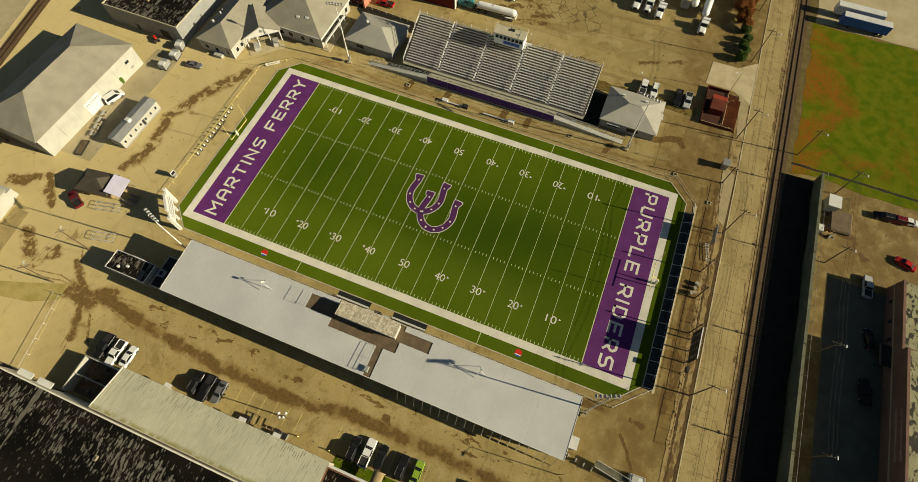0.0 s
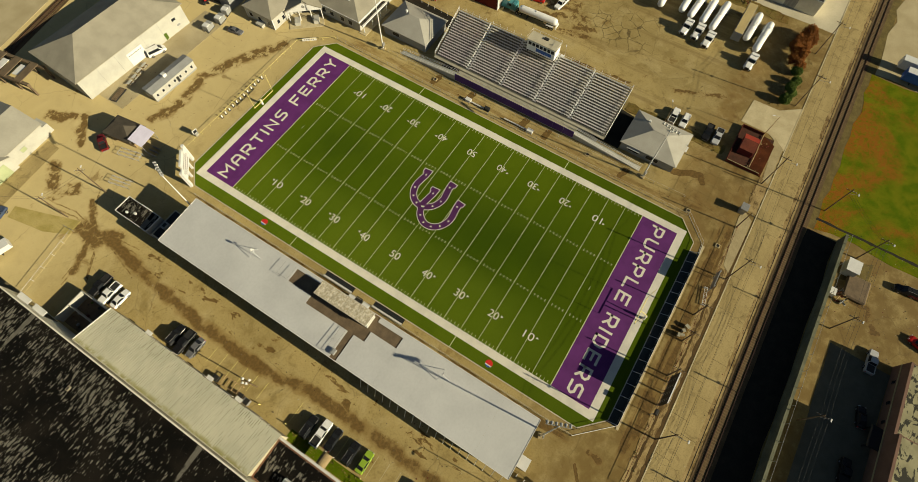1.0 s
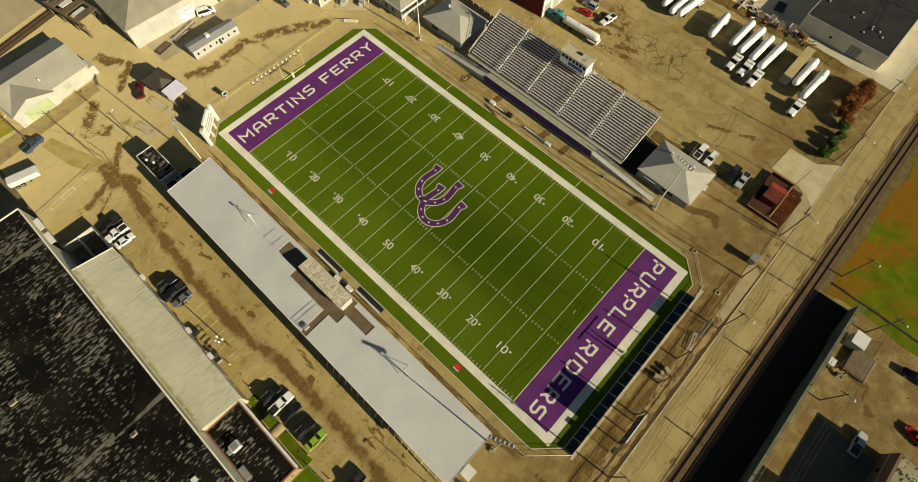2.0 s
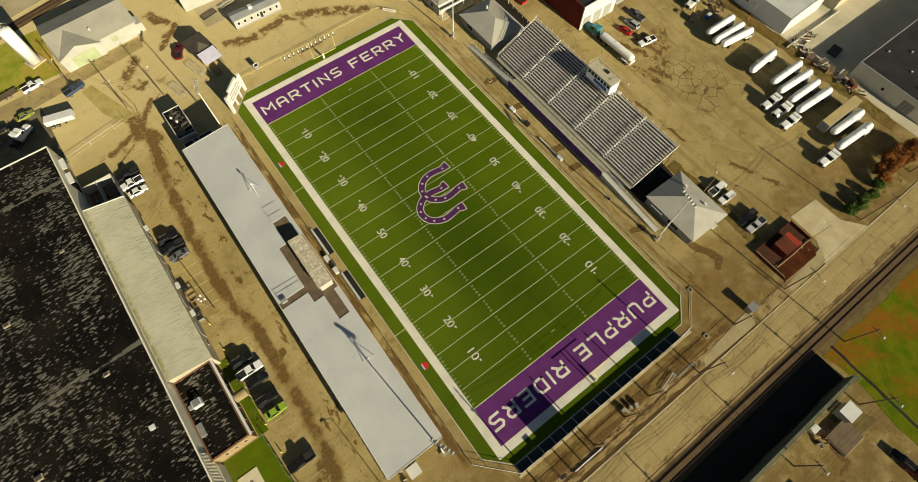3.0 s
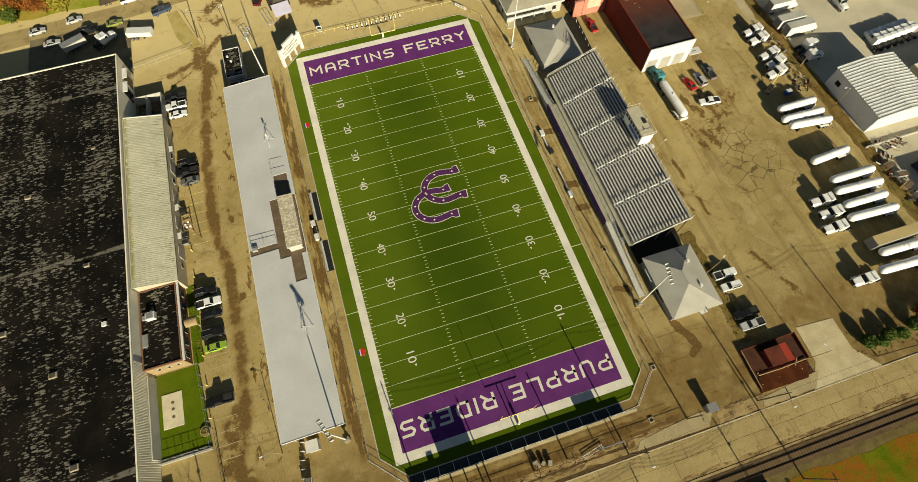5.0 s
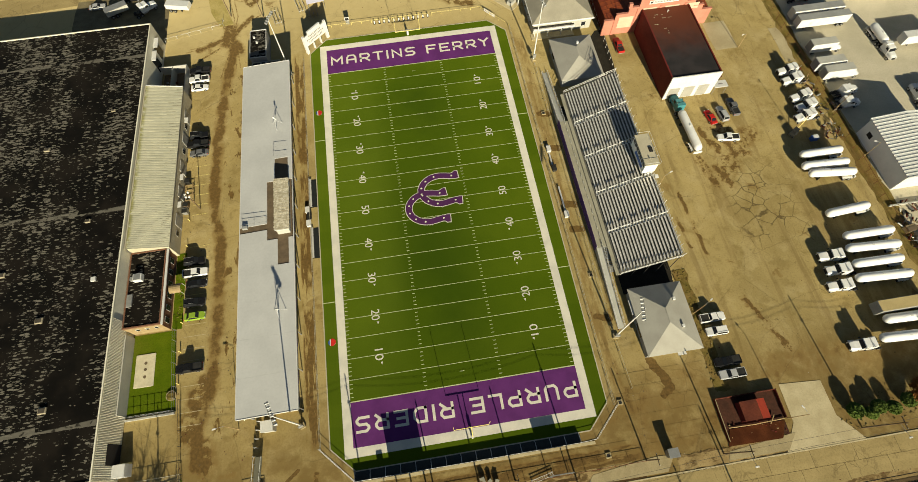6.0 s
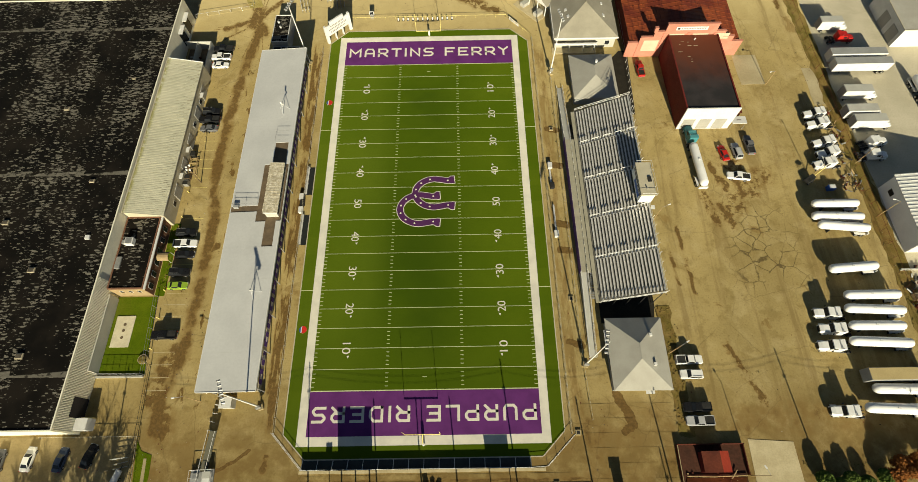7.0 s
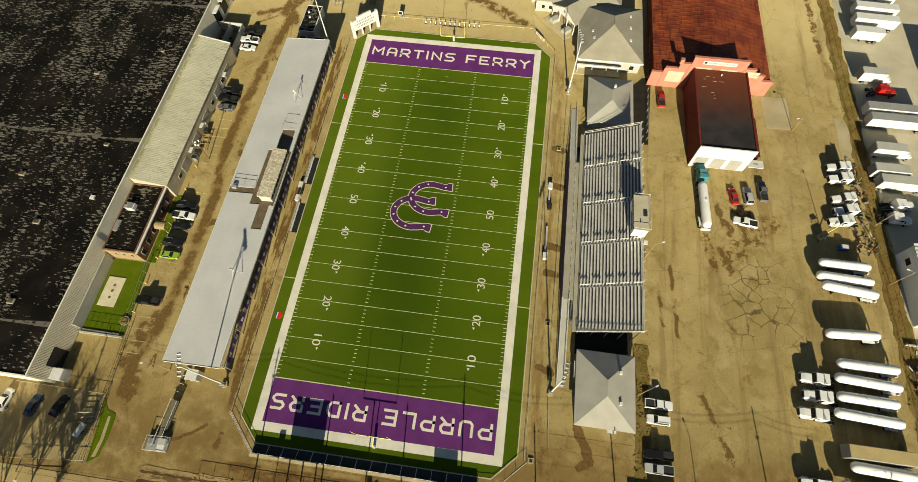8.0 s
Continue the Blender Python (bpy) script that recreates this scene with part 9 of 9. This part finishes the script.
weeds = tagged(new("weeds"), "clumps of dry weeds along fences and walls", "weeds", "", "stuff")
rw = random.Random(77)
bm = bmesh.new()
for xa, xb, ya, yb, n in ((52.4, 55.8, -56, -28, 500), (109.0, 113.4, -54, 60, 900), (-35, 30, -67.9, -66.6, 120), (51.5, 64, -66.4, -65.6, 160), (-62.9, -61.0, -22, -5, 120), (76, 109, -67.6, -60, 500)):
    for _ in range(n):
        x, y, s = rw.uniform(xa, xb), rw.uniform(ya, yb), rw.uniform(0.1, 0.45)
        a = rw.uniform(0, 6.28)
        dx, dy = s * math.cos(a), s * math.sin(a)
        bm.faces.new([bm.verts.new(v) for v in ((x - dx, y - dy, 0.05), (x + dx, y + dy, 0.05), (x + dx * 0.4 - dy * 0.3, y + dy * 0.4 + dx * 0.3, s * 0.45))])
part("blades", bm, M["verge"], weeds)


# ---------------------------------------------------------------- scrap along the yard fence
def scrap_heap(x, y, w, d, n, seed):
    s = thing("scrap_heap", "heap of rusty machine parts and timber by the fence", "scrap", (x, y, 0), kind="stuff")
    r2 = random.Random(seed)
    for mat in ("rust", "dark_steel", "tan_wood", "steel"):
        bm = bmesh.new()
        for _ in range(n):
            a, b = r2.uniform(-w, w), r2.uniform(-d, d)
            p = Vector((a, b, r2.uniform(0.1, 0.5)))
            q = p + Vector((r2.uniform(-1.3, 1.3), r2.uniform(-1.3, 1.3), r2.uniform(0, 0.7)))
            tube(p, q, r2.uniform(0.05, 0.22), seg=5, bm=bm)
        part("scrap", bm, M[mat], s)


scrap_heap(107.6, 3.4, 2.4, 2.8, 10, 1)
scrap_heap(108.3, 17.5, 1.0, 8.5, 9, 2)
scrap_heap(113.0, -34.0, 2.2, 10.0, 16, 3)
scrap_heap(117.0, -21.5, 5.0, 1.6, 10, 4)
scrap_heap(29.5, -92.8, 2.6, 1.2, 4, 5)
skid = thing("steel_skid", "dark steel skid on the concrete yard", "skid", (121.1, -29.5, 0.03), 8)
part("plate", box(-2.2, 2.2, -1.4, 1.4, 0.2, 0.45, bevel=0.03), M["dark_steel"], skid)
for y in (-1.1, 1.1):
    part("runner", box(-2.4, 2.4, y - 0.1, y + 0.1, 0, 0.2), M["rust"], skid)
for x, y, rz, c in ((112.4, -27.0, 10, "tan_brick"), (114.0, -30.2, -8, "white_wall"), (113.2, -33.4, 20, "tan_wood"), (114.8, -36.4, 5, "white_metal"), (114.0, -40.2, 60, "rust")):
    k = thing("storage_crate", "weathered storage crate along the yard fence", "crate", (x, y, 0.03), rz, group="storage crates")
    part("body", box(-1.3, 1.3, -0.8, 0.8, 0.1, 1.3, bevel=0.04), M[c], k)
    part("lid", box(-1.35, 1.35, -0.85, 0.3, 1.3, 1.38), M["deck"], k)
    for yy in (-0.6, 0.6):
        part("runner", box(-1.3, 1.3, yy - 0.08, yy + 0.08, 0, 0.1), M["wood"], k)
lift = thing("boom_lift", "small dark forklift with a raised fork", "forklift", (96.8, 4.2, 0), 30)
part("body", box(-1.1, 1.1, -0.7, 0.7, 0.4, 1.3, bevel=0.08), M["dark_steel"], lift)
part("cage", frame_boxes([(-0.6, -0.5, -0.6, -0.5, 1.3, 2.3), (0.5, 0.6, -0.6, -0.5, 1.3, 2.3), (-0.6, -0.5, 0.5, 0.6, 1.3, 2.3), (0.5, 0.6, 0.5, 0.6, 1.3, 2.3), (-0.65, 0.65, -0.65, 0.65, 2.3, 2.38)]), M["dark_steel"], lift)
part("boom", tube((0.9, 0, 1.0), (4.6, 0.3, 2.6), 0.1), M["yellow"], lift)
for x in (-0.7, 0.7):
    for y in (-0.7, 0.7):
        wheel(lift, x, y, 0.4, 0.3)
crate = thing("blue_crate", "small blue and white machine on the truck yard", "machine", (101.6, 1.8, 0))
part("body", box(-0.9, 0.9, -0.6, 0.6, 0, 1.3, bevel=0.05), M["blue_panel"], crate)
part("top", box(-0.7, 0.7, -0.5, 0.5, 1.3, 1.5), M["white_metal"], crate)


# ---------------------------------------------------------------- single pieces of street and railway
for x, y, rz in ((13.0, 90.0, 8), (17.3, 89.3, 8), (21.0, 90.2, 15)):
    k = thing("equipment_box", "grey equipment box on skids beside the depot", "machine", (x, y, 0), rz, group="equipment boxes")
    part("body", box(-1.4, 1.4, -1.0, 1.0, 0.3, 1.9, bevel=0.06), M["grey_wall"], k)
    part("lid", box(-1.2, 0.2, -0.9, 0.9, 1.9, 2.1), M["white_metal"], k)
    for yy in (-0.8, 0.8):
        part("skid", box(-1.6, 1.6, yy - 0.08, yy + 0.08, 0, 0.3), M["dark_steel"], k)
mower = thing("red_tractor", "small red yard tractor beside the depot", "tractor", (20.6, 98.6, 0), 60)
part("body", box(-0.3, 1.4, -0.4, 0.4, 0.5, 1.2, bevel=0.08), M["red_mark"], mower)
part("seat", box(-0.8, -0.3, -0.35, 0.35, 0.7, 1.0), M["dark_steel"], mower)
for x, r3 in ((-0.6, 0.6), (1.1, 0.35)):
    for yy in (-0.6, 0.6):
        wheel(mower, x, yy, r3, 0.3)
for i in range(4):
    k = thing("picnic_table", "pale wooden picnic table before the white hall", "table", (-14.5 + i * 2.2, 93.6 + 0.5 * i, 0), 10, group="picnic tables")
    part("tabletop", box(-0.9, 0.9, -0.38, 0.38, 0.7, 0.76), M["white_wall"], k)
    for yy in (-0.75, 0.75):
        part("bench", box(-0.9, 0.9, yy - 0.14, yy + 0.14, 0.42, 0.47), M["white_wall"], k)
    for xx in (-0.6, 0.6):
        part("trestle", box(xx - 0.05, xx + 0.05, -0.8, 0.8, 0.0, 0.7), M["tan_wood"], k)
pipes = thing("pipe_stack", "stack of dark pipes and timber by the white hall", "pipes", (-19.2, 93.2, 0), 12)
for i in range(6):
    part("pipe", tube((-2.4, -0.9 + i * 0.36, 0.2), (2.4, -0.9 + i * 0.36, 0.2), 0.17, seg=8), M["dark_steel"], pipes)
for i in range(4):
    part("plank", box(-2.2, 2.2, -0.8 + i * 0.42, -0.5 + i * 0.42, 0.4, 0.48), M["deck"], pipes)


def street_slabs():
    road = bpy.data.objects["road"]
    me = mesh_of("road_slab", box(0.04, 9.10, 0.03, 3.19, 0.0, 0.022), M["road"])
    r2 = random.Random(9)
    for i in range(36):
        for j in range(2):
            piece("road_slab", me, road, pose(-110 + i * 9.14 + 3.1 * j, -76.36 + j * 3.22, 0.031 + r2.uniform(0, 0.006)))
    bed = bpy.data.objects["railway_ballast"]
    sl = mesh_of("sleeper", box(-0.11, 0.11, -1.2, 1.2, 0.0, 0.03), M["sleeper"])
    for i in range(290):
        piece("sleeper", sl, bed, pose(-50 + i * 0.62, -79.52 + r2.uniform(-0.05, 0.05), 0.1, 0, 0, r2.uniform(-1.5, 1.5)))
    bm = bmesh.new()
    for i in range(150):
        for x in (-143 + i * 0.62, 129.8 + i * 0.62):
            box(x - 0.12, x + 0.12, -80.8, -78.2, 0.1, 0.13, bm)
    tagged(part("far_sleepers", bm, M["sleeper"], bed), kind="stuff")


street_slabs()


def apron_slabs():
    """Cast slabs of the south-east apron and of the walk behind the end fence."""
    base = solid("apron", box(31.6, 52.0, -66.4, -49.2, -0.1, 0.004), M["ground"], "brown cast concrete apron by the concession building", "pavement", "structure")
    me = mesh_of("apron_slab", box(0.02, 3.36, 0.02, 2.83, 0.0, 0.02), M["ground"])
    r2 = random.Random(14)
    for i in range(6):
        for j in range(6):
            piece("apron_slab", me, base, pose(31.7 + i * 3.39, -66.3 + j * 2.86, 0.005 + r2.uniform(0, 0.008)))
    path = solid("end_walk", box(-24.0, 31.4, -66.4, -62.2, -0.1, 0.004), M["ground"], "brown cast concrete walk behind the end fence", "pavement", "structure")
    m2 = mesh_of("walk_slab", box(0.02, 3.05, 0.02, 2.06, 0.0, 0.02), M["ground"])
    for i in range(18):
        for j in range(2):
            piece("walk_slab", m2, path, pose(-23.9 + i * 3.07, -66.35 + j * 2.08, 0.005 + r2.uniform(0, 0.008)))


apron_slabs()


# ---------------------------------------------------------------- yard clutter
dock = thing("loading_platform", "white railed platform below the service ramp", "platform", (-44.2, -62.1, 0), 2)
part("deck", box(-2.3, 2.3, -1.5, 1.5, 0.0, 0.5, bevel=0.03), M["grey_wall"], dock)
part("bin", box(0.5, 2.0, -1.3, 1.0, 0.5, 1.4, bevel=0.05), M["white_metal"], dock)
part("bin_lid", box(0.45, 2.05, -0.2, 1.05, 1.4, 1.48), M["white_wall"], dock)
part("crate", box(-1.6, -0.6, -0.2, 0.9, 0.5, 1.1, bevel=0.04), M["steel"], dock)
for x in (-2.2, 2.2):
    part("rail", tube((x, -1.4, 1.5), (x, 1.4, 1.5), 0.04, seg=6), M["white_metal"], dock)
    for y in (-1.4, 0, 1.4):
        part("rail_post", tube((x, y, 0.5), (x, y, 1.5), 0.035, seg=5), M["white_metal"], dock)
for y in (-1.4, 1.4):
    part("rail", tube((-2.2, y, 1.5), (2.2, y, 1.5), 0.04, seg=6), M["white_metal"], dock)


def barrier_rows(x, y, rz, n, length):
    """Parallel pipe rails that lead a queue to the gate."""
    b = thing("queue_rails", "parallel white pipe rails leading to the ticket gate", "railing", (x, y, 0), rz, "queue rails")
    for i in range(n):
        xx = (i - (n - 1) / 2) * 1.0
        for z in (0.55, 1.05):
            part("rail", tube((xx, -length / 2, z), (xx, length / 2, z), 0.045, seg=6), M["white_metal"], b)
        for k in range(4):
            yy = -length / 2 + k * length / 3
            part("post", tube((xx, yy, 0), (xx, yy, 1.05), 0.045, seg=6), M["steel"], b)
    for yy in (-length / 2, length / 2):
        part("crossbar", tube((-(n - 1) / 2, yy, 1.05), ((n - 1) / 2, yy, 1.05), 0.04, seg=6), M["steel"], b)


barrier_rows(-31.4, 74.6, 14, 3, 6.4)
barrier_rows(-38.6, 70.2, 14, 3, 5.6)
rack = thing("pipe_rack", "rack of pale pipes in the corner car park", "rack", (-61.4, -58.4, 0), 8)
for x in (-1.0, 0.0, 1.0):
    part("upright", tube((x, 0, 0), (x, 0, 1.5), 0.05, seg=6), M["white_wall"], rack)
for z in (0.5, 1.0, 1.45):
    part("pipe", tube((-1.6, 0.05, z), (1.6, 0.05, z), 0.06, seg=6), M["white_wall"], rack)
for y in (-0.9, -1.8):
    part("pipe", tube((-1.5, y, 0.2), (1.4, y + 0.2, 0.2), 0.07, seg=6), M["white_wall"], rack)
cart = thing("utility_trailer", "small white utility trailer in the corner car park", "trailer", (-61.3, -61.8, 0), 72)
part("bed", box(-1.4, 1.4, -0.6, 0.6, 0.5, 0.95, bevel=0.04), M["white_metal"], cart)
part("drawbar", box(1.4, 2.3, -0.05, 0.05, 0.45, 0.55), M["dark_steel"], cart)
for yy in (-0.68, 0.68):
    wheel(cart, -0.2, yy, 0.3, 0.18)
for x, y, rz in ((-65.6, -60.5, 20), (-64.8, -60.9, -15), (-63.9, -60.6, 5)):
    k = thing("parking_stop", "pale concrete parking stop on the asphalt", "parking stop", (x, y, 0.03), rz, "parking stops")
    part("block", box(-0.45, 0.45, -0.12, 0.12, 0, 0.16, bevel=0.03), M["concrete"], k)
    part("pin", tube((0, 0, 0.16), (0, 0, 0.18), 0.03, seg=6), M["rust"], k)
boundary = fence_line("boundary_fence", "dark chain link fence between lane and lawn", [(-59.9, -39.5), (-58.3, -67.6)], 1.5, 3.0, "dark_steel", "dark_steel", None, (1.0, 0.5))

flood = thing("floodlight_pole", "wooden pole with four round white floodlights by the shed", "floodlight", (-58.3, 7.0, 0), 20)
part("pole", tube((0, 0, 0), (0, 0, 7.2), 0.12, 0.09, 8), M["wood"], flood)
part("crossarm", box(-0.06, 0.06, -0.8, 0.8, 6.9, 7.0), M["wood"], flood)
for x, y in ((0.35, -0.7), (0.35, 0.7), (-0.35, -0.35), (-0.35, 0.4)):
    part("floodlight", tube((x * 0.4, y, 6.95), (x * 1.4, y, 6.8), 0.16, 0.34, 12), M["white_metal"], flood)
stand2 = thing("timber_stand", "bare timber work stand beside the ribbed shed", "work stand", (-60.9, 11.6, 0), 4)
for x in (-0.9, 0.9):
    part("side_beam", box(x - 0.08, x + 0.08, -2.6, 2.6, 0.9, 1.05), M["tan_wood"], stand2)
    for y in (-2.4, 0.0, 2.4):
        part("leg", box(x - 0.08, x + 0.08, y - 0.08, y + 0.08, 0, 0.9), M["tan_wood"], stand2)
for y in (-2.2, -0.8, 0.7, 2.1):
    part("cross_beam", box(-0.9, 0.9, y - 0.08, y + 0.08, 1.05, 1.15), M["tan_wood"], stand2)
for x, y, c in ((-61.6, 15.4, "dark_steel"), (-61.6, 8.4, "deck"), (-61.7, 6.6, "steel")):
    k = thing("waste_bin", "square metal waste bin against the ribbed shed", "bin", (x, y, 0), group="waste bins")
    part("body", box(-0.6, 0.6, -0.7, 0.7, 0, 1.2, bevel=0.05), M[c], k)
    part("lid", box(-0.63, 0.63, -0.73, 0.3, 1.2, 1.27), M["dark_steel"], k)

# leaves, gravel and scraps that lie about the lanes and yards
litter = tagged(new("ground_litter"), "scattered leaves, stones and scraps on the lanes", "litter", "", "stuff")
r5 = random.Random(123)
for mat, count in (("deck", 600), ("rust", 350), ("white_wall", 260), ("shade_and_cinders", 260)):
    bm = bmesh.new()
    for _ in range(count):
        xa, xb, ya, yb = r5.choice(((-61, -46, -66, 66), (-61, -46, -66, 66), (31, 38, -62, 60), (53, 57, -58, 28), (56, 110, -56, 60), (-40, 20, 66, 96), (-34, 60, -67.8, -66), (-60, 120, -77.3, -75.7), (44, 48, -110, -84), (106, 111, -50, 90), (19, 43, -110, -90)))
        x, y, q = r5.uniform(xa, xb), r5.uniform(ya, yb), r5.uniform(0.05, 0.2)
        if mat == "white_wall":
            q *= 0.6
        a = r5.uniform(0, 6.28)
        c, d = q * math.cos(a), q * math.sin(a)
        bm.faces.new([bm.verts.new(v) for v in ((x - c, y - d, 0.055), (x + 0.7 * d, y - 0.7 * c, 0.07), (x + c, y + d, 0.06), (x - 0.6 * d, y + 0.6 * c, 0.075))])
    part("scraps", bm, M[mat], litter)
